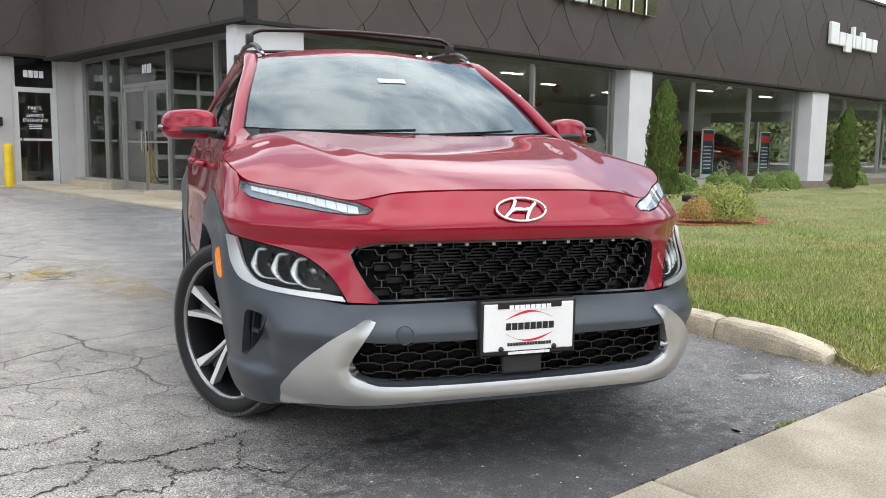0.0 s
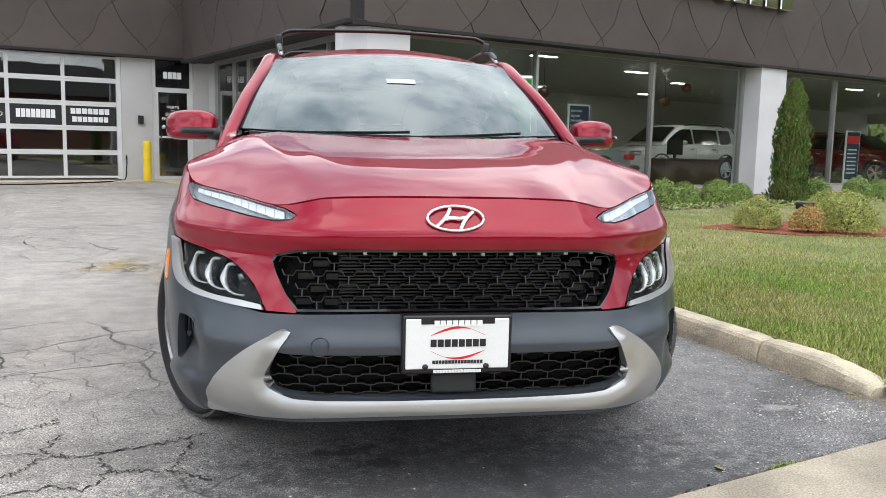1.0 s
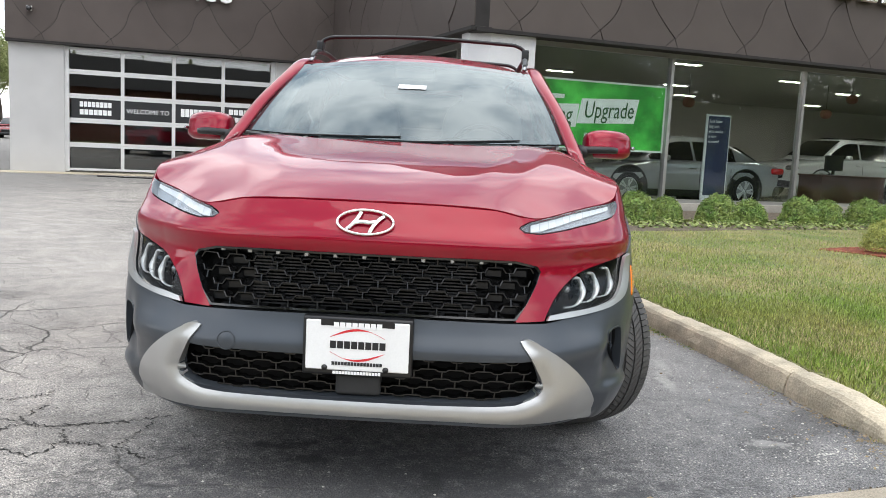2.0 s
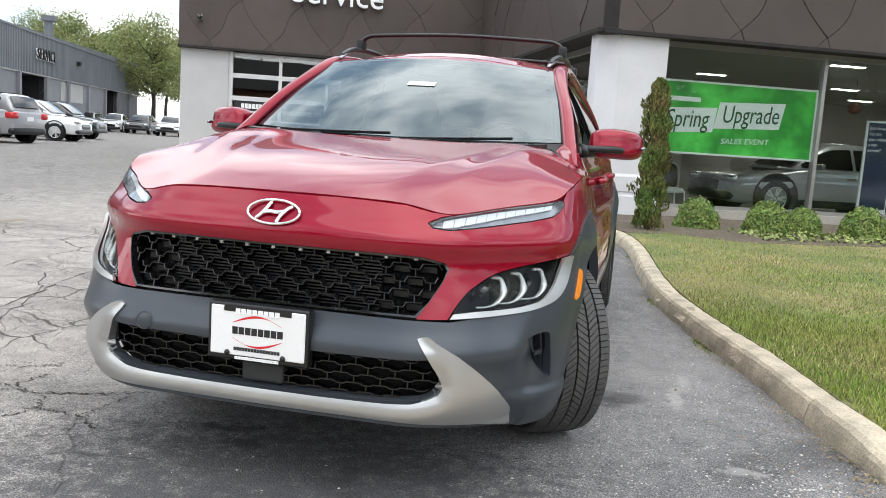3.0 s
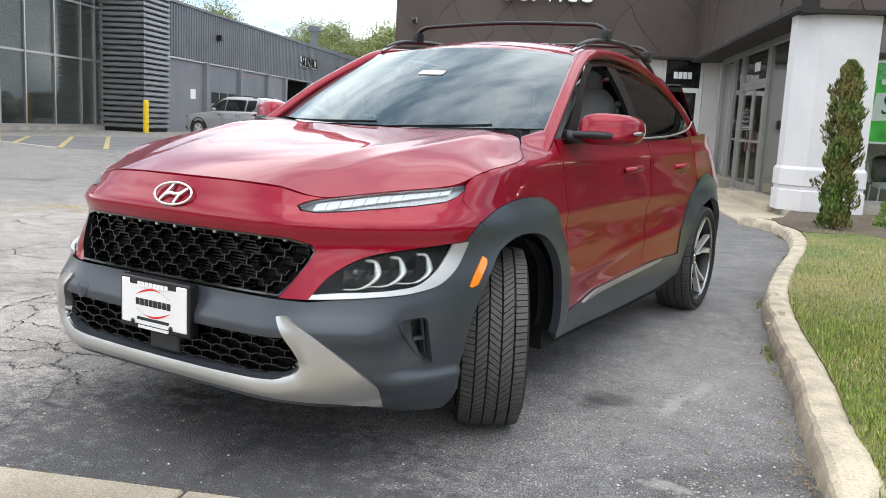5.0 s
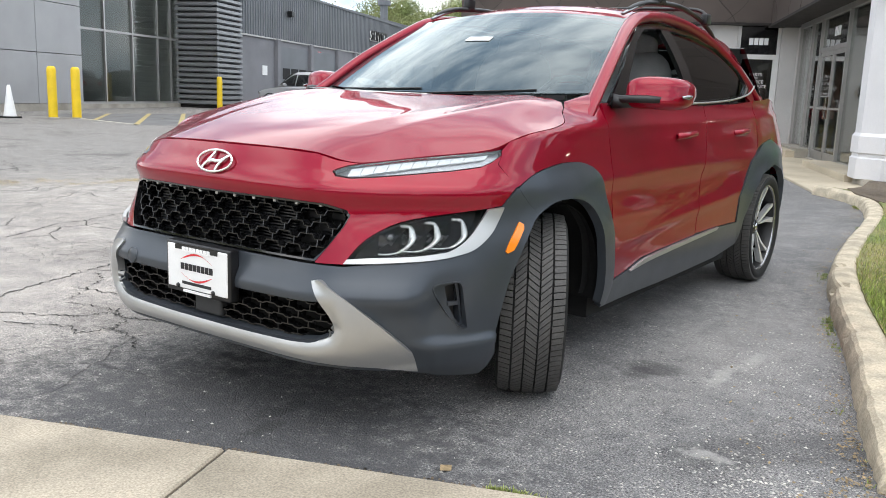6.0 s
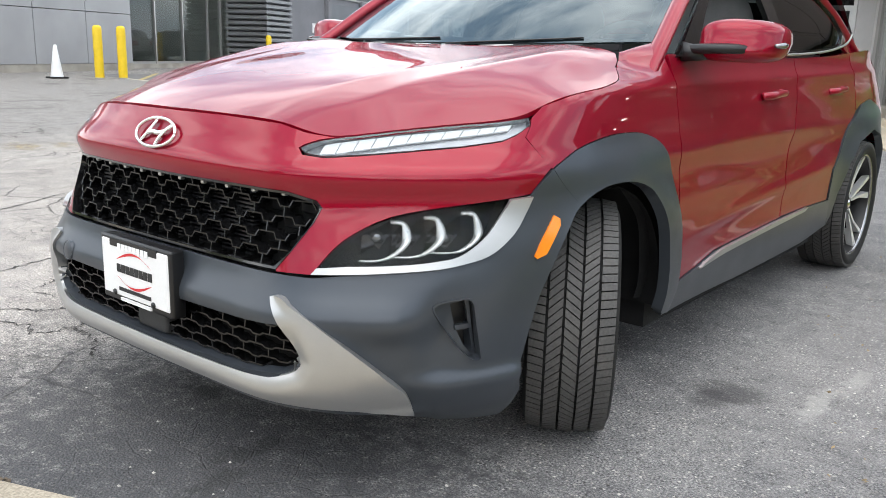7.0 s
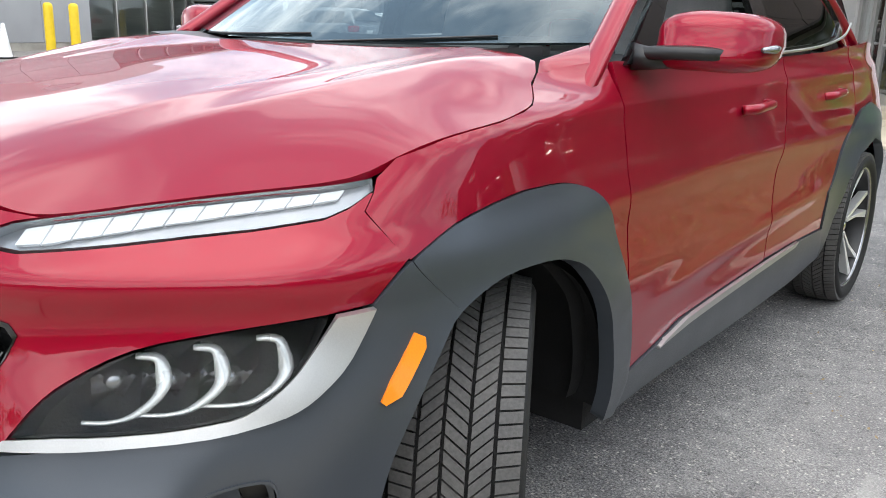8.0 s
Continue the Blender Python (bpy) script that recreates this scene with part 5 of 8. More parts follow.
def crack(line, wide, seed):
    """A ragged dark ribbon along a line on the asphalt."""
    rng, v = random.Random(seed), []
    pts = curve([(x, y) for x, y in line], 14)
    for k, (x, y) in enumerate(pts):
        (ax, ay), (bx, by) = pts[max(k - 1, 0)], pts[min(k + 1, len(pts) - 1)]
        d = Vector((ay - by, bx - ax, 0)).normalized()
        w = wide * rng.uniform(.15, 1.0) * min(1, .3 + k / 5, .3 + (len(pts) - 1 - k) / 5)
        c = Vector((x, y, .003)) + d * (rng.gauss(0, .010) + .03 * noise.noise(Vector((x * 4, y * 4, seed))))
        v += [c - d * w, c + d * w]
    return v, [(2 * k, 2 * k + 1, 2 * k + 3, 2 * k + 2) for k in range(len(pts) - 1)]


for k, (wide, line) in enumerate((
        (.006, [(-1.9, -.30), (-1.6, -.23), (-1.49, -.19), (-1.38, -.12), (-1.35, -.06)]), (.007, [(-1.29, -.46), (-1.15, -.47), (-1.04, -.41), (-.91, -.35), (-.78, -.27)]),
        (.006, [(-1.29, -.46), (-1.33, -.57), (-1.39, -.63), (-1.7, -.80)]), (.007, [(-1.11, -.48), (-1.06, -.60), (-.96, -.62), (-.84, -.63), (-.70, -.71)]),
        (.005, [(-1.31, -.23), (-1.31, -.35), (-1.29, -.46)]), (.006, [(-1.06, -.60), (-1.10, -.72), (-1.23, -.72), (-1.5, -.86)]), (.005, [(-.84, -.34), (-.85, -.53), (-.84, -.63)]),
        (.005, [(-.72, 1.26), (-1.03, 1.14), (-1.25, 1.04)]), (.008, [(-3.3, -.2), (-3.66, .45), (-3.81, .70), (-3.85, 1.0), (-3.98, 1.35), (-4.2, 1.9)]),
        (.008, [(-1.9, -.75), (-2.04, -.44), (-2.12, -.17), (-2.23, .13), (-2.29, .40), (-2.5, 1.2), (-2.7, 1.9)]), (.006, [(-2.13, -.02), (-1.94, -.10), (-1.75, -.32), (-1.66, -.44)]),
        (.006, [(-1.62, -.50), (-1.35, -.41), (-1.18, -.44), (-.93, -.36)]), (.006, [(-5.4, .8), (-4.75, 1.40), (-4.31, 1.67), (-4.0, 1.9)]), (.006, [(-1.9, 0), (-2.18, .51), (-2.53, 1.22), (-2.9, 1.7)]),
        (.006, [(-3.0, 3.0), (-3.6, 3.4), (-4.4, 3.3), (-5.2, 3.9)]), (.006, [(-2.4, 4.9), (-3.1, 5.3), (-3.3, 6.2), (-4.0, 6.9)]), (.007, [(-6.0, 6.0), (-6.9, 6.4), (-7.4, 7.5), (-8.6, 7.9)]))):
    part("crack", crack(line, wide, k), M_CRACK, ground, "dark open crack")

BUILD = pose(1.24, 10.16, 0, 0, 0, 23)     # the showroom's own axes: u along its front, v inward


def bw_(u, v, z=0.0):
    return BUILD @ Vector((u, v, z))


# sidewalk of concrete slabs along the street side
SIDEWALK = pose(0.35, -1.13, 0, 0, 0, 21)
pavement = tagged(new("pavement"), "pale concrete sidewalk slabs at the edge of the drive", "pavement", kind="structure")
pavement.matrix_world = SIDEWALK
slab = round_box(0, 1.514, -1.60, 0, -0.08, 0.012, 0.006, 1)
slab_me = bpy.data.meshes.new("slab")
slab.to_mesh(slab_me)
slab.free()
slab_me.materials.append(M_SLAB)
for i in range(-9, 12):
    for j in range(2):
        part("slab", slab_me, parent=pavement, at=pose(i * 1.524 + .006, -j * 1.61, random.uniform(-.003, .002)))

# kerb in stones, curving from the walk to the street
KERB = curve([(-.05, 8.42), (.30, 8.05), (.66, 7.35), (.90, 6.3), (1.02, 5.2), (1.10, 4.1), (1.22, 3.0), (1.42, 2.05), (1.66, 1.15), (1.82, .44), (1.92, .08), (1.98, -.14)], 16)


def kerb_strip(a, b, width, h):
    """A stretch of kerb between two points of the line."""
    v, q = [], []
    prof = [(0, -.05), (.004, h * .3), (.010, h * .6), (.018, h * .82), (.034, h * .96), (.058, h), (.10, h + .002), (width - .03, h), (width, h - .02), (width, -.05)]
    for k in range(a, b + 1):
        p, d = Vector((*KERB[k], 0)), Vector((*KERB[min(k + 1, len(KERB) - 1)], 0)) - Vector((*KERB[max(k - 1, 0)], 0))
        d.normalize()
        side = Vector((-d.y, d.x, 0))
        fade = 1.0 if k < len(KERB) - 25 else 1 - .62 * ((k - len(KERB) + 25) / 24) ** 1.5
        for o, z in prof:
            jig = noise.noise(Vector((p.x * 4, p.y * 4, o * 30))) * .006 + noise.noise(Vector((p.x * 17, p.y * 17, o * 40))) * .008
            chip = max(0, noise.noise(Vector((p.x * 7, p.y * 7, 4))) - .22) * .045 if .005 < o < .06 else 0
            end = .012 if k in (a, b) else 0
            v.append(p + side * (o + jig + chip + end * (o < .06)) + d * (end * .5 if k == a else -end * .5 if k == b else 0) + Vector((0, 0, (z + .5 * jig - chip * .6 - end) * fade if z > 0 else z)))
    n_ = len(prof)
    for k in range(b - a):
        for j in range(n_ - 1):
            i = k * n_ + j
            q.append((i, i + n_, i + n_ + 1, i + 1))
    q += [tuple(range(n_)), tuple(range(len(v) - n_, len(v)))[::-1]]
    return v, q


kerb = tagged(new("kerb"), "weathered tan concrete kerb between drive and lawn", "kerb", kind="structure")
cuts = [0, 28, 68, 108, 142, 176]
for a, b in zip(cuts, cuts[1:]):
    part("kerb_stone", kerb_strip(a, b, .165, .115), M_KERB, kerb)
inner_line = [(x + .15 * 1, y + .05) for x, y in KERB[6:-12]]

# lawn, planting bed, mulch island: sheets that rise a little from the kerb
lawn_poly = inner_line + [(2.12, -.30), (2.6, -.34), (4, .1), (8, 1.6), (40, 14.0), (45, 30)]
front_bed = [tuple(bw_(u, v)[:2]) for u, v in ((40, -1.9), (20, -1.9), (12, -2.0), (7, -2.4), (3.6, -2.75), (.9, -3.1), (-.2, -3.2), (-.9, -2.6))]


def dip(x, y):
    """How far the lawn sinks to the asphalt where the kerb has ended."""
    return .085 * max(0, 1 - math.hypot(x - 2.02, y + .32) / .75)


def lay(poly, z, grain=0.35, amp=0.015, rise=None):
    def place(q):
        zz = np.array([z + amp * noise.noise(Vector((x * .7, y * .7, 0))) - (rise(x, y) if rise else 0) for x, y in q])
        return np.stack([q[:, 0], q[:, 1], zz], -1)
    return panel(poly, place, (grain, grain), 0.06)


tagged(part("lawn", lay([(x, y) for x, y in inner_line] + [(2.02, -.36), (2.6, -.17), (3.2, .05), (6, 1.2), (14, 4.5), (40, 15), (42, 27)] + front_bed, .115, 0.2, 0.015, dip), M_TURF, smooth=True), "lawn with dry yellow patches behind the kerb", "lawn", kind="structure")
tagged(part("planting_bed", lay([(40, 26.2), *[tuple(bw_(u, v)[:2]) for u, v in ((40, .1), (-.9, .1), (-1.25, -.9), (-1.5, -1.3))], (.55, 7.75), (.95, 7.0), *front_bed[::-1][0:0]] + [(x + .02, y - .02) for x, y in front_bed[::-1]], .118, 0.4, 0.02), M_SOIL, smooth=True), "bare soil planting bed along the showroom front", "planting bed", kind="structure")
island = [(5.6 + 1.2 * math.cos(a) * (1 + .14 * math.sin(3 * a) + .06 * math.sin(7 * a)), 5.95 + .8 * math.sin(a) * (1 + .08 * math.sin(5 * a))) for a in [2 * math.pi * i / 24 for i in range(24)]]
tagged(part("mulch_island", lay(island, .128, 0.12, 0.03), M_MULCH, smooth=True), "island of red wood mulch in the lawn", "mulch bed", kind="structure")

# walk along the side of the showroom
walkway = tagged(new("walkway"), "tan concrete walk to the service entrance", "walk", kind="structure")
walkway.matrix_world = BUILD
for v0, v1 in ((-1.05, 1.4), (1.4, 4.0), (4.0, 6.6), (6.6, 9.2)):
    part("slab", round_box(-1.82, -.50, v0 + .006, v1 - .006, -.05, .035, .01, 1), M_WALK, walkway)
part("slab", round_box(-9, -1.83, 8.6, 9.2, -.05, .02, .01, 1), M_WALK, walkway)


# blades of grass
def blades(count, spot, height, wide, material, name, label, cat):
    rng = np.random.default_rng(5)
    pts = []
    while len(pts) < count:
        p = spot(rng)
        if p is not None:
            pts.append(p)
    p = np.array(pts)
    n_ = len(p)
    a, h = rng.uniform(0, 2 * math.pi, n_), height * rng.uniform(.5, 1.2, n_)
    w = wide * rng.uniform(.6, 1.3, n_)
    side = np.stack([np.cos(a), np.sin(a), 0 * a], 1) * w[:, None]
    tip = p + np.stack([rng.normal(0, .35, n_) * h, rng.normal(0, .35, n_) * h, h], 1)
    v = np.stack([p - side, p + side, tip], 1).reshape(-1, 3)
    ob = part(name, (v.tolist(), np.arange(3 * n_).reshape(-1, 3).tolist()), material)
    return tagged(ob, label, cat, kind="stuff")


lawn_flat = [(x, y) for x, y in inner_line] + [(2.02, -.36), (2.6, -.17), (3.2, .05), (6, 1.2), (14, 4.5), (40, 15), (42, 27)] + front_bed


def on_lawn(rng):
    d = rng.random() ** 1.7
    x, y = rng.uniform(1.0, 4 + 14 * d), rng.uniform(-.4, 2 + 13 * d)
    if not inside((x, y), lawn_flat) or inside((x, y), island):
        return None
    return (x, y, .11 - dip(x, y))


blades(150000, on_lawn, .034, .0032, M_GRASS, "grass", "short mown green grass blades", "grass")


def dry_spot(rng):
    p = on_lawn(rng)
    return p if p and noise.noise(Vector((p[0] * .55, p[1] * .8, 3.0))) + rng.normal(0, .18) > -.02 else None


blades(42000, dry_spot, .032, .0034, M_STRAW, "dry_grass", "dry straw coloured grass in patches", "grass")


# leaves
def leaf_mesh(name, pts, normals, size, material, rng, long=1.6):
    n_ = len(pts)
    t = rng.normal(size=(n_, 3))
    t -= (t * normals).sum(1)[:, None] * normals
    t /= np.linalg.norm(t, axis=1)[:, None] + 1e-9
    s = np.cross(normals, t)
    sz = size * rng.uniform(.6, 1.3, n_)[:, None]
    v = np.stack([pts - t * sz * long * .5, pts + s * sz * .5, pts + t * sz * long * .5, pts - s * sz * .5], 1).reshape(-1, 3)
    return mesh_of(name, v.tolist(), np.arange(4 * n_).reshape(-1, 4).tolist(), material)


def shrub(name, label, r, h, leaves, size, material, seed):
    rng = np.random.default_rng(seed)
    ob = thing(name, label, "shrub")
    d = rng.normal(size=(leaves, 3))
    d /= np.linalg.norm(d, axis=1)[:, None]
    d[:, 2] = np.abs(d[:, 2]) * 1.0 - .12
    lump = np.array([1 + .15 * noise.noise(Vector(q) * 2.6 + Vector((seed, 0, 0))) for q in d])
    rad = lump * rng.uniform(.62, 1.03, leaves) ** .6
    pts = np.stack([d[:, 0] * r * rad, d[:, 1] * r * rad, np.maximum(d[:, 2] * h * rad + .06, .01)], 1)
    nn = d + rng.normal(0, .55, d.shape)
    nn /= np.linalg.norm(nn, axis=1)[:, None]
    part("leaves", leaf_mesh("leaves", pts, nn, size, material, rng), parent=ob)
    stems = merge(*[tube([(0, 0, 0), (r * .3 * math.cos(a), r * .3 * math.sin(a), h * .4), (r * .6 * math.cos(a), r * .6 * math.sin(a), h * .75)], [.012, .008, .004], 5) for a in [i * 1.05 for i in range(6)]])
    part("stems", stems, M_BARK, ob)
    return ob


def column_tree(name, label, r, h, leaves, seed, ragged=.55, sprays=M_LEAFDARK, full=0.0):
    """A slim arborvitae: upright sprays on a tapering column."""
    rng = np.random.default_rng(seed)
    ob = thing(name, label, "conifer")
    z = rng.uniform(0.02, 1, leaves) ** .9
    a = rng.uniform(0, 2 * math.pi, leaves)
    prof = np.interp(z, [0, .08, .35, .65, .85, .95, 1], [.8, 1.0, 1.0, .85 + .15 * full, .58 + .34 * full, .32 + .36 * full, .08 + .2 * full])
    lump = np.array([1 + ragged * noise.noise(Vector((math.cos(q) * 1.9, math.sin(q) * 1.9, k * 9 + seed))) for q, k in zip(a, z)])
    rad = r * prof * lump * rng.uniform(.45, 1.05, leaves) ** .5
    pts = np.stack([rad * np.cos(a), rad * np.sin(a), z * h], 1)
    nn = np.stack([np.cos(a), np.sin(a), rng.normal(.1, .35, leaves)], 1) + rng.normal(0, .4, (leaves, 3))
    nn /= np.linalg.norm(nn, axis=1)[:, None]
    t = np.stack([.35 * np.cos(a), .35 * np.sin(a), np.ones(leaves)], 1) + rng.normal(0, .25, (leaves, 3))
    t /= np.linalg.norm(t, axis=1)[:, None]
    s = np.cross(nn, t)
    s /= np.linalg.norm(s, axis=1)[:, None] + 1e-9
    sz = .026 * rng.uniform(.6, 1.3, leaves)[:, None]
    v = np.stack([pts - t * sz, pts + s * sz * .5, pts + t * sz * 1.4, pts - s * sz * .5], 1).reshape(-1, 3)
    part("sprays", (v.tolist(), np.arange(4 * leaves).reshape(-1, 4).tolist()), sprays, ob)
    part("trunk", tube([(0, 0, -.05), (0, 0, h * .5), (0, 0, h * .92)], [.04, .03, .008], 8), M_BARK, ob)
    return ob


def put(model, x, y, z, turn=0.0, size=1.0, first=[]):
    m = pose(x, y, z, 0, 0, turn) @ Matrix.Scale(size, 4)
    if model.name in first:
        c = copy_thing(model, pose(x, y, z, 0, 0, turn))
        c.scale = (size, size, size)
        return c
    first.append(model.name)
    model.matrix_basis = m
    return model


boxwood = shrub("shrub", "small rounded green shrub in the bed by the showroom glass", .32, .44, 4200, .024, M_LEAF, 3)
boxwood["group"] = "shrubs along the showroom front"
for i, (x, y, s) in enumerate(((1.80, 8.75, .95), (2.72, 8.85, 1.0), (3.22, 9.15, .85), (4.02, 9.25, 1.0), (4.58, 9.50, .85), (5.48, 9.85, 1.0), (5.98, 10.1, .9), (6.72, 10.35, 1.0), (7.25, 10.6, .85), (9.5, 11.7, 1.0), (10.7, 12.1, 1.05), (11.5, 12.5, .95), (12.6, 12.9, 1.0), (13.6, 13.3, 1.05), (17.5, 15.0, 1.0))):
    put(boxwood, x, y, .10, i * 67, s)
golden = shrub("shrub", "golden green spirea shrub in red mulch", .33, .44, 9000, .014, M_LEAFGOLD, 8)
golden["group"] = "shrubs in the mulch island"
for x, y, s, t in ((4.95, 5.95, .85, 0), (5.85, 5.55, 1.05, 80), (6.25, 6.55, .95, 200)):
    put(golden, x, y, .14, t, s)
put(shrub("shrub", "rusty orange spirea shrub in red mulch", .22, .28, 4800, .014, M_LEAFRUST, 12), 5.32, 5.50, .14)
cypress = column_tree("arborvitae", "full dark green arborvitae by a white column", .30, 2.10, 17000, 2)
cypress["group"] = "arborvitae along the front"
thin = column_tree("arborvitae", "slim ragged arborvitae with browned sprays by a white column", .165, 1.90, 9000, 7, 1.2, M_LEAFBROWN, .55)
thin["group"] = "arborvitae along the front"
put(thin, 1.14, 7.72, .10, 0, 1.0)
put(cypress, 8.42, 10.9, .10, 120, 1.07)
put(cypress, 15.2, 13.1, .10, 240, .96)


def in_cover(rng):
    u = rng.uniform(.2, 12)
    v = rng.uniform(-2.95, -1.9) + .05 * u * .6
    p = bw_(u, v)
    return (p.x, p.y, .12)


rng_c = np.random.default_rng(4)
cp = np.array([in_cover(rng_c) for _ in range(5000)]) + np.stack([0 * np.ones(5000), 0 * np.ones(5000), rng_c.uniform(0, .05, 5000)], 1)
cn = np.stack([rng_c.normal(0, .5, 5000), rng_c.normal(0, .5, 5000), np.ones(5000)], 1)
cn /= np.linalg.norm(cn, axis=1)[:, None]
tagged(part("ground_cover", leaf_mesh("ground_cover", cp, cn, .042, M_COVER, rng_c, 1.4)), "pale variegated ground cover leaves along the bed", "ground cover", kind="stuff")

# faded yellow paint on the lot
def faded(name):
    m = mat(name, (0.50, 0.37, 0.15), 0.8, 0.0, 0.25, 5, 60, 0.2)
    n, l = m.node_tree.nodes, m.node_tree.links
    tc, nz, mr = n.new("ShaderNodeTexCoord"), n.new("ShaderNodeTexNoise"), n.new("ShaderNodeMapRange")
    nz.inputs["Scale"].default_value, nz.inputs["Detail"].default_value, nz.inputs["Roughness"].default_value = 2.2, 9, 0.75
    mr.inputs["From Min"].default_value, mr.inputs["From Max"].default_value = 0.47, 0.68
    mr.inputs["To Max"].default_value = 0.7
    l.new(tc.outputs["Object"], nz.inputs["Vector"])
    l.new(nz.outputs["Fac"], mr.inputs["Value"])
    l.new(mr.outputs["Result"], n["Principled BSDF"].inputs["Alpha"])
    return m


M_FADED = faded("faded_yellow_paint")
for i, poly in enumerate(([(-2.25, 3.6), (-2.05, 4.5), (-1.5, 4.6), (-1.15, 3.2), (-.95, 2.55), (-1.3, 2.5), (-1.7, 3.3)], [(-7.5, 1.2), (-6.3, 2.9), (-5.0, 4.2), (-5.0, 3.6), (-5.9, 2.2), (-6.9, .9)], [(-5.6, 14.9), (-4.2, 15.2), (-4.1, 14.6), (-5.2, 14.2)])):
    tagged(part("paint_mark", ([(x, y, .004) for x, y in poly], [tuple(range(len(poly)))]), M_FADED), "worn yellow paint mark on the asphalt", "paint mark", kind="structure")
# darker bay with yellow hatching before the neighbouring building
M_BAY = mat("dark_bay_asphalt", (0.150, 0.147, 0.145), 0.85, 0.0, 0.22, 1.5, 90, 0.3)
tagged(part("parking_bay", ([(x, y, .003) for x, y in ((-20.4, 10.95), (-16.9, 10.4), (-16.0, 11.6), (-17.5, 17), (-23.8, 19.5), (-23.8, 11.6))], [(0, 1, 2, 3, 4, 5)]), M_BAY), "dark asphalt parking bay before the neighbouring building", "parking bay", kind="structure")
M_HATCH, M_EDGE = mat("yellow_hatch_paint", (0.42, 0.33, 0.14), 0.8, 0.0, 0.2, 4, 60, 0.2), mat("pale_edge_paint", (0.55, 0.52, 0.42), 0.8, 0.0, 0.2, 4, 60, 0.2)
for a, b, paint, label in (((-16.95, 10.42), (-23.7, 15.6), M_HATCH, "yellow hatch line"), ((-19.5, 10.84), (-23.7, 14.0), M_HATCH, "yellow hatch line"), ((-16.3, 11.3), (-23.7, 17.05), M_HATCH, "yellow hatch line"), ((-20.4, 10.98), (-16.9, 10.45), M_EDGE, "pale edge line")):
    p, q_ = Vector((*a, .008)), Vector((*b, .008))
    d = (q_ - p).normalized().cross(Vector((0, 0, 1))) * .07
    tagged(part("parking_line", ([tuple(c) for c in (p - d, q_ - d, q_ + d, p + d)], [(0, 1, 2, 3)]), paint), label + " painted on the dark bay", "parking line", kind="structure")
for i in range(7):
    p, q_ = bw_(-21.9, 9 + i * 2.6), bw_(-18.3, 9 + i * 2.6)
    d = (q_ - p).normalized().cross(Vector((0, 0, 1))) * .07
    tagged(part("parking_line", ([tuple(c + Vector((0, 0, .004))) for c in (p - d, q_ - d, q_ + d, p + d)], [(0, 1, 2, 3)]), M_FADED), "worn yellow parking line", "parking line", kind="structure")

# leaf litter along the kerb and on the asphalt
rng_l = np.random.default_rng(17)
lp = []
while len(lp) < 900:
    k = rng_l.integers(8, len(KERB) - 3)
    d = Vector((*KERB[k + 1], 0)) - Vector((*KERB[k - 1], 0))
    side = Vector((d.y, -d.x, 0)).normalized()
    off = abs(rng_l.normal(0, .05)) + .01 if rng_l.random() < .8 else rng_l.uniform(.02, .5)
    p = Vector((*KERB[k], 0)) + side * off + d * rng_l.uniform(-.5, .5)
    if noise.noise(Vector((p.x * 1.5, p.y * 1.5, 7))) > -.15:
        lp.append((p.x, p.y, .005 + .006 * rng_l.random()))
for _ in range(260):
    lp.append((rng_l.normal(1.98, .10), rng_l.normal(-.30, .12), .012 + .012 * rng_l.random()))
ln = np.stack([rng_l.normal(0, .35, len(lp)), rng_l.normal(0, .35, len(lp)), np.ones(len(lp))], 1)
ln /= np.linalg.norm(ln, axis=1)[:, None]
tagged(part("leaf_litter", leaf_mesh("leaf_litter", np.array(lp), ln, .008, M_LITTER, rng_l, 1.8)), "dry leaves and straw gathered along the kerb", "leaf litter", kind="stuff")
fallen = leaf_mesh("fallen_leaf", np.array([(.93, -.80, .006)]), np.array([(.2, .1, .97)]), .035, M_LITTER, rng_l, 1.6)
tagged(part("fallen_leaf", fallen), "single dry leaf on the asphalt", "leaf")

# pale chips of stone lying on the drive
rng_p = np.random.default_rng(61)
v, q = [], []
for cx, cy, sx, sy, count in ((1.74, -.30, .16, .07, 170), (1.62, -.12, .14, .12, 70), (1.36, .80, .10, .30, 80), (1.62, 1.0, .10, .6, 60), (.6, -.9, 1.2, .3, 90), (-1.4, .2, 1.2, .9, 120)):
    for _ in range(count):
        x, y, r = rng_p.normal(cx, sx), rng_p.normal(cy, sy), rng_p.uniform(.0018, .0055)
        turn = rng_p.uniform(0, 3.1)
        k = len(v)
        v += [(x + r * f * math.cos(turn + a_), y + r * math.sin(turn + a_), .001) for a_, f in ((0, 1.6), (1.6, 1), (3.1, 1.3), (4.7, 1))] + [(x, y, .001 + r * .9)]
        q += [(k, k + 1, k + 4), (k + 1, k + 2, k + 4), (k + 2, k + 3, k + 4), (k + 3, k, k + 4)]
tagged(part("stone_chips", (v, q), mat("pale_stone_chip", (0.50, 0.48, 0.44), 0.85, 0.0, 0.2, 9, 60, 0.0, island=0.35)), "pale stone chips scattered on the asphalt", "stone chips", kind="stuff")


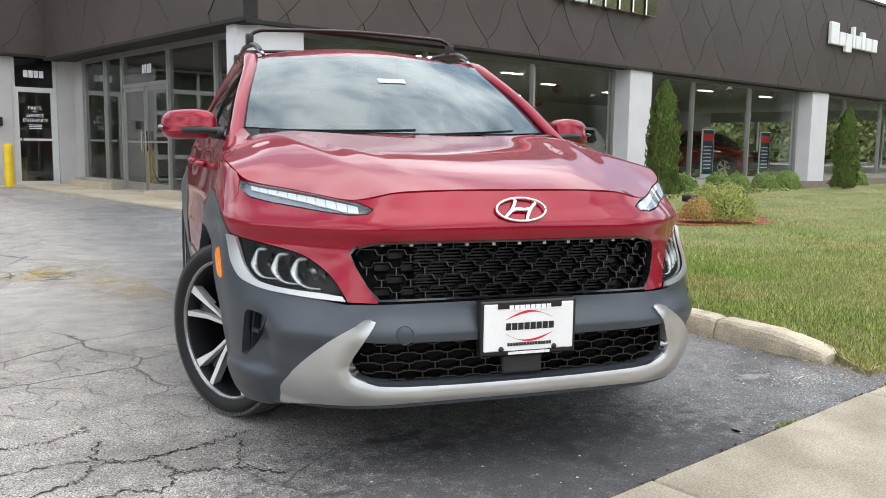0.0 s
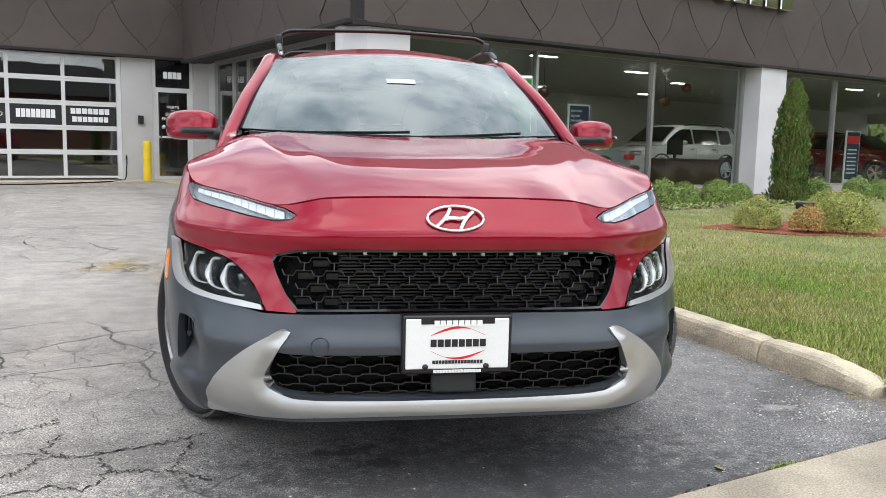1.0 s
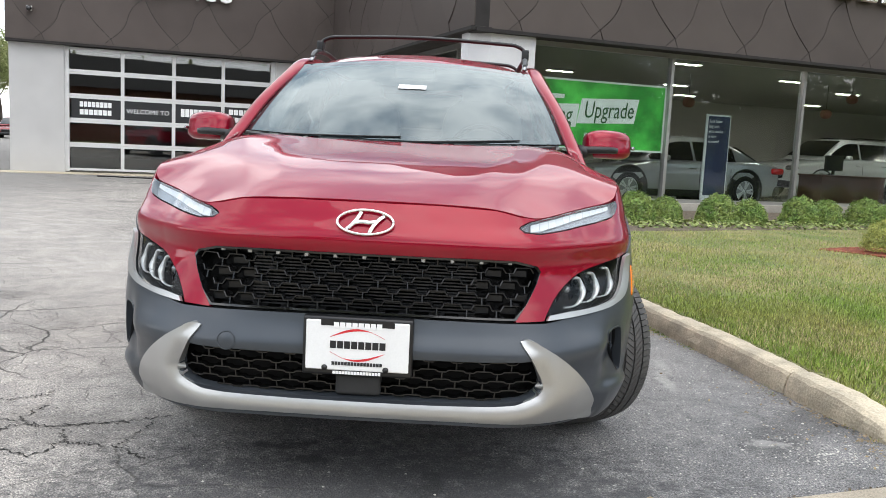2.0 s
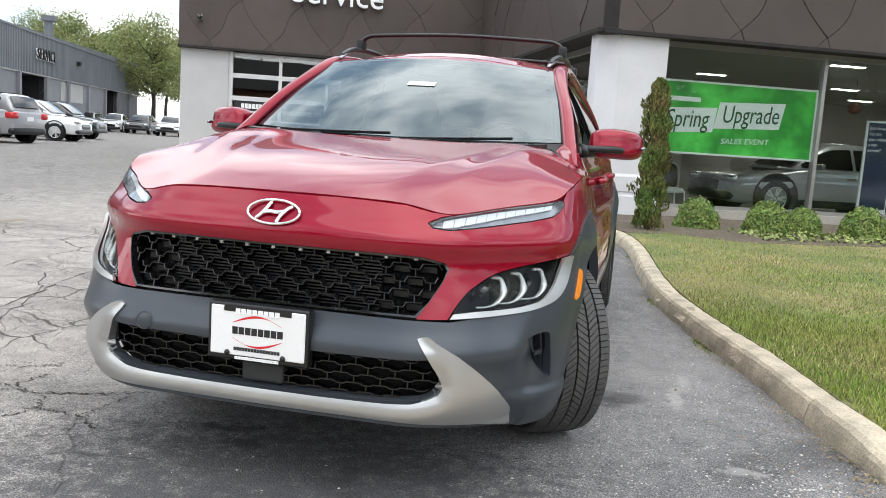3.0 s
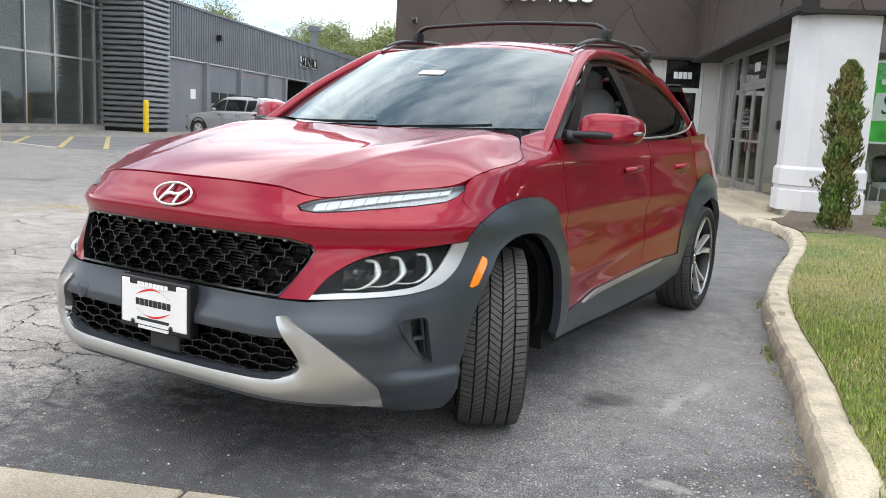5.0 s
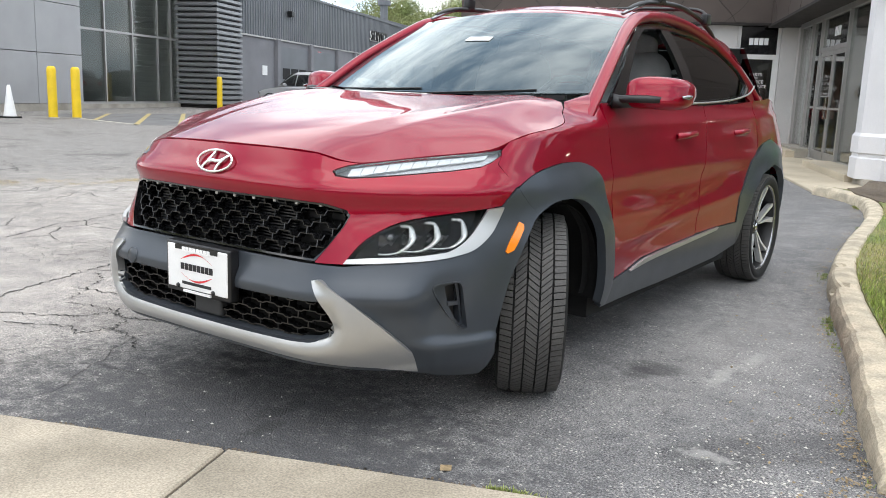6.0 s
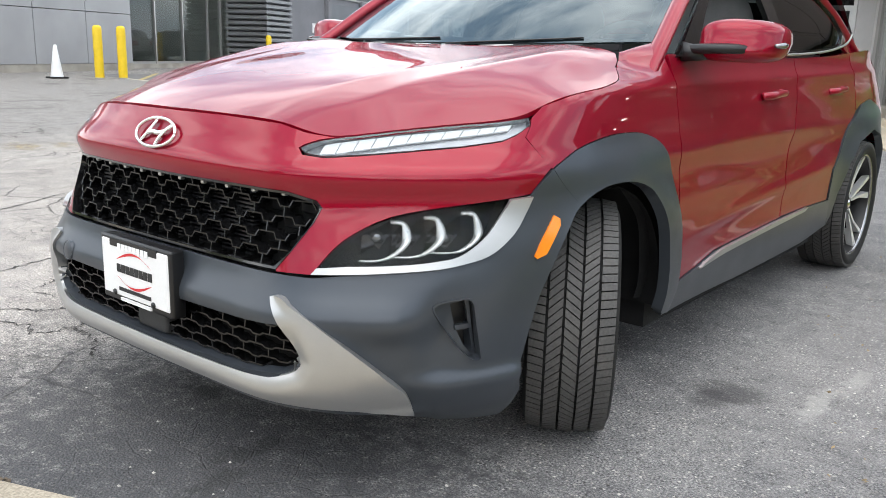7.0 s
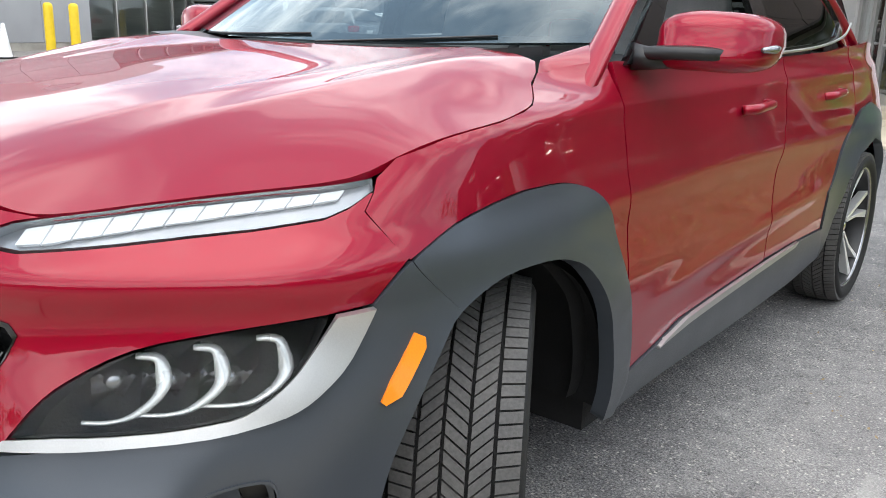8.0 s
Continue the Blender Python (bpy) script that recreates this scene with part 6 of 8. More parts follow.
def weed_spot(rng):
    """Tufts at the foot of the kerb and in the seam of the sidewalk."""
    if rng.random() < .75:
        k = int(rng.integers(30, len(KERB) - 2))
        d = Vector((*KERB[k + 1], 0)) - Vector((*KERB[k - 1], 0))
        p = Vector((*KERB[k], 0)) + Vector((d.y, -d.x, 0)).normalized() * (abs(rng.normal(0, .02)) + .005)
    else:
        p = SIDEWALK @ Vector((rng.uniform(.8, 2.2), abs(rng.normal(0, .012)), 0))
    return (p.x, p.y, .002) if noise.noise(Vector((p.x * 2.4, p.y * 2.4, 31))) + rng.normal(0, .06) > .22 else None


blades(1000, weed_spot, .016, .0028, M_COVER, "weeds", "small yellow green weeds at the foot of the kerb", "weeds")

# crumbs of soil and asphalt in the seam between drive and sidewalk
seam = np.random.default_rng(23)
sp = []
for _ in range(1500):
    p = SIDEWALK @ Vector((seam.uniform(-5, 3.2), abs(seam.normal(0, .012)) + .002, .004))
    if noise.noise(Vector((p.x * 3, p.y * 3, 2))) > -.2:
        sp.append(tuple(p))
sn = np.stack([seam.normal(0, .6, len(sp)), seam.normal(0, .6, len(sp)), np.ones(len(sp))], 1)
sn /= np.linalg.norm(sn, axis=1)[:, None]
tagged(part("soil_crumbs", leaf_mesh("soil_crumbs", np.array(sp), sn, .009, M_SOIL, seam, 1.3)), "dark crumbs of soil along the sidewalk's edge", "soil", kind="stuff")

# ---- showroom ----
FASCIA_Z0, FASCIA_Z1 = 2.87, 5.87


def clip(poly, axis, value, keep_above):
    out = []
    for a, b in zip(poly, poly[1:] + poly[:1]):
        ia, ib = (a[axis] >= value) == keep_above, (b[axis] >= value) == keep_above
        if ia:
            out.append(a)
        if ia != ib:
            f = (value - a[axis]) / (b[axis] - a[axis])
            out.append(tuple(p + (q - p) * f for p, q in zip(a, b)))
    return out


def fascia_pieces(length, z0, z1):
    """Leaf-shaped panels between two crossing families of bent seams, cut to a band."""
    du, dz, out = 1.45, 1.0, []

    def bend(a, b):
        if a[1] > b[1]:
            return [b_ for b_ in bend(b, a)[::-1]]
        k = 1 if b[0] > a[0] else -1
        return [(a[0] + (b[0] - a[0]) * i / 8 + .10 * k * math.sin(math.pi * i / 8) * (1 if k < 0 else math.cos(math.pi * i / 8) * 1.6), a[1] + (b[1] - a[1]) * i / 8) for i in range(9)]

    for j in range(-1, math.ceil((z1 - z0) / dz) + 2):
        for i in range(-2, math.ceil(length / du) + 2):
            c = ((i + (.5 if j % 2 else 0)) * du, z0 + .15 + j * dz)
            r, t, l_, b = (c[0] + du / 2, c[1]), (c[0], c[1] + dz), (c[0] - du / 2, c[1]), (c[0], c[1] - dz)
            poly = bend(b, r)[:-1] + bend(r, t)[:-1] + bend(t, l_)[:-1] + bend(l_, b)[:-1]
            for axis, val, above in ((0, .004, True), (0, length - .004, False), (1, z0, True), (1, z1, False)):
                poly = clip(poly, axis, val, above) if len(poly) > 2 else []
            if len(poly) > 2:
                out.append(poly)
    return out


showroom = thing("showroom_building", "car showroom with a bronze metal fascia, white columns and tall glass", "building", BUILD, kind="structure")


def fascia(start, turn, length, z0):
    """A band of panels on a backing; start is its lower left corner in the showroom's axes."""
    m = pose(*start, 0, 0, 0, turn)
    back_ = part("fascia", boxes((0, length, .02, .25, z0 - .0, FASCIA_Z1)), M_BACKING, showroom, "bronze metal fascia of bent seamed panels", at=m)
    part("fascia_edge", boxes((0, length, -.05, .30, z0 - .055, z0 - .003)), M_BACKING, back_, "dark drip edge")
    part("coping", boxes((0, length, -.05, .30, FASCIA_Z1, FASCIA_Z1 + .08)), M_FASCIA, back_, "metal coping")
    for poly in fascia_pieces(length, z0, FASCIA_Z1):
        cx, cz = sum(p[0] for p in poly) / len(poly), sum(p[1] for p in poly) / len(poly)
        tx, tz = random.uniform(-.009, .009), random.uniform(-.009, .009)
        shrink = [(cx + (x - cx) * .988, cz + (z - cz) * .988) for x, z in poly]
        vv = [(x, .006 + tx * (x - cx) + tz * (z - cz), z) for x, z in shrink] + [(x, .03, z) for x, z in shrink]
        k = len(poly)
        part("fascia_panel", (vv, [tuple(range(k))] + [((i + 1) % k, i, i + k, (i + 1) % k + k) for i in range(k)]), M_FASCIA, back_)


fascia((-1.09, -.08), 0, 33.97, FASCIA_Z0)
fascia((-1.12, 9.0), -90, 9.08, FASCIA_Z0 + .02)
fascia((-8.5, 9.05), 0, 7.45, 2.95)
part("roof_deck", boxes((-1.0, 33, .1, 26, 5.5, 5.6), (-8.4, -1.0, 9.3, 26, 5.5, 5.6)), M_BACKING, showroom, "flat roof")
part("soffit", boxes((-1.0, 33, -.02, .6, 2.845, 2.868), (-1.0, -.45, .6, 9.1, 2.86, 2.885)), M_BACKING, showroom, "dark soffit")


def column(u0, u1, v0, v1, chamfer=0.0, label="white stucco column"):
    out = [(u0 + chamfer, v0), (u1, v0), (u1, v1), (u0, v1)] + ([(u0, v0 + chamfer)] if chamfer else [])
    rings, v, q = [(-.012, .12), (0, .121), (0, .40), (-.02, .42), (-.02, .46), (0, .48), (0, .70), (-.012, .72), (-.03, .745), (-.03, 2.845)], [], []
    if not chamfer:
        rings = [(0, .12), (0, 1.5), (0, 2.845)]
    cu, cv = sum(p[0] for p in out) / len(out), sum(p[1] for p in out) / len(out)
    for o, z in rings:
        for a, b in out:
            v.append((a + (o if a > cu else -o), b + (o if b > cv else -o), z))
    k = len(out)
    for r in range(len(rings) - 1):
        for i in range(k):
            q.append((r * k + i, r * k + (i + 1) % k, (r + 1) * k + (i + 1) % k, (r + 1) * k + i))
    q.append(tuple(range(len(v) - k, len(v))))
    c = part("column", (v, q), M_WHITE, showroom, label)
    part("plinth", boxes((u0 + .08, u1 - .05, v0 + .06, v1, -.05, .13)), M_CONCRETE, c, "concrete footing")


column(-1.07, .02, -.02, .62, .26, "white stucco column with a stepped base")
column(8.62, 9.48, -.06, .55)
column(17.9, 19.0, -.06, .55)
column(27.5, 28.6, -.06, .55)
GLASS_V = .42
spans = [(.02, [2.86, 5.84], 8.62), (9.48, [12.0, 14.95], 17.9), (19.0, [21.3, 24.4], 27.5)]
for u0, mids, u1 in spans:
    cuts_ = [u0, *mids, u1]
    part("sill", boxes((u0, u1, GLASS_V - .16, GLASS_V + .12, .02, .24)), M_CONCRETE, showroom, "low concrete sill wall")
    part("sill_rail", boxes((u0, u1, GLASS_V - .05, GLASS_V + .05, .24, .30)), M_ALU, showroom, "aluminium sill rail")
    part("head_rail", boxes((u0, u1, GLASS_V - .05, GLASS_V + .05, 2.76, 2.845)), M_ALU, showroom, "aluminium head rail")
    for a in cuts_:
        part("mullion", boxes((a - .03, a + .03, GLASS_V - .07, GLASS_V + .05, .30, 2.76)), M_ALU, showroom, "aluminium mullion")
    for a, b in zip(cuts_, cuts_[1:]):
        pane = part("window_pane", boxes((a + .03, b - .03, GLASS_V - .006, GLASS_V + .006, .30, 2.76)), M_SHOP, showroom, "tall showroom pane")
        pane.visible_shadow = False

# side wall with the double entrance doors
SIDE_U = -.52
cuts_ = [.62, 1.9, 3.8, 6.0, 6.95, 8.25]
part("head_rail", boxes((SIDE_U - .05, SIDE_U + .05, .62, 8.3, 2.76, 2.86)), M_ALU, showroom, "aluminium head rail")
for a in cuts_:
    part("mullion", boxes((SIDE_U - .06, SIDE_U + .06, a - .035, a + .035, .05, 2.76)), M_ALU, showroom, "aluminium mullion")
for a, b in zip(cuts_, cuts_[1:]):
    if a == 3.8:
        continue
    base = .24 if a > 5 else .15
    part("sill", boxes((SIDE_U - .30, SIDE_U + .10, a, b, .0, base - .02)), M_CONCRETE, showroom, "low tan concrete sill")
    part("window_pane", boxes((SIDE_U - .006, SIDE_U + .006, a + .035, b - .035, base, 2.76)), M_SHOPDARK, showroom, "tall side pane").visible_shadow = False
part("transom_bar", boxes((SIDE_U - .05, SIDE_U + .05, 3.8, 6.0, 2.12, 2.20)), M_ALU, showroom, "aluminium transom bar")
part("window_pane", boxes((SIDE_U - .006, SIDE_U + .006, 3.84, 5.96, 2.20, 2.76)), M_SHOPDARK, showroom, "pane over the doors")
for k, (a, b) in enumerate(((3.84, 4.89), (4.91, 5.96))):
    leaf = part("entrance_door", boxes((SIDE_U - .025, SIDE_U + .025, a, a + .06, .06, 2.12), (SIDE_U - .025, SIDE_U + .025, b - .06, b, .06, 2.12), (SIDE_U - .025, SIDE_U + .025, a, b, .06, .22), (SIDE_U - .025, SIDE_U + .025, a, b, 2.04, 2.12), (SIDE_U - .02, SIDE_U + .02, a, b, 1.02, 1.06)), M_ALU, showroom, "glazed aluminium entrance door")
    part("door_glass", boxes((SIDE_U - .005, SIDE_U + .005, a + .06, b - .06, .22, 2.04)), M_SHOPDARK, leaf).visible_shadow = False
    hy = b - .10 if k == 0 else a + .10
    part("pull_handle", boxes((SIDE_U - .08, SIDE_U - .05, hy - .02, hy + .02, .85, 1.25)), M_CHROME, leaf, "upright pull handle")
part("threshold", boxes((SIDE_U - .10, SIDE_U + .10, 3.8, 6.0, .0, .06)), M_CONCRETE, showroom, "door threshold")
part("step", round_box(-1.1, SIDE_U - .1, .65, 3.75, .0, .14, .015, 2), M_WALK, showroom, "low tan concrete step")
part("step", round_box(-1.0, SIDE_U - .1, 6.1, 8.1, .0, .17, .015, 2), M_WALK, showroom, "low tan concrete step")
# house number on the pane, illegible and replaced by bars
for k in range(4):
    part("number_bar", boxes((SIDE_U - .012, SIDE_U - .008, 4.60 + k * .12, 4.685 + k * .12, 2.38, 2.55)), M_PRINT_WHITE, showroom, "white number bar")

# service wall with the glazed sectional door and the parts entrance
GV = 9.25
part("wall", boxes((-8.45, -7.32, GV - .05, GV + .25, 0, 2.95), (-2.52, -1.80, GV - .05, GV + .25, 0, 2.95), (-.82, -.3, GV - .08, GV + .25, 0, 2.95), (-8.45, -8.25, GV + .25, GV + 12, 0, 5.5), (-7.32, -2.52, GV + .0, GV + .25, 2.90, 2.95), (-1.8, -.82, GV, GV + .25, 2.925, 2.95)), M_WHITEWALL, showroom, "white painted service wall")
part("wall", boxes((-.46, -.30, 8.29, 9.2, 0, 2.86)), M_WHITEWALL, showroom, "white painted return wall")
garage = part("sectional_door", boxes((-7.32, -7.22, GV + .02, GV + .10, .03, 2.90), (-2.62, -2.52, GV + .02, GV + .10, .03, 2.90)), M_ALUWHITE, showroom, "white glazed sectional garage door")
cols, rows_ = [-7.22, -6.07, -4.92, -3.77, -2.62], [.06, .66, 1.22, 1.78, 2.33, 2.88]
for a, b in zip(rows_, rows_[1:]):
    part("door_section", boxes((-7.22, -2.62, GV + .03, GV + .09, a, a + .055), (-7.22, -2.62, GV + .03, GV + .09, b - .055, b - .004), *[(c - .04, c + .04, GV + .03, GV + .09, a + .055, b - .055) for c in cols[1:-1]]), M_ALUWHITE, garage)
    for c, d in zip(cols, cols[1:]):
        part("pane", boxes((c + .02, d - .02, GV + .055, GV + .065, a + .05, b - .05)), M_SHOPDARK, garage).visible_shadow = False
for c, d in zip(cols, cols[1:]):
    part("sign_strip", boxes((c + .045, d - .045, GV + .048, GV + .052, 1.27, 1.73)), M_PRINT_BLACK, garage, "black sign strip")
wm = lettering("WELCOME TO", .148, .002)
wm.materials.append(M_PRINT_WHITE)
part("lettering", wm, parent=garage, label="white words on the door", at=pose(-5.50, GV + .044, 1.44, 90))
for c, wd, ht, z, count in ((-4.345, .82, .19, 1.43, 8), (-3.195, .86, .13, 1.54, 7), (-3.195, .80, .12, 1.36, 7), (-6.65, .7, .12, 1.54, 8), (-6.65, .7, .12, 1.36, 7)):
    bar_row(c - wd / 2, c + wd / 2, z, z + ht, count, 0, GV + .040, GV + .046, M_PRINT_WHITE, "white name bar", garage)
door = part("parts_door", boxes((-1.79, -1.72, GV, GV + .10, .02, 2.925), (-.90, -.83, GV, GV + .10, .02, 2.925), (-1.72, -.90, GV, GV + .10, 2.13, 2.24), (-1.72, -.90, GV, GV + .10, .02, .10), (-1.72, -1.66, GV + .01, GV + .08, .10, 2.13), (-.96, -.90, GV + .01, GV + .08, .10, 2.13), (-1.72, -.90, GV + .01, GV + .08, 1.03, 1.08)), M_ALUWHITE, showroom, "white framed glass door of the parts entrance")
part("door_glass", boxes((-1.66, -.96, GV + .04, GV + .05, .10, 2.13)), M_SHOPDARK, door).visible_shadow = False
part("transom_glass", boxes((-1.72, -.90, GV + .03, GV + .05, 2.24, 2.925)), M_GLOSSBLACK, door, "black transom panel")
bar_row(-1.53, -1.08, 2.46, 2.62, 4, 0, GV + .02, GV + .026, M_PRINT_WHITE, "white number bar", door)
for text, size, z in (("PARTS", .105, 1.74), ("AND", .05, 1.68), ("SERVICE", .105, 1.57), ("ENTRANCE", .105, 1.46)):
    wm = lettering(text, size, .002)
    wm.materials.append(M_PRINT_WHITE)
    part("lettering", wm, parent=door, label="white words on the glass", at=pose(-1.31, GV + .034, z, 90))
for z in (1.38, 1.34, 1.30):
    part("small_print", boxes((-1.45, -1.17, GV + .032, GV + .036, z, z + .018)), M_PRINT_WHITE, door, "white small print bar")
part("pull_handle", boxes((-1.63, -1.60, GV - .03, GV + .0, .95, 1.2)), M_CHROME, door)
wm = lettering("Service", .78, .05)
wm.materials.append(M_PRINT_WHITE)
sign = tagged(part("wall_sign", wm, at=BUILD @ pose(-4.75, 8.93, 4.16, 90)), "white channel letters on the bronze fascia", "sign")
sign = thing("wall_sign", "white name sign of upright bars on the bronze fascia", "sign", BUILD)
for k, (x, high, w_) in enumerate(((0, 1.0, .62), (.72, .62, .44), (1.26, .62, .46), (1.82, 1.0, .16), (2.08, .62, .44), (2.62, .85, .26), (2.98, .62, .48), (3.56, .62, .44))):
    part("letter_bar", round_box(18.55 + x * .88, 18.55 + (x + w_) * .88, -.22, -.10, 4.28 - (.16 if k == 2 else 0), 4.28 + .66 * high, .02, 1), M_PRINT_WHITE, sign)
sign = thing("wall_sign", "chrome edged name bars on the bronze fascia", "sign", BUILD)
for k in range(7):
    part("letter_block", round_box(5.9 + k * .50, 6.3 + k * .50, -.22, -.10, 4.02, 4.62, .02, 1), M_CHROME, sign)
cam_ob = thing("security_camera", "small white dome camera on the fascia", "camera", BUILD @ pose(-8.0, 8.97, 3.62))
part("mount", boxes((-.05, .05, -.04, .06, -.05, .05)), M_PLATE, cam_ob)
part("dome", blob((0, -.09, -.01), (.06, .06, .06), 1.0, 14, 8), M_GLOSSBLACK, cam_ob, smooth=True)

# interior of the showroom
tagged(part("floor", boxes((-.5, 33, .5, 16, -.02, .06)), M_FLOOR, at=BUILD), "polished grey tile floor of the showroom", "floor", kind="structure")
tagged(part("ceiling", boxes((-.5, 33, .55, 16, 2.95, 3.0)), M_CEIL, at=BUILD), "suspended ceiling of the showroom", "ceiling", kind="structure")
tagged(part("wall_back", boxes((-.3, 33, 12, 12.2, 0, 3.0), (-.35, -.2, 9.5, 12, 0, 3), (6.0, 6.15, 9, 12, 0, 3), (32.9, 33.1, .5, 12, 0, .35), (32.9, 33.1, .5, 12, 2.45, 3.0), (32.9, 33.1, 3.4, 3.55, .35, 2.45), (32.9, 33.1, 6.4, 6.55, .35, 2.45), (32.9, 33.1, 9.4, 9.55, .35, 2.45)), M_INWALL, at=BUILD), "grey painted back wall of the showroom", "wall", kind="structure")
tagged(part("wall_service", boxes((-8.2, -.4, 20, 20.2, 0, 5.5), (-.45, -.30, 9.3, 20, 0, 5.5)), M_INWALL, at=BUILD), "grey painted wall of the service bay", "wall", kind="structure")
tagged(part("floor", boxes((-8.25, -.4, 9.5, 20, -.02, .02)), M_CONCRETE, at=BUILD), "concrete floor of the service bay", "floor", kind="structure")
lamp = thing("ceiling_light", "long lit ceiling light panel", "ceiling light", group="ceiling lights")
part("light_frame", boxes((-.35, .35, -.10, .10, -.02, .04)), M_ALU, lamp)
part("diffuser", boxes((-.32, .32, -.07, .07, -.026, -.02)), M_LIGHTPANEL, lamp)
for i, (u, v) in enumerate(((4.5, 2.2), (8.5, 3.5), (12.5, 2.4), (17, 3), (3.5, 5.6), (7.5, 6.6), (12, 5.2), (16, 6), (21, 3), (5, 9.5), (10, 9.5), (15, 9.5))):
    m = BUILD @ pose(u, v, 2.93)
    if i:
        copy_thing(lamp, m)
    else:
        lamp.matrix_basis = m

# paper lanterns under the ceiling
M_LANTERN = mat("rusty_paper_lantern", (0.22, 0.085, 0.06), 0.8, 0.0, 0.2, 12, 60, 0.1)
for u, v, z in ((10.9, 4.0, 2.68), (6.0, 4.0, 2.30), (10.1, 4.0, 2.27)):
    lantern = thing("paper_lantern", "round rusty paper lantern hanging from the ceiling", "lantern", BUILD @ pose(u, v, z), group="lanterns in the showroom")
    rings = [(.02 + .115 * math.cos(b) + (.006 if i % 2 else 0), .115 * math.sin(b)) for i, b in enumerate(np.linspace(-1.45, 1.45, 15))]
    part("globe", lathe(rings, 20), M_LANTERN, lantern, smooth=True)
    part("cord", tube([(0, 0, .11), (0, 0, 2.95 - z)], .006, 6), M_BLACK, lantern, "black cord")

# banner and posters behind the glass
BU0, BU1, BZ0, BZ1 = .10, 2.80, 1.14, 2.24
banner = tagged(part("window_banner", boxes((BU0, BU1, GLASS_V + .03, GLASS_V + .034, BZ0, BZ1)), M_BANNER, at=BUILD), "green sale banner with white bars behind the showroom glass", "banner")
part("border", boxes((BU0, BU1, GLASS_V + .02, GLASS_V + .028, BZ0 - .03, BZ0), (BU0, BU1, GLASS_V + .02, GLASS_V + .028, BZ1, BZ1 + .03), (BU1, BU1 + .03, GLASS_V + .02, GLASS_V + .028, BZ0 - .03, BZ1 + .03)), M_PRINT_WHITE, banner, "white edge")
slant = lambda x0, x1, z0, z1, k: ([(x0, GLASS_V + .022, z0), (x1, GLASS_V + .022, z0 + .05), (x1 + k, GLASS_V + .022, z1 + .05), (x0 + k, GLASS_V + .022, z1)], [(0, 1, 2, 3)])
part("title_bar", slant(.12, 1.05, 1.43, 1.82, .05), M_PRINT_WHITE, banner, "white slanted bar")
part("title_bar", slant(1.06, 2.20, 1.54, 1.96, .08), M_PRINT_WHITE, banner, "white slanted bar")
part("name_bar", boxes((.22, .80, GLASS_V + .018, GLASS_V + .024, 1.94, 2.01)), M_PRINT_WHITE, banner, "white name bar")
M_DARKGREEN = mat("dark_green_print", (0.02, 0.10, 0.03), 0.6)
for text, size, u, z, m_ in (("Spring", .40, .60, 1.54, M_DARKGREEN), ("Upgrade", .40, 1.68, 1.66, M_DARKGREEN), ("SALES EVENT", .125, 1.62, 1.32, M_PRINT_WHITE)):
    wm = lettering(text, size, .002, shear=.2)
    for p in wm.vertices:
        p.co.x *= .72 if size > .2 else 1.15
    wm.materials.append(m_)
    part("lettering", wm, parent=banner, label="words on the banner", at=pose(u, GLASS_V + .014, z, 90, -2))


def poster_stand(u, v, z1, w, words, m_):
    ob = thing("poster_stand", "tall printed poster on a white stand inside the glass", "poster stand", BUILD @ pose(u, v, .06), group="posters in the showroom")
    part("board", boxes((-w / 2, w / 2, 0, .03, .12, z1)), M_PLATE, ob)
    part("print", boxes((-w / 2 + .04, w / 2 - .02, -.004, -.001, .30, z1 - .03)), m_, ob, "printed sheet")
    part("foot", boxes((-w / 2, w / 2, -.15, .18, 0, .03)), M_ALU, ob)
    for i, t in enumerate(words):
        wm = lettering(t, .085, .001, align="LEFT")
        wm.materials.append(M_PRINT_WHITE)
        part("lettering", wm, parent=ob, label="white words", at=pose(-w / 2 + .06, -.008, z1 - .15 - i * .095, 90))
    return ob


poster_stand(4.42, .95, 1.82, .56, ("Just how", "big can", "you make", "a nav", "screen?"), M_POSTER)
for u in (13.9, 17.2):
    ob = poster_stand(u, 1.0, 1.55, .62, (), M_POSTER)
    part("red_head", boxes((-.28, .28, -.008, -.005, 1.22, 1.42)), M_PRINT_RED, ob, "red header")
    for k in range(7):
        part("text_bar", boxes((-.22, .18, -.008, -.005, .45 + k * .1, .48 + k * .1)), M_PRINT_WHITE, ob, "white text bar")

# desk and seat
desk = thing("reception_desk", "dark wooden sales desk with a screen on it", "desk", BUILD @ pose(10.0, 3.2, .06))
part("top", round_box(-1.0, 1.0, -.4, .4, .70, .74, .01, 1), M_WOOD, desk)
part("front_panel", boxes((-.98, .98, -.36, -.33, 0, .70)), M_WOOD, desk)
for x in (-.95, .91):
    part("side_panel", boxes((x, x + .04, -.36, .38, 0, .70)), M_WOOD, desk)
screen_ob = thing("monitor", "black desk monitor seen from behind", "monitor", BUILD @ pose(9.7, 3.2, .80))
part("screen", round_box(-.28, .28, -.02, .02, .10, .46, .008, 1), M_BLACK, screen_ob)
part("stand", boxes((-.03, .03, -.02, .02, .01, .12), (-.12, .12, -.08, .08, 0, .012)), M_BLACK, screen_ob)
stroller = thing("display_chair", "white framed chair with a dark backrest inside the glass", "chair", BUILD @ pose(.85, 1.4, .06))
part("seat", moved(blob((0, 0, 0), (.22, .20, .05), .5), pose(0, 0, .42)), M_PLATE, stroller, smooth=True)
part("backrest", moved(blob((0, 0, 0), (.22, .04, .22), .5), pose(0, .20, .66, -10)), M_BLACK, stroller, smooth=True)
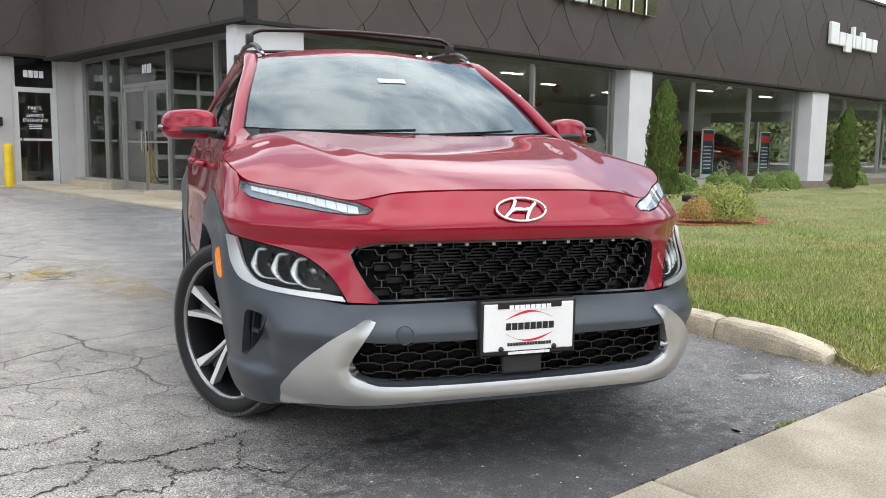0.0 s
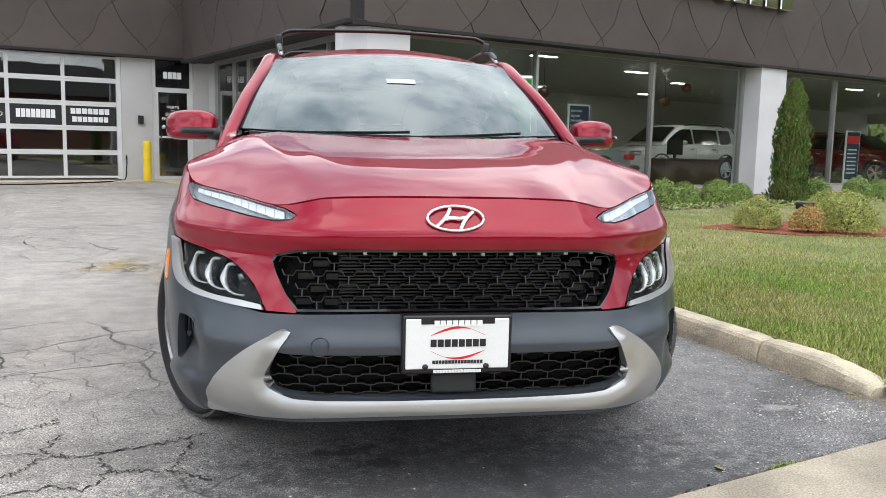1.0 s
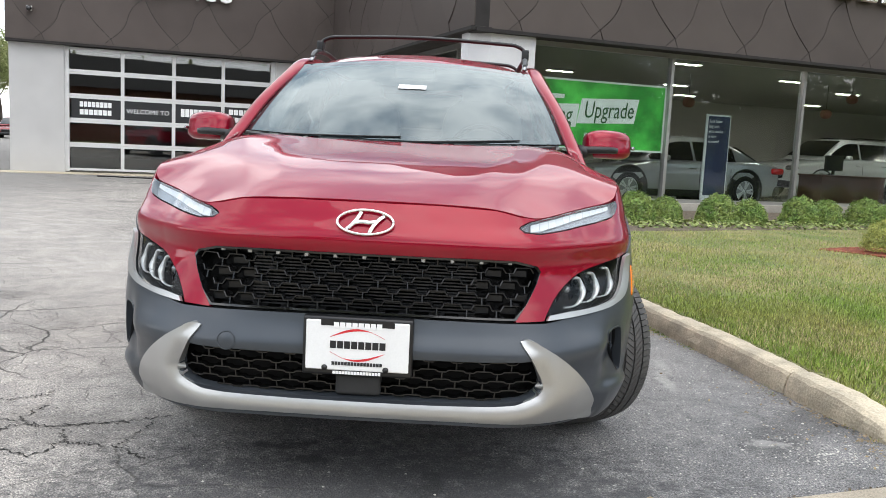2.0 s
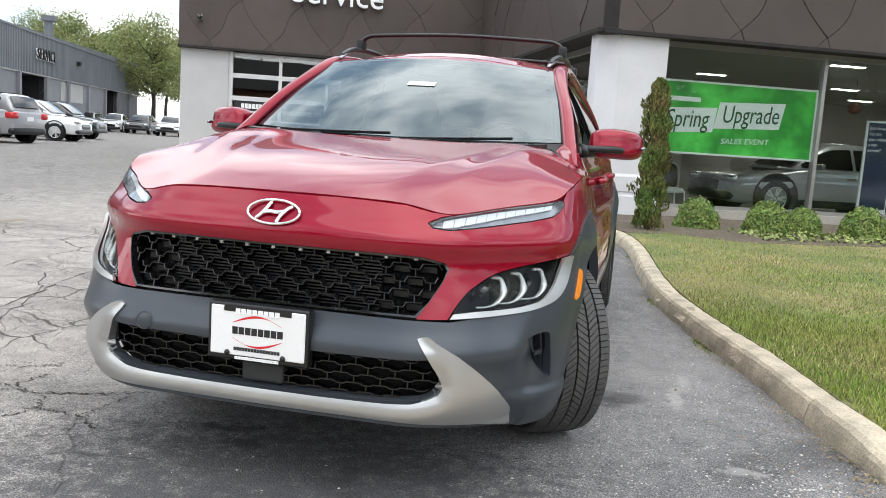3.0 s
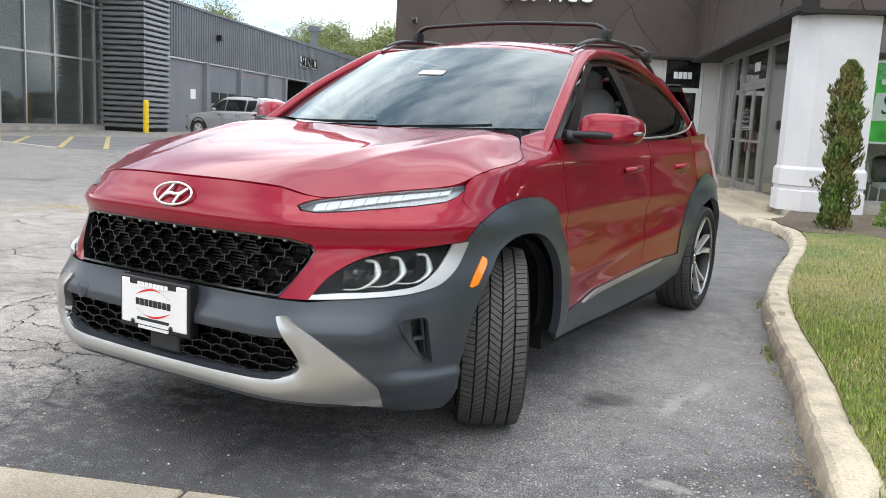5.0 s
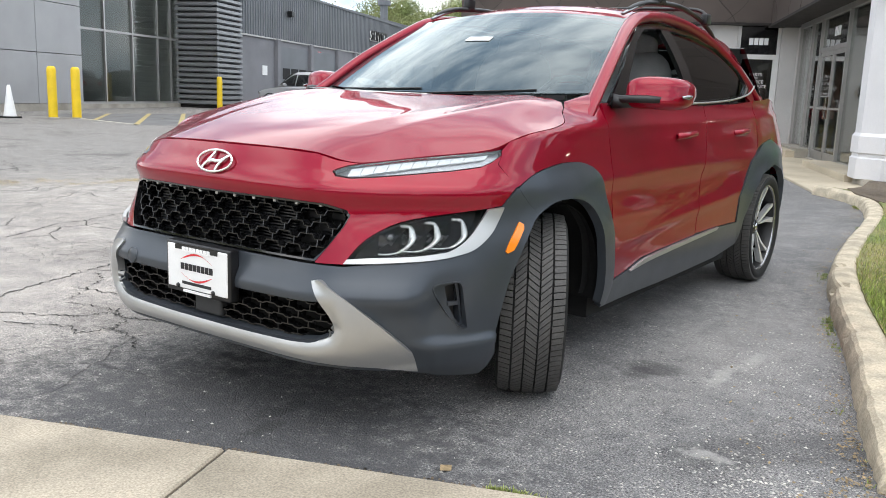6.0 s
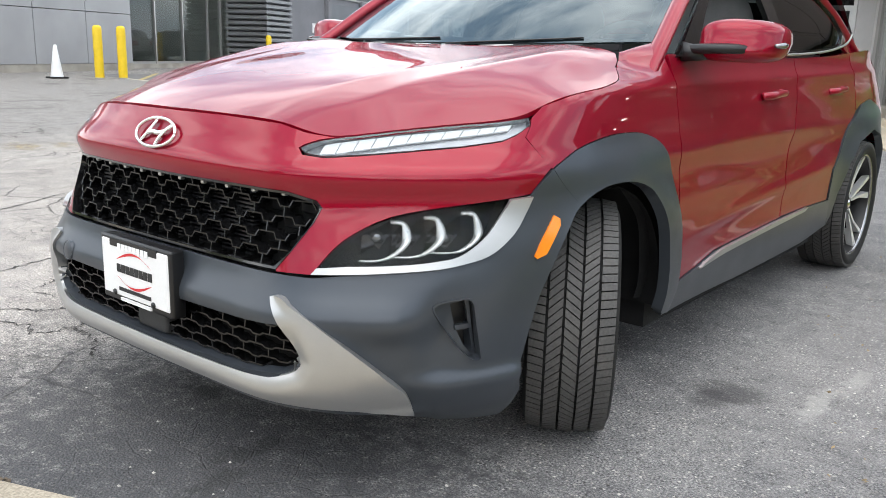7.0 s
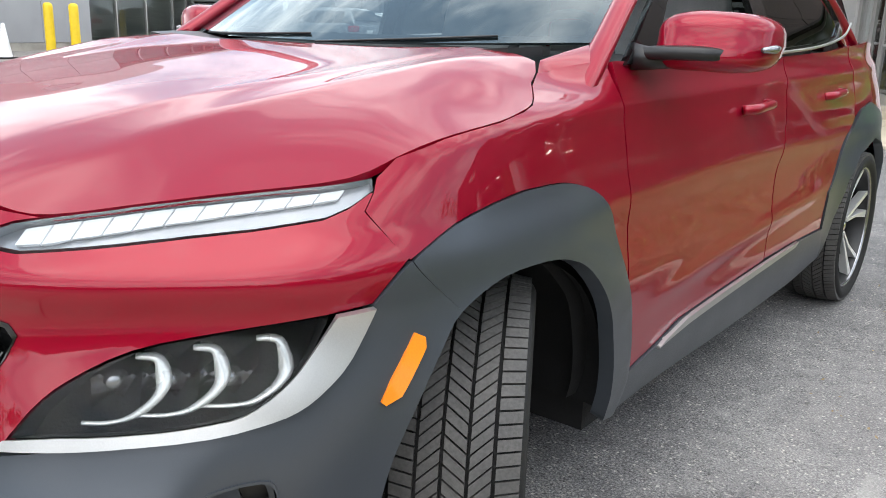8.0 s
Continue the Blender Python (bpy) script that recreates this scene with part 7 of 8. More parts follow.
for x, y in ((-.2, -.18), (.2, -.18), (-.2, .2), (.2, .2)):
    part("leg", tube([(x * 1.15, y * 1.15, 0), (x, y, .42)], .014, 8), M_PLATE, stroller, "white leg", True)
part("frame_bow", tube(curve([(-.24, .18, .45), (-.25, .24, .8), (0, .26, .92), (.25, .24, .8), (.24, .18, .45)], 5), .014, 8), M_PLATE, stroller, "white bow", True)

# ---- parked and displayed cars ----
def loft(stations, ring):
    v, q = [], []
    for s in stations:
        v += ring(*s)
    k = len(ring(*stations[0]))
    for i in range(len(stations) - 1):
        for j in range(k):
            a, b = i * k + j, i * k + (j + 1) % k
            q.append((a, b, b + k, a + k))
    q += [tuple(range(k))[::-1], tuple(range(len(v) - k, len(v)))]
    return v, q


def small_wheel(r, w, rim_mat):
    hub = thing("wheel", "", "")
    part("tyre", lathe([(r * .66, -w / 2), (r * .85, -w * .52), (r * .97, -w * .45), (r, -w * .3), (r, w * .3), (r * .97, w * .45), (r * .85, w * .52), (r * .66, w / 2)], 32, "x"), M_RUBBER, hub, smooth=True)
    part("rim", lathe([(r * .66, w * .48), (r * .62, w * .44), (r * .60, w * .1), (0.0, w * .1)], 32, "x"), M_BLACK, hub, smooth=True)
    for k in range(10):
        a = 2 * math.pi * (k // 2) / 5 + (.17 if k % 2 else -.17)
        spoke = [(h, rr, sg * ww) for h in (w * .26, w * .42) for rr, ww in ((.05, .012), (r * .645, .024)) for sg in (-1, 1)]
        part("spoke", moved((spoke, [(0, 2, 3, 1), (4, 5, 7, 6), (0, 1, 5, 4), (1, 3, 7, 5), (3, 2, 6, 7), (2, 0, 4, 6)]), Matrix.Rotation(a, 4, "X")), rim_mat, hub)
    part("rim_edge", lathe([(r * .62, w * .45), (r * .635, w * .475), (r * .665, w * .485), (r * .67, w * .46)], 32, "x"), rim_mat, hub, smooth=True)
    part("hub", lathe([(.055, w * .44), (.05, w * .3), (0.0, w * .46)], 14, "x"), rim_mat, hub)
    return hub


def other_car(name, label, m, paint, length=4.7, width=1.86, height=1.68, suv=True, group="", low=M_BLACK):
    """A whole car with its nose to -y, built from lofted rings."""
    ob = thing(name, label, "car", m, group)
    L, W, H = length, width / 2, height
    belt = H * (.655 if suv else .63)
    n0, n1 = -L / 2, L / 2
    hood_z_ = belt * (.94 if suv else .90)

    def body_ring(y, zb, zt, w):
        h = zt - zb
        side = [(.86, 0), (.95, .02), (.975, .12), (.985, .34), (1.0, .60), (.998, .70), (.965, .74), (.955, .88), (.93, .955), (.86, 1.0)]
        return [(-w * f, y, zb + h * k) for f, k in side] + [(w * f, y, zb + h * k) for f, k in side[::-1]]
    zb = .30 if suv else .22
    st = [(n0, zb + .12, hood_z_ * .62, W * .70), (n0 + .05, zb + .04, hood_z_ * .78, W * .86), (n0 + .22, zb, hood_z_ * .90, W * .96), (n0 + .6, zb, hood_z_ * .96, W), (n0 + 1.2, zb, hood_z_ + .03, W), (n0 + 1.6, zb, belt, W), (0, zb, belt + .01, W), (n1 - 1.0, zb, belt + .04, W), (n1 - .35, zb, belt + (.04 if suv else .02), W * .97), (n1 - .06, zb + .08, belt * .98, W * .88), (n1, zb + .15, belt * .86, W * .78)]
    part("body", loft(curve(st, 4), body_ring), paint, ob, smooth=True)
    roof = H - .02
    if suv:
        top = [(n0 + 1.10, belt - .02, W * .80), (n0 + 1.85, roof - .06, W * .68), (n0 + 2.4, roof, W * .70), (n1 - 1.2, roof - .01, W * .70), (n1 - .45, roof - .06, W * .67), (n1 - .08, belt, W * .76)]
    else:
        top = [(n0 + 1.25, belt - .02, W * .80), (n0 + 2.05, roof - .07, W * .62), (n0 + 2.5, roof, W * .64), (n1 - 1.7, roof - .02, W * .64), (n1 - 1.1, roof - .16, W * .62), (n1 - .45, belt + .02, W * .70)]

    lines = curve(top, 5)

    def foot(y, z, w):
        """Lower and upper end of the glass line on one side of the cabin."""
        return (W * .90, belt - .03), (w + (W * .90 - w) * .12, z - (z - belt) * .16 - .008)

    def cab_ring(y, z, w):
        (xa, za), (xb, zb_) = foot(y, z, w)
        half_ = [(xa, za), (xb, zb_), (w * .97, z - (z - belt) * .06 - .004), (w * .86, z), (w * .45, z + .012)]
        return [(-x, y, zz) for x, zz in half_] + [(x, y, zz) for x, zz in half_[::-1]]
    part("cabin", loft(lines, cab_ring), paint, ob, smooth=True)
    ly = np.array([p[0] for p in lines])

    def cab_at(y):
        return tuple(np.interp(y, ly, [p[k] for p in lines]) for k in (1, 2))

    def cross_glass(name, y0, y1, lift, label):
        """A screen between two stations, lifted off the cabin."""
        v, q = [], []
        for i in range(7):
            y = y0 + (y1 - y0) * i / 6
            z, w = cab_at(y)
            v += [(w * f, y + lift[0] - .05 * (1 - abs(f)) * (1 if lift[0] < 0 else -1), z + lift[1] + .008 * (1 - f * f)) for f in (-.92, -.5, 0, .5, .92)]
        for i in range(6):
            for j in range(4):
                k = i * 5 + j
                q.append((k, k + 1, k + 6, k + 5) if lift[0] < 0 else (k, k + 5, k + 6, k + 1))
        part(name, (v, q), M_GLOSSBLACK, ob, label, True)
    cross_glass("windscreen", top[0][0] + .10, top[1][0] - .02, (-.03, .022), "dark windscreen")
    cross_glass("rear_window", top[-2][0] + .05, top[-1][0] - .06, (.03, .02), "dark rear window")
    ys = (n0 + 1.38, n0 + .495 * L, n0 + .508 * L, n1 - .265 * L, n1 - .245 * L, n1 - .62) if suv else (n0 + 1.50, n0 + 2.55, n0 + 2.61, n1 - 1.20, n1, n1)
    for sg in (1, -1):
        for y0, y1 in ((ys[0], ys[1]), (ys[2], ys[3]), (ys[4], ys[5])):
            if y1 - y0 < .1:
                continue
            v = []
            for i in range(11):
                y = y0 + (y1 - y0) * i / 10
                z, w = cab_at(y)
                (xa, za), (xb, zb_) = foot(y, z, w)
                lo, hi = belt + .025 + (.10 * max(0, (i - 6) / 4) if y1 == ys[5] else 0), max(zb_ - .012, belt + .03)
                for zz in (lo, hi):
                    f = (zz - za) / max(zb_ - za, .02)
                    v.append((sg * (xa + (xb - xa) * min(f, 1) + .007), y, zz))
            q = [(2 * i, 2 * i + 2, 2 * i + 3, 2 * i + 1) for i in range(10)]
            part("side_window", (v, q if sg > 0 else [c[::-1] for c in q]), M_GLOSSBLACK, ob, "dark side window")
        part("door_mirror", blob((sg * (W + .07), n0 + 1.75, belt + .06), (.09, .06, .06), .6, 12, 8), paint, ob, smooth=True)
        part("headlamp", blob((sg * W * .72, n0 + .14, hood_z_ * .80), (W * .20, .14, .075), .6, 12, 8), M_REFLECTOR, ob, "clear headlamp", True)
        part("tail_lamp", blob((sg * W * .79, n1 - .13, belt * .86), (W * .20, .17, .12 if suv else .07), .4, 14, 8), M_TAIL, ob, "red tail lamp", True)
        for y in (n0 + L * .195, n1 - L * .21):
            part("arch", moved(lathe([(.30, -.02), (.405, -.02), (.445, -.015), (.455, .022), (.425, .030), (.410, .012), (.30, .008)], 32, "x"), Matrix.Translation((sg * W * .985, y, .40 if suv else .36)) @ Matrix.Diagonal((sg, 1, 1, 1))), low, ob, "dark wheel arch", True)
        part("sill", boxes((sg * W * .96 - .03, sg * W * .96 + .03, n0 + 1.3, n1 - 1.35, zb - .02, zb + .12)), low, ob, "dark sill")
        for y in ((n0 + .50 * L, n1 - .30 * L) if suv else (n0 + 2.65, n1 - 1.42)):
            part("door_seam", boxes((sg * W * 1.0 - .004, sg * W * 1.0 + .001, y, y + .012, zb + .2, belt - .12)), M_BLACK, ob)
        for y in ((n0 + .46 * L, n1 - .335 * L) if suv else (n0 + 2.45, n1 - 1.62)):
            part("door_handle", boxes((sg * W * .99 - .01, sg * W * .99 + .025, y - .09, y + .09, belt - .15, belt - .12)), M_CHROME, ob)
        if suv:
            part("roof_rail", tube([(sg * top[2][2] * .9, n0 + 2.2, roof + .01), (sg * top[2][2] * .9, n0 + 2.5, roof + .05), (sg * top[2][2] * .9, n1 - 1.0, roof + .04), (sg * top[2][2] * .9, n1 - .7, roof - .03)], .018, 8), M_BLACK, ob)
    part("grille", blob((0, n0 + .03, hood_z_ * .62), (W * .55, .05, .11), .4, 14, 8), M_GLOSSBLACK, ob, "dark grille")
    part("front_bumper", blob((0, n0 + .14, zb + .12), (W * .92, .17, .10), .4, 20, 8), low, ob, "dark lower bumper", True)
    part("rear_bumper", blob((0, n1 - .12, zb + .14), (W * .93, .16, .12), .35, 20, 8), low, ob, "dark rear bumper", True)
    part("plate", boxes((-.16, .16, n1 - .008, n1 + .018, belt * .70, belt * .70 + .15)), M_PLATE, ob)
    wheel = small_wheel(.372 if suv else .335, .23, M_MACHINED)
    for k, (sg, y) in enumerate(((1, n0 + L * .195), (-1, n0 + L * .195), (1, n1 - L * .21), (-1, n1 - L * .21))):
        mm = Matrix.Translation((sg * (W - .10), y, .372 if suv else .335)) @ Matrix.Rotation(0 if sg > 0 else math.pi, 4, "Z")
        w = copy_thing(wheel, mm) if k < 3 else wheel
        w.matrix_basis = mm
        w.name = "wheel"
        w.parent = ob
        for key in ("label", "category"):
            if key in w:
                del w[key]
    return ob


other_car("sedan", "silver sedan on display behind the showroom glass", BUILD @ pose(4.75, 3.0, .06, 0, 0, -90), M_CARSILVER, 4.85, 1.84, 1.44, False)
other_car("display_suv", "white sport utility car on display in the showroom", BUILD @ pose(12.9, 6.2, .06, 0, 0, -90), M_CARWHITE, 4.7, 1.86, 1.70, True)
other_car("display_suv", "deep red car on display in the showroom", BUILD @ pose(20.5, 5.0, .06, 0, 0, 0), M_CARRED, 4.4, 1.84, 1.62, True)
other_car("parked_suv", "silver grey sport utility car parked nose to the service building", BUILD @ pose(-16.95, 20.14, 0, 0, 0, -90 - 22), M_CARSILVER, 4.3, 1.85, 1.72, True, "cars parked by the service building")
other_car("parked_suv", "white sport utility car parked by the service building", BUILD @ pose(-17.0, 25.8, 0, 0, 0, 90 - 6), M_CARWHITE, 4.8, 1.9, 1.66, True, "cars parked by the service building")
other_car("parked_suv", "black sport utility car parked by the service building", BUILD @ pose(-17.6, 31.5, 0, 0, 0, 84), M_CARDARK, 4.7, 1.9, 1.70, True, "cars parked by the service building")
for k, (u, v, m_, lab) in enumerate(((-15.6, 55, M_CARWHITE, "white"), (-13.4, 56, M_CARRED, "red"), (-18.4, 58, M_CARDARK, "black"), (-20.8, 60, M_CARWHITE, "white"), (-23.4, 62, M_CARSILVER, "silver"))):
    other_car("parked_car", lab + " car in the far row behind the building", BUILD @ pose(u, v, 0, 0, 0, 0), m_, 4.6, 1.82, 1.5, k % 2 == 0, "cars in the far row")

# ---- neighbouring buildings, bollards, trees ----
SERV_U = -23.5
service = thing("service_building", "long grey service building with corrugated metal above block walls", "building", BUILD, kind="structure")
wall_runs = [(26.8, 45.2), (50.3, 68.4), (73.0, 83)]
part("wall", boxes(*[(SERV_U - .3, SERV_U, a, b, 0, 3.65) for a, b in wall_runs], (SERV_U - 18, SERV_U - .3, 82.7, 83, 0, 6.4)), M_GREYWALL, service, "grey painted block wall")
part("bay", boxes((SERV_U - 6.2, SERV_U - 6.0, 45, 74, 0, 3.65), (SERV_U - 6, SERV_U, 45, 45.2, 0, 3.65), (SERV_U - 6, SERV_U, 50.3, 50.5, 0, 3.65), (SERV_U - 6, SERV_U, 68.2, 68.4, 0, 3.65), (SERV_U - 6, SERV_U, 73, 73.2, 0, 3.65)), M_DARKVOID, service, "dark open service bay")
for a in (31.7, 36.6, 41.4, 44.9, 50.6, 56, 62, 67.9, 73.4, 78):
    part("pilaster", boxes((SERV_U, SERV_U + .22, a - .2, a + .2, 0, 3.65)), M_GREYWALL, service, "block pilaster")
part("lintel", boxes((SERV_U - .32, SERV_U + .10, 26.8, 83, 3.62, 3.70)), M_ALU, service, "metal drip edge")
v, q = [], []
step, k = .30, 0
y = 26.8
prof = [(0, 0), (.09, 0), (.11, .05), (.25, .05), (.27, 0)]
while y < 83:
    for o, d in prof:
        v += [(SERV_U + .05 + d, y + o, 3.68), (SERV_U + .05 + d, y + o, 6.25 + (y - 26.8) * .012)]
    y += step
for i in range(len(v) // 2 - 1):
    q.append((2 * i, 2 * i + 2, 2 * i + 3, 2 * i + 1))
part("metal_cladding", (v, q), M_GREYMETAL, service, "grey corrugated metal cladding")
part("roof", boxes((SERV_U - 18, SERV_U + .16, 26.8, 83, 6.30, 6.42)), M_GREYMETAL, service, "metal roof edge")
part("roller_door", boxes((SERV_U + .0, SERV_U + .05, 32.2, 36.2, .05, 3.3), (SERV_U + .0, SERV_U + .05, 37.1, 41.1, .05, 3.3)), M_GREYMETAL, service, "closed grey service door")
for a in (32.5, 33.7, 34.9):
    part("door_window", boxes((SERV_U + .04, SERV_U + .06, a, a + 1.0, 1.55, 2.15)), M_DARKVOID, service, "dark door window")
part("notice_board", boxes((SERV_U + .0, SERV_U + .06, 54.2, 60.4, 2.1, 3.5)), M_ALU, service, "grey notice board")
part("notice", boxes((SERV_U + .0, SERV_U + .03, 29.9, 30.5, 1.7, 2.2)), M_PLATE, service, "small white notice")
part("emblem", merge(boxes((SERV_U + .0, SERV_U + .04, 38.0, 38.5, 2.9, 3.35)), boxes((SERV_U + .0, SERV_U + .04, 38.4, 38.9, 2.7, 3.05))), M_TAIL, service, "small dark red emblem")
part("vent_pipe", merge(tube([(SERV_U - 3, 62, 6.3), (SERV_U - 3, 62, 8.6)], .35, 12), tube([(SERV_U - 3, 62, 8.6), (SERV_U - 3, 62, 9.0)], .6, 12)), M_GREYMETAL, service, "metal vent pipe")
for a in (33.2, 58.5):
    part("wall_lamp", round_box(SERV_U + .1, SERV_U + .4, a - .2, a + .2, 5.0, 5.3, .03, 1), M_BLACK, service, "black wall lamp")
wm = lettering("SERVICE", 1.05, .05, 1.1)
wm.materials.append(M_BLACK)
white_back = lettering("SERVICE", 1.05, .03, 1.1)
white_back.materials.append(M_PRINT_WHITE)
sign = tagged(part("wall_sign", wm, at=BUILD @ pose(SERV_U + .25, 50.2, 4.72, 90, 0, 90)), "black channel letters with white edges on the corrugated cladding", "sign")
part("letter_edge", white_back, parent=sign, label="white edge behind the letters", at=pose(-.13, -.03, -.06))

NB_U = -25.2
neighbour = thing("neighbour_showroom", "neighbouring showroom with silver panels and a tall glass front", "building", BUILD, kind="structure")
for a in range(5):
    for b in range(4):
        part("cladding_panel", round_box(NB_U + .0, NB_U + 1.0, 3.6 + a * 2.44, 3.6 + a * 2.44 + 2.42, .25 + b * 1.75, .25 + b * 1.75 + 1.73, .012, 1), M_PALEPANEL, neighbour, "pale metal cladding panel")
part("base", boxes((NB_U, NB_U + .98, 3.6, 15.8, 0, .25)), M_CONCRETE, neighbour)
part("base", boxes((NB_U - .1, NB_U + .1, 15.8, 24.3, 0, .18)), M_CONCRETE, neighbour)
gc = [15.85, 16.6, 18.6, 20.55, 22.5, 23.6, 24.25]
for a in gc:
    part("mullion", boxes((NB_U - .05, NB_U + .08, a - .04, a + .04, .18, 7.2)), M_ALU, neighbour)
for z in (.18, 3.05, 5.4, 7.1):
    part("transom_bar", boxes((NB_U - .05, NB_U + .06, 15.85, 24.25, z, z + .09)), M_ALU, neighbour)
for a, b in zip(gc, gc[1:]):
    for z0, z1 in ((.27, 3.05), (3.14, 5.4), (5.49, 7.1)):
        part("pane", boxes((NB_U - .006, NB_U + .006, a + .04, b - .04, z0, z1)), M_SHOP, neighbour, "tall pane").visible_shadow = False
part("inner_wall", boxes((NB_U - 9, NB_U - 8.8, 14, 27, 0, 7.2), (NB_U - 9, NB_U, 14, 14.2, 0, 7.2), (NB_U - 9, NB_U, 27, 27.2, 0, 7.2)), M_INWALL, neighbour, "grey inner wall")
part("inner_floor", boxes((NB_U - 9, NB_U, 14, 27, -.02, .1)), M_FLOOR, neighbour)
part("roof", boxes((NB_U - 12, NB_U + 1.0, 3.6, 27, 7.25, 7.6)), M_WHITEWALL, neighbour, "flat roof")
for z in range(28):
    zz = .15 + z * .25
    part("louvre", ([(NB_U, 24.32, zz), (NB_U, 24.18, zz + .05), (NB_U, 24.18, zz + .17), (NB_U, 24.32, zz + .22), (-23.1, 24.32, zz), (-23.1, 24.18, zz + .05), (-23.1, 24.18, zz + .17), (-23.1, 24.32, zz + .22)], [(0, 1, 5, 4), (1, 2, 6, 5), (2, 3, 7, 6), (0, 3, 2, 1), (4, 5, 6, 7)]), M_LOUVRE, neighbour, "grey metal louvre")
    part("louvre", ([(-23.24, 24.3, zz), (-23.10, 24.3, zz + .05), (-23.10, 24.3, zz + .17), (-23.24, 24.3, zz + .22), (-23.24, 26.8, zz), (-23.10, 26.8, zz + .05), (-23.10, 26.8, zz + .17), (-23.24, 26.8, zz + .22)], [(0, 4, 5, 1), (1, 5, 6, 2), (2, 6, 7, 3), (0, 1, 2, 3), (4, 7, 6, 5)]), M_LOUVRE, neighbour, "grey metal louvre")
part("louvre_core", boxes((NB_U, -23.26, 24.34, 26.8, 0, 7.2)), M_BACKING, neighbour)
other_car("display_car", "white pickup sized car inside the neighbouring showroom", BUILD @ pose(NB_U - 4.0, 19.6, .1, 0, 0, 20), M_CARWHITE, 5.0, 1.95, 1.85, True)

bollard = thing("bollard", "yellow painted steel bollard", "bollard", group="yellow bollards")
part("post", lathe([(.125, 0), (.125, 1.36), (.11, 1.42), (.06, 1.455), (0.0, 1.46)], 20), M_YELLOW, bollard, smooth=True)
part("collar", lathe([(.16, 0), (.16, .02), (.127, .03)], 20), M_CONCRETE, bollard)
for i, (p, h) in enumerate((((-20.75, 10.35, 0), 1.0), ((-20.55, 10.95, 0), 1.0), (tuple(bw_(-22.4, 23.0)), 1.0), ((-4.05, 17.25, 0), .66))):
    if i:
        c = copy_thing(bollard, Matrix.Translation(p))
        c.scale = (.8 if h < 1 else 1, .8 if h < 1 else 1, h)
    else:
        bollard.matrix_basis = Matrix.Translation(p)
cone = thing("traffic_cone", "white traffic cone on a black base", "traffic cone", Matrix.Translation((-21.0, 9.25, 0)))
part("base", round_box(-.22, .22, -.22, .22, 0, .05, .02, 2), M_RUBBER, cone, "black rubber base")
part("cone_body", lathe([(.17, .05), (.10, .50), (.045, .88), (.03, .90), (0.0, .90)], 20), M_PLATE, cone, smooth=True)
wet = thing("floor_sign", "yellow folding floor sign behind the door", "floor sign", BUILD @ pose(-1.55, 9.75, .03))
for a in (8, -8):
    part("leaf", moved(boxes((-.14, .14, -.008, .008, 0, .62)), pose(0, .05 * (1 if a > 0 else -1), 0, a)), M_YELLOW, wet)
hose = curve([tuple(bw_(-6.6, 7.9)), tuple(bw_(-5.0, 7.55)), tuple(bw_(-3.4, 8.2)), tuple(bw_(-2.6, 8.9)), tuple(bw_(-2.45, 9.15, .35)), tuple(bw_(-2.45, 9.17, .6))], 8)
tagged(part("hose", tube([(p[0], p[1], max(p[2], .015)) for p in hose], .014, 8), M_RUBBER, smooth=True), "black rubber hose lying on the asphalt", "hose")
box = thing("wall_box", "small black call box on the white wall", "call box", BUILD @ pose(-2.10, 9.19, 1.45))
part("case", round_box(-.06, .06, -.08, .0, -.10, .10, .01, 1), M_BLACK, box)


def tree(name, label, h, spread, leaves, seed, size=.16):
    rng = np.random.default_rng(seed)
    ob = thing(name, label, "tree")
    limbs, tips = [tube([(0, 0, -.1), (.05 * h * .1, 0, h * .25), (0, .03 * h, h * .55), (.02 * h, 0, h * .9)], [h * .022, h * .017, h * .011, h * .003], 9)], []
    for i in range(11):
        a, z = i * 2.4 + rng.uniform(-.3, .3), h * rng.uniform(.28, .75)
        r = spread * rng.uniform(.6, 1.0) * (1.15 - abs(z / h - .5))
        p0, p1, p2 = (0, 0, z), (r * .5 * math.cos(a), r * .5 * math.sin(a), z + h * .09), (r * math.cos(a), r * math.sin(a), z + h * rng.uniform(.12, .22))
        limbs.append(tube([p0, p1, p2], [h * .008, h * .005, h * .0015], 6))
        tips += [p1, p2, tuple((np.array(p1) + p2) / 2 + rng.normal(0, spread * .15, 3))]
    tips += [(0, 0, h * .92), (spread * .2, 0, h * .82), (-spread * .2, spread * .1, h * .85)]
    part("trunk", merge(*limbs), M_BARK, ob, "grey brown trunk and limbs", True)
    c = np.array(tips)[rng.integers(0, len(tips), leaves)]
    pts = c + rng.normal(0, 1, (leaves, 3)) * spread * np.array([.20, .20, .15])
    nn = rng.normal(size=(leaves, 3))
    nn /= np.linalg.norm(nn, axis=1)[:, None]
    part("crown", leaf_mesh("crown", pts, nn, size, M_TREELEAF, rng, 1.5), parent=ob, label="airy fresh green crown")
    return ob


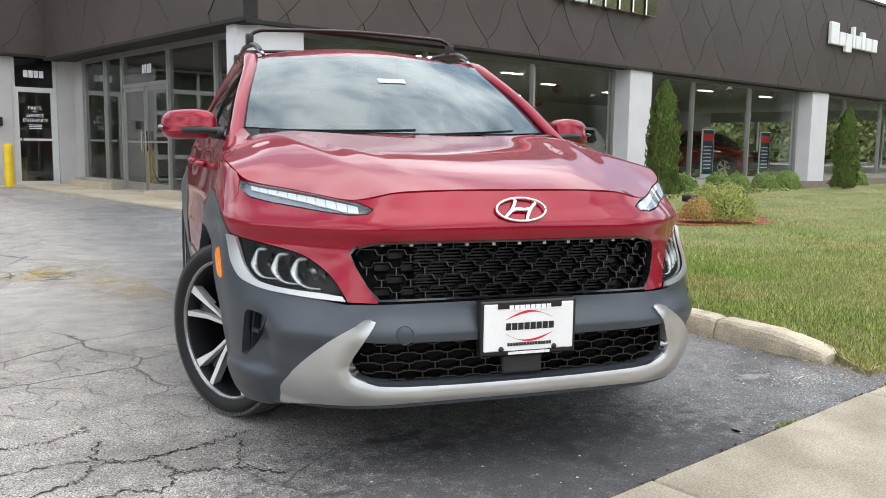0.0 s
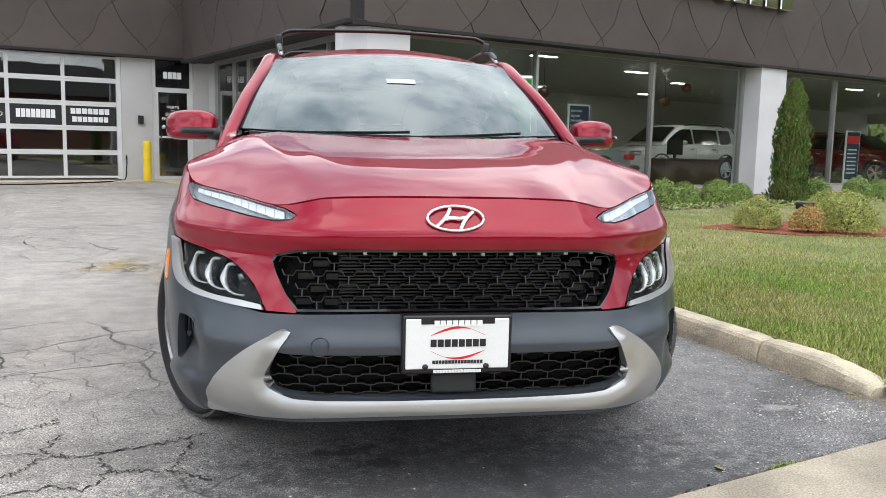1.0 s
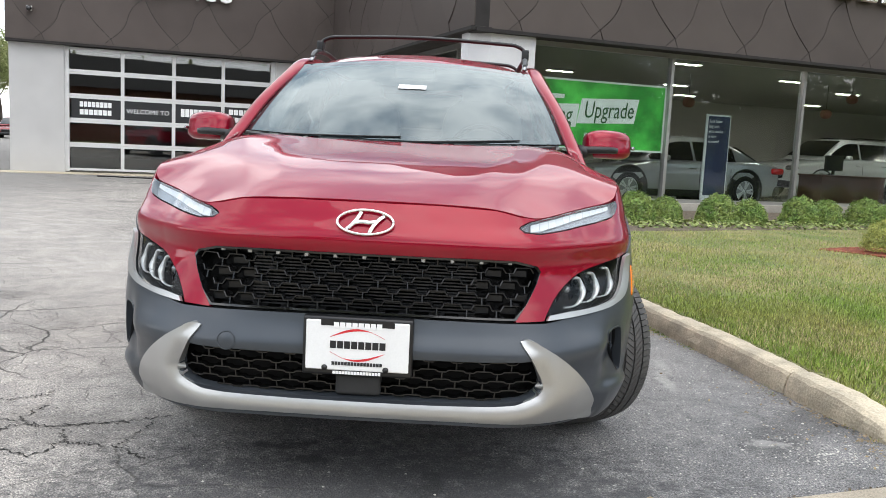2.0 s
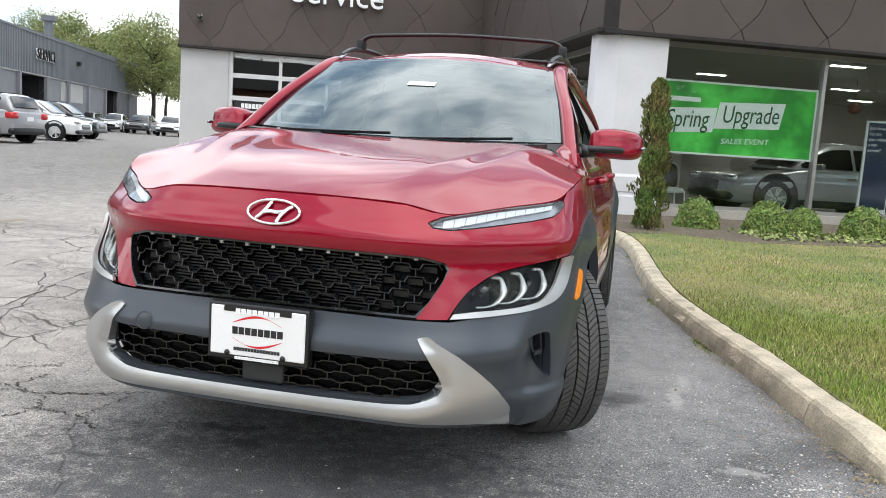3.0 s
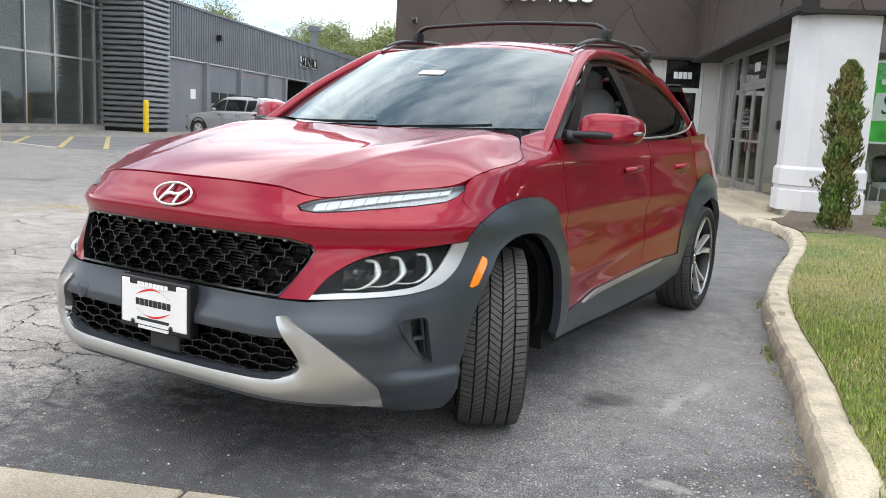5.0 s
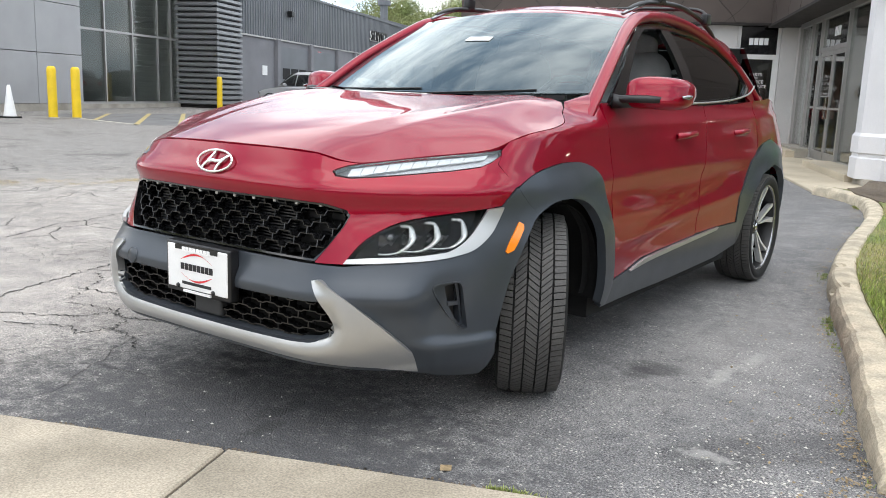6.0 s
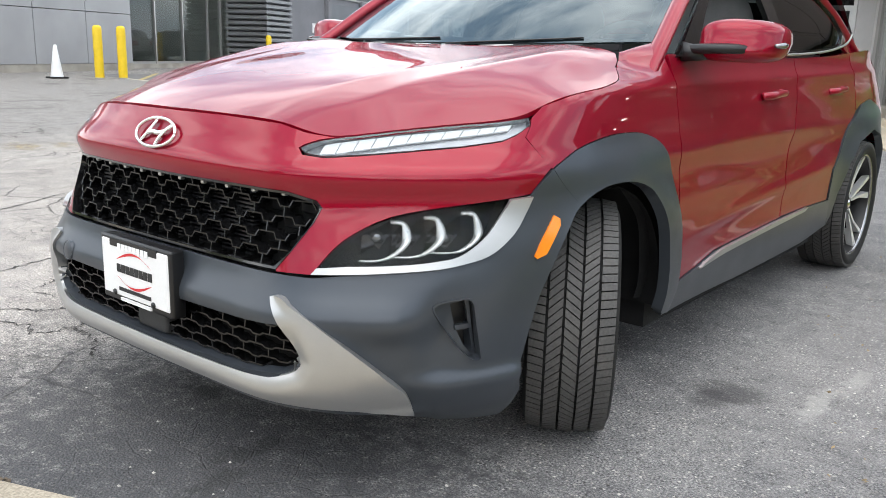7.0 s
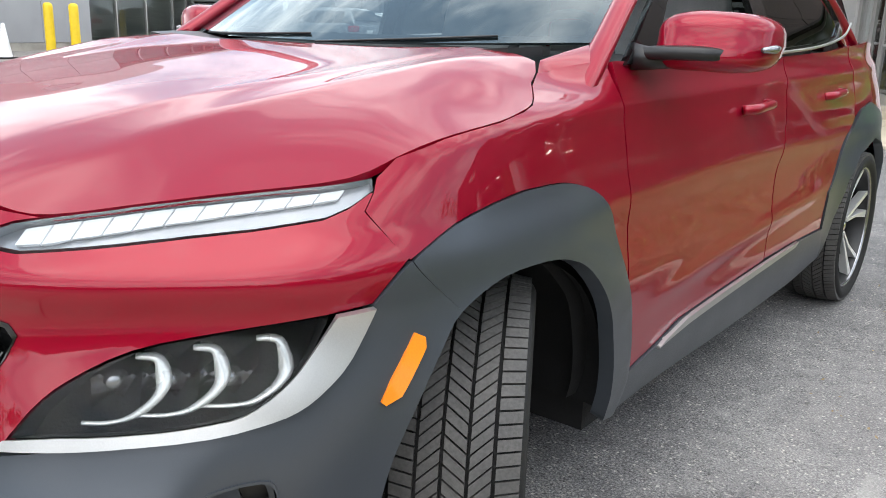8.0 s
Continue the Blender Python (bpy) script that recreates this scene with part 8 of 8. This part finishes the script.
oak = tree("tree", "tall deciduous tree in fresh spring leaf behind the buildings", 13, 4.6, 20000, 21, .155)
maple = tree("tree", "slender deciduous tree in fresh spring leaf", 11, 3.4, 17000, 33, .145)
spots = [(-26, 74, 1.0), (-21, 78, 1.1), (-16, 72, .9), (-30, 84, 1.1), (-12, 82, 1.1), (-36, 90, 1.15), (-22, 92, 1.15), (-40, 72, 1.1), (-46, 58, 1.0), (-42, 46, .9), (-8, 90, 1.0), (-48, 80, 1.2), (-28, 100, 1.3), (-14, 98, 1.3)]
for i, (u, v_, s) in enumerate(spots):
    p = bw_(u, v_)
    put(oak if i % 2 else maple, p.x, p.y, 0, i * 50, s * .85)
# across the street, behind the way of the camera
for i, (x, y_, s) in enumerate(((-8, -28, .8), (44, -26, .9), (48, -20, .8), (41, -18, 1.0), (45, -9, 1.1), (41, -3, .9), (47, 3, 1.1), (43, 10, 1.0), (50, 15, 1.1))):
    put(oak if i % 2 else maple, x, y_, 0, i * 70, s)
tagged(part("lawn", ([(-60, -20, .02), (60, -20, .02), (60, -60, .02), (-60, -60, .02)], [(0, 3, 2, 1)]), M_TURF), "verge across the street", "verge", kind="structure")
house = thing("brick_building", "low brown brick building across the street", "building", pose(17, -40, 0, 0, 0, 12), kind="structure")
part("wall", boxes((-14, 14, 0, 10, 0, 4.2)), M_BRICK, house, "brown brick wall")
part("roof", ([(-14.6, -.6, 4.2), (14.6, -.6, 4.2), (14.6, 10.6, 4.2), (-14.6, 10.6, 4.2), (-12, 5, 7.0), (12, 5, 7.0)], [(0, 1, 5, 4), (2, 3, 4, 5), (1, 2, 5), (3, 0, 4), (3, 2, 1, 0)]), M_BACKING, house, "dark hipped roof")
for i in range(6):
    part("window", boxes((-12 + i * 4.2, -10.2 + i * 4.2, 9.97, 10.06, 1.2, 2.9)), M_GLOSSBLACK, house, "dark window")


yellow_house = thing("yellow_building", "pale yellow rendered building beyond the showroom's far end", "building", BUILD @ pose(84, 27, 0), kind="structure")
part("wall", boxes((-12, 12, -3, 6, 0, 6.2)), mat("yellow_render", (0.62, 0.50, 0.24), 0.85, 0.0, 0.08, 0.8, 30, 0.1), yellow_house, "pale yellow wall")
part("roof", boxes((-12.4, 12.4, -3.4, 6.4, 6.2, 6.5)), M_BACKING, yellow_house, "dark flat roof")
for k in range(6):
    window = part("window", boxes((-10.6 + k * 3.9, -8.8 + k * 3.9, -3.06, -2.98, 3.4, 5.0)), M_ALUWHITE, yellow_house, "white framed window")
    part("pane", boxes((-10.45 + k * 3.9, -8.95 + k * 3.9, -3.08, -3.065, 3.5, 4.9)), M_GLOSSBLACK, window)


# dense spring woods across the street and beyond both ends of the lot
def woods(line, high, seed):
    """A bushy wall of treetops along a line."""
    rng = np.random.default_rng(seed)
    pts = curve(line, 14)
    rows, v, q = 12, [], []
    for i, (x, y) in enumerate(pts):
        top = high * float(np.interp(x, [-12, 2], [.36, 1])) * (.78 + .35 * noise.noise(Vector((i * .23, seed, 0))) + .16 * noise.noise(Vector((i * .9, seed, 5))))
        for j in range(rows):
            h = j / (rows - 1)
            bulge = 3.0 * noise.noise(Vector((x * .16, y * .16, h * 3 + seed))) + 1.2 * noise.noise(Vector((x * .5, y * .5, h * 8))) + 4.0 * h ** 3
            d = Vector((x, y - 6, 0)).normalized()
            v.append((x + d.x * bulge + rng.normal(0, .25), y + d.y * bulge + rng.normal(0, .25), top * h + rng.normal(0, .15)))
    for i in range(len(pts) - 1):
        for j in range(rows - 1):
            a = i * rows + j
            q.append((a, a + rows, a + rows + 1, a + 1))
    return v, q


WOODS_LINE = [(-78, 14), (-66, -8), (-48, -28), (-20, -38), (8, -40), (36, -34), (56, -16), (62, 4), (65, 22), (60, 36), (54, 54), (40, 70)]
tagged(part("backdrop", woods([(x * 1.08, y * 1.08) for x, y in WOODS_LINE], 8, 3), M_WOODS), "dense woods in spring leaf across the street", "woods", kind="structure")
rng_w = np.random.default_rng(41)
wp = []
for x, y in curve(WOODS_LINE, 11):
    tall = 9.5 * float(np.interp(x, [-12, 4, 18, 32, 46], [.40, .62, .50, .62, 1])) * rng_w.uniform(.75, 1.2)
    for _ in range(7):
        c = np.array([x + rng_w.normal(0, 2.2), y + rng_w.normal(0, 1.6), tall * rng_w.uniform(.15, .92)])
        wp.append(c + rng_w.normal(0, 1, (75, 3)) * np.array([1.5, 1.5, 1.1]))
wp = np.concatenate(wp)
wp[:, 2] = np.maximum(wp[:, 2], .3)
wn_ = rng_w.normal(size=wp.shape)
wn_ /= np.linalg.norm(wn_, axis=1)[:, None]
tagged(part("woods_foliage", leaf_mesh("woods_foliage", wp, wn_, .42, M_TREELEAF, rng_w, 1.4)), "leafy spring treetops across the street", "woods", kind="stuff")
spot = thing("landscape_light", "small black floodlight among the shrubs in the mulch", "garden light", pose(5.75, 6.25, .14, 0, 0, 30))
part("lamp_head", round_box(-.11, .11, -.07, .07, .20, .29, .02, 2), M_BLACK, spot, smooth=True)
part("stake", tube([(0, 0, -.02), (0, 0, .21)], .014, 8), M_BLACK, spot)
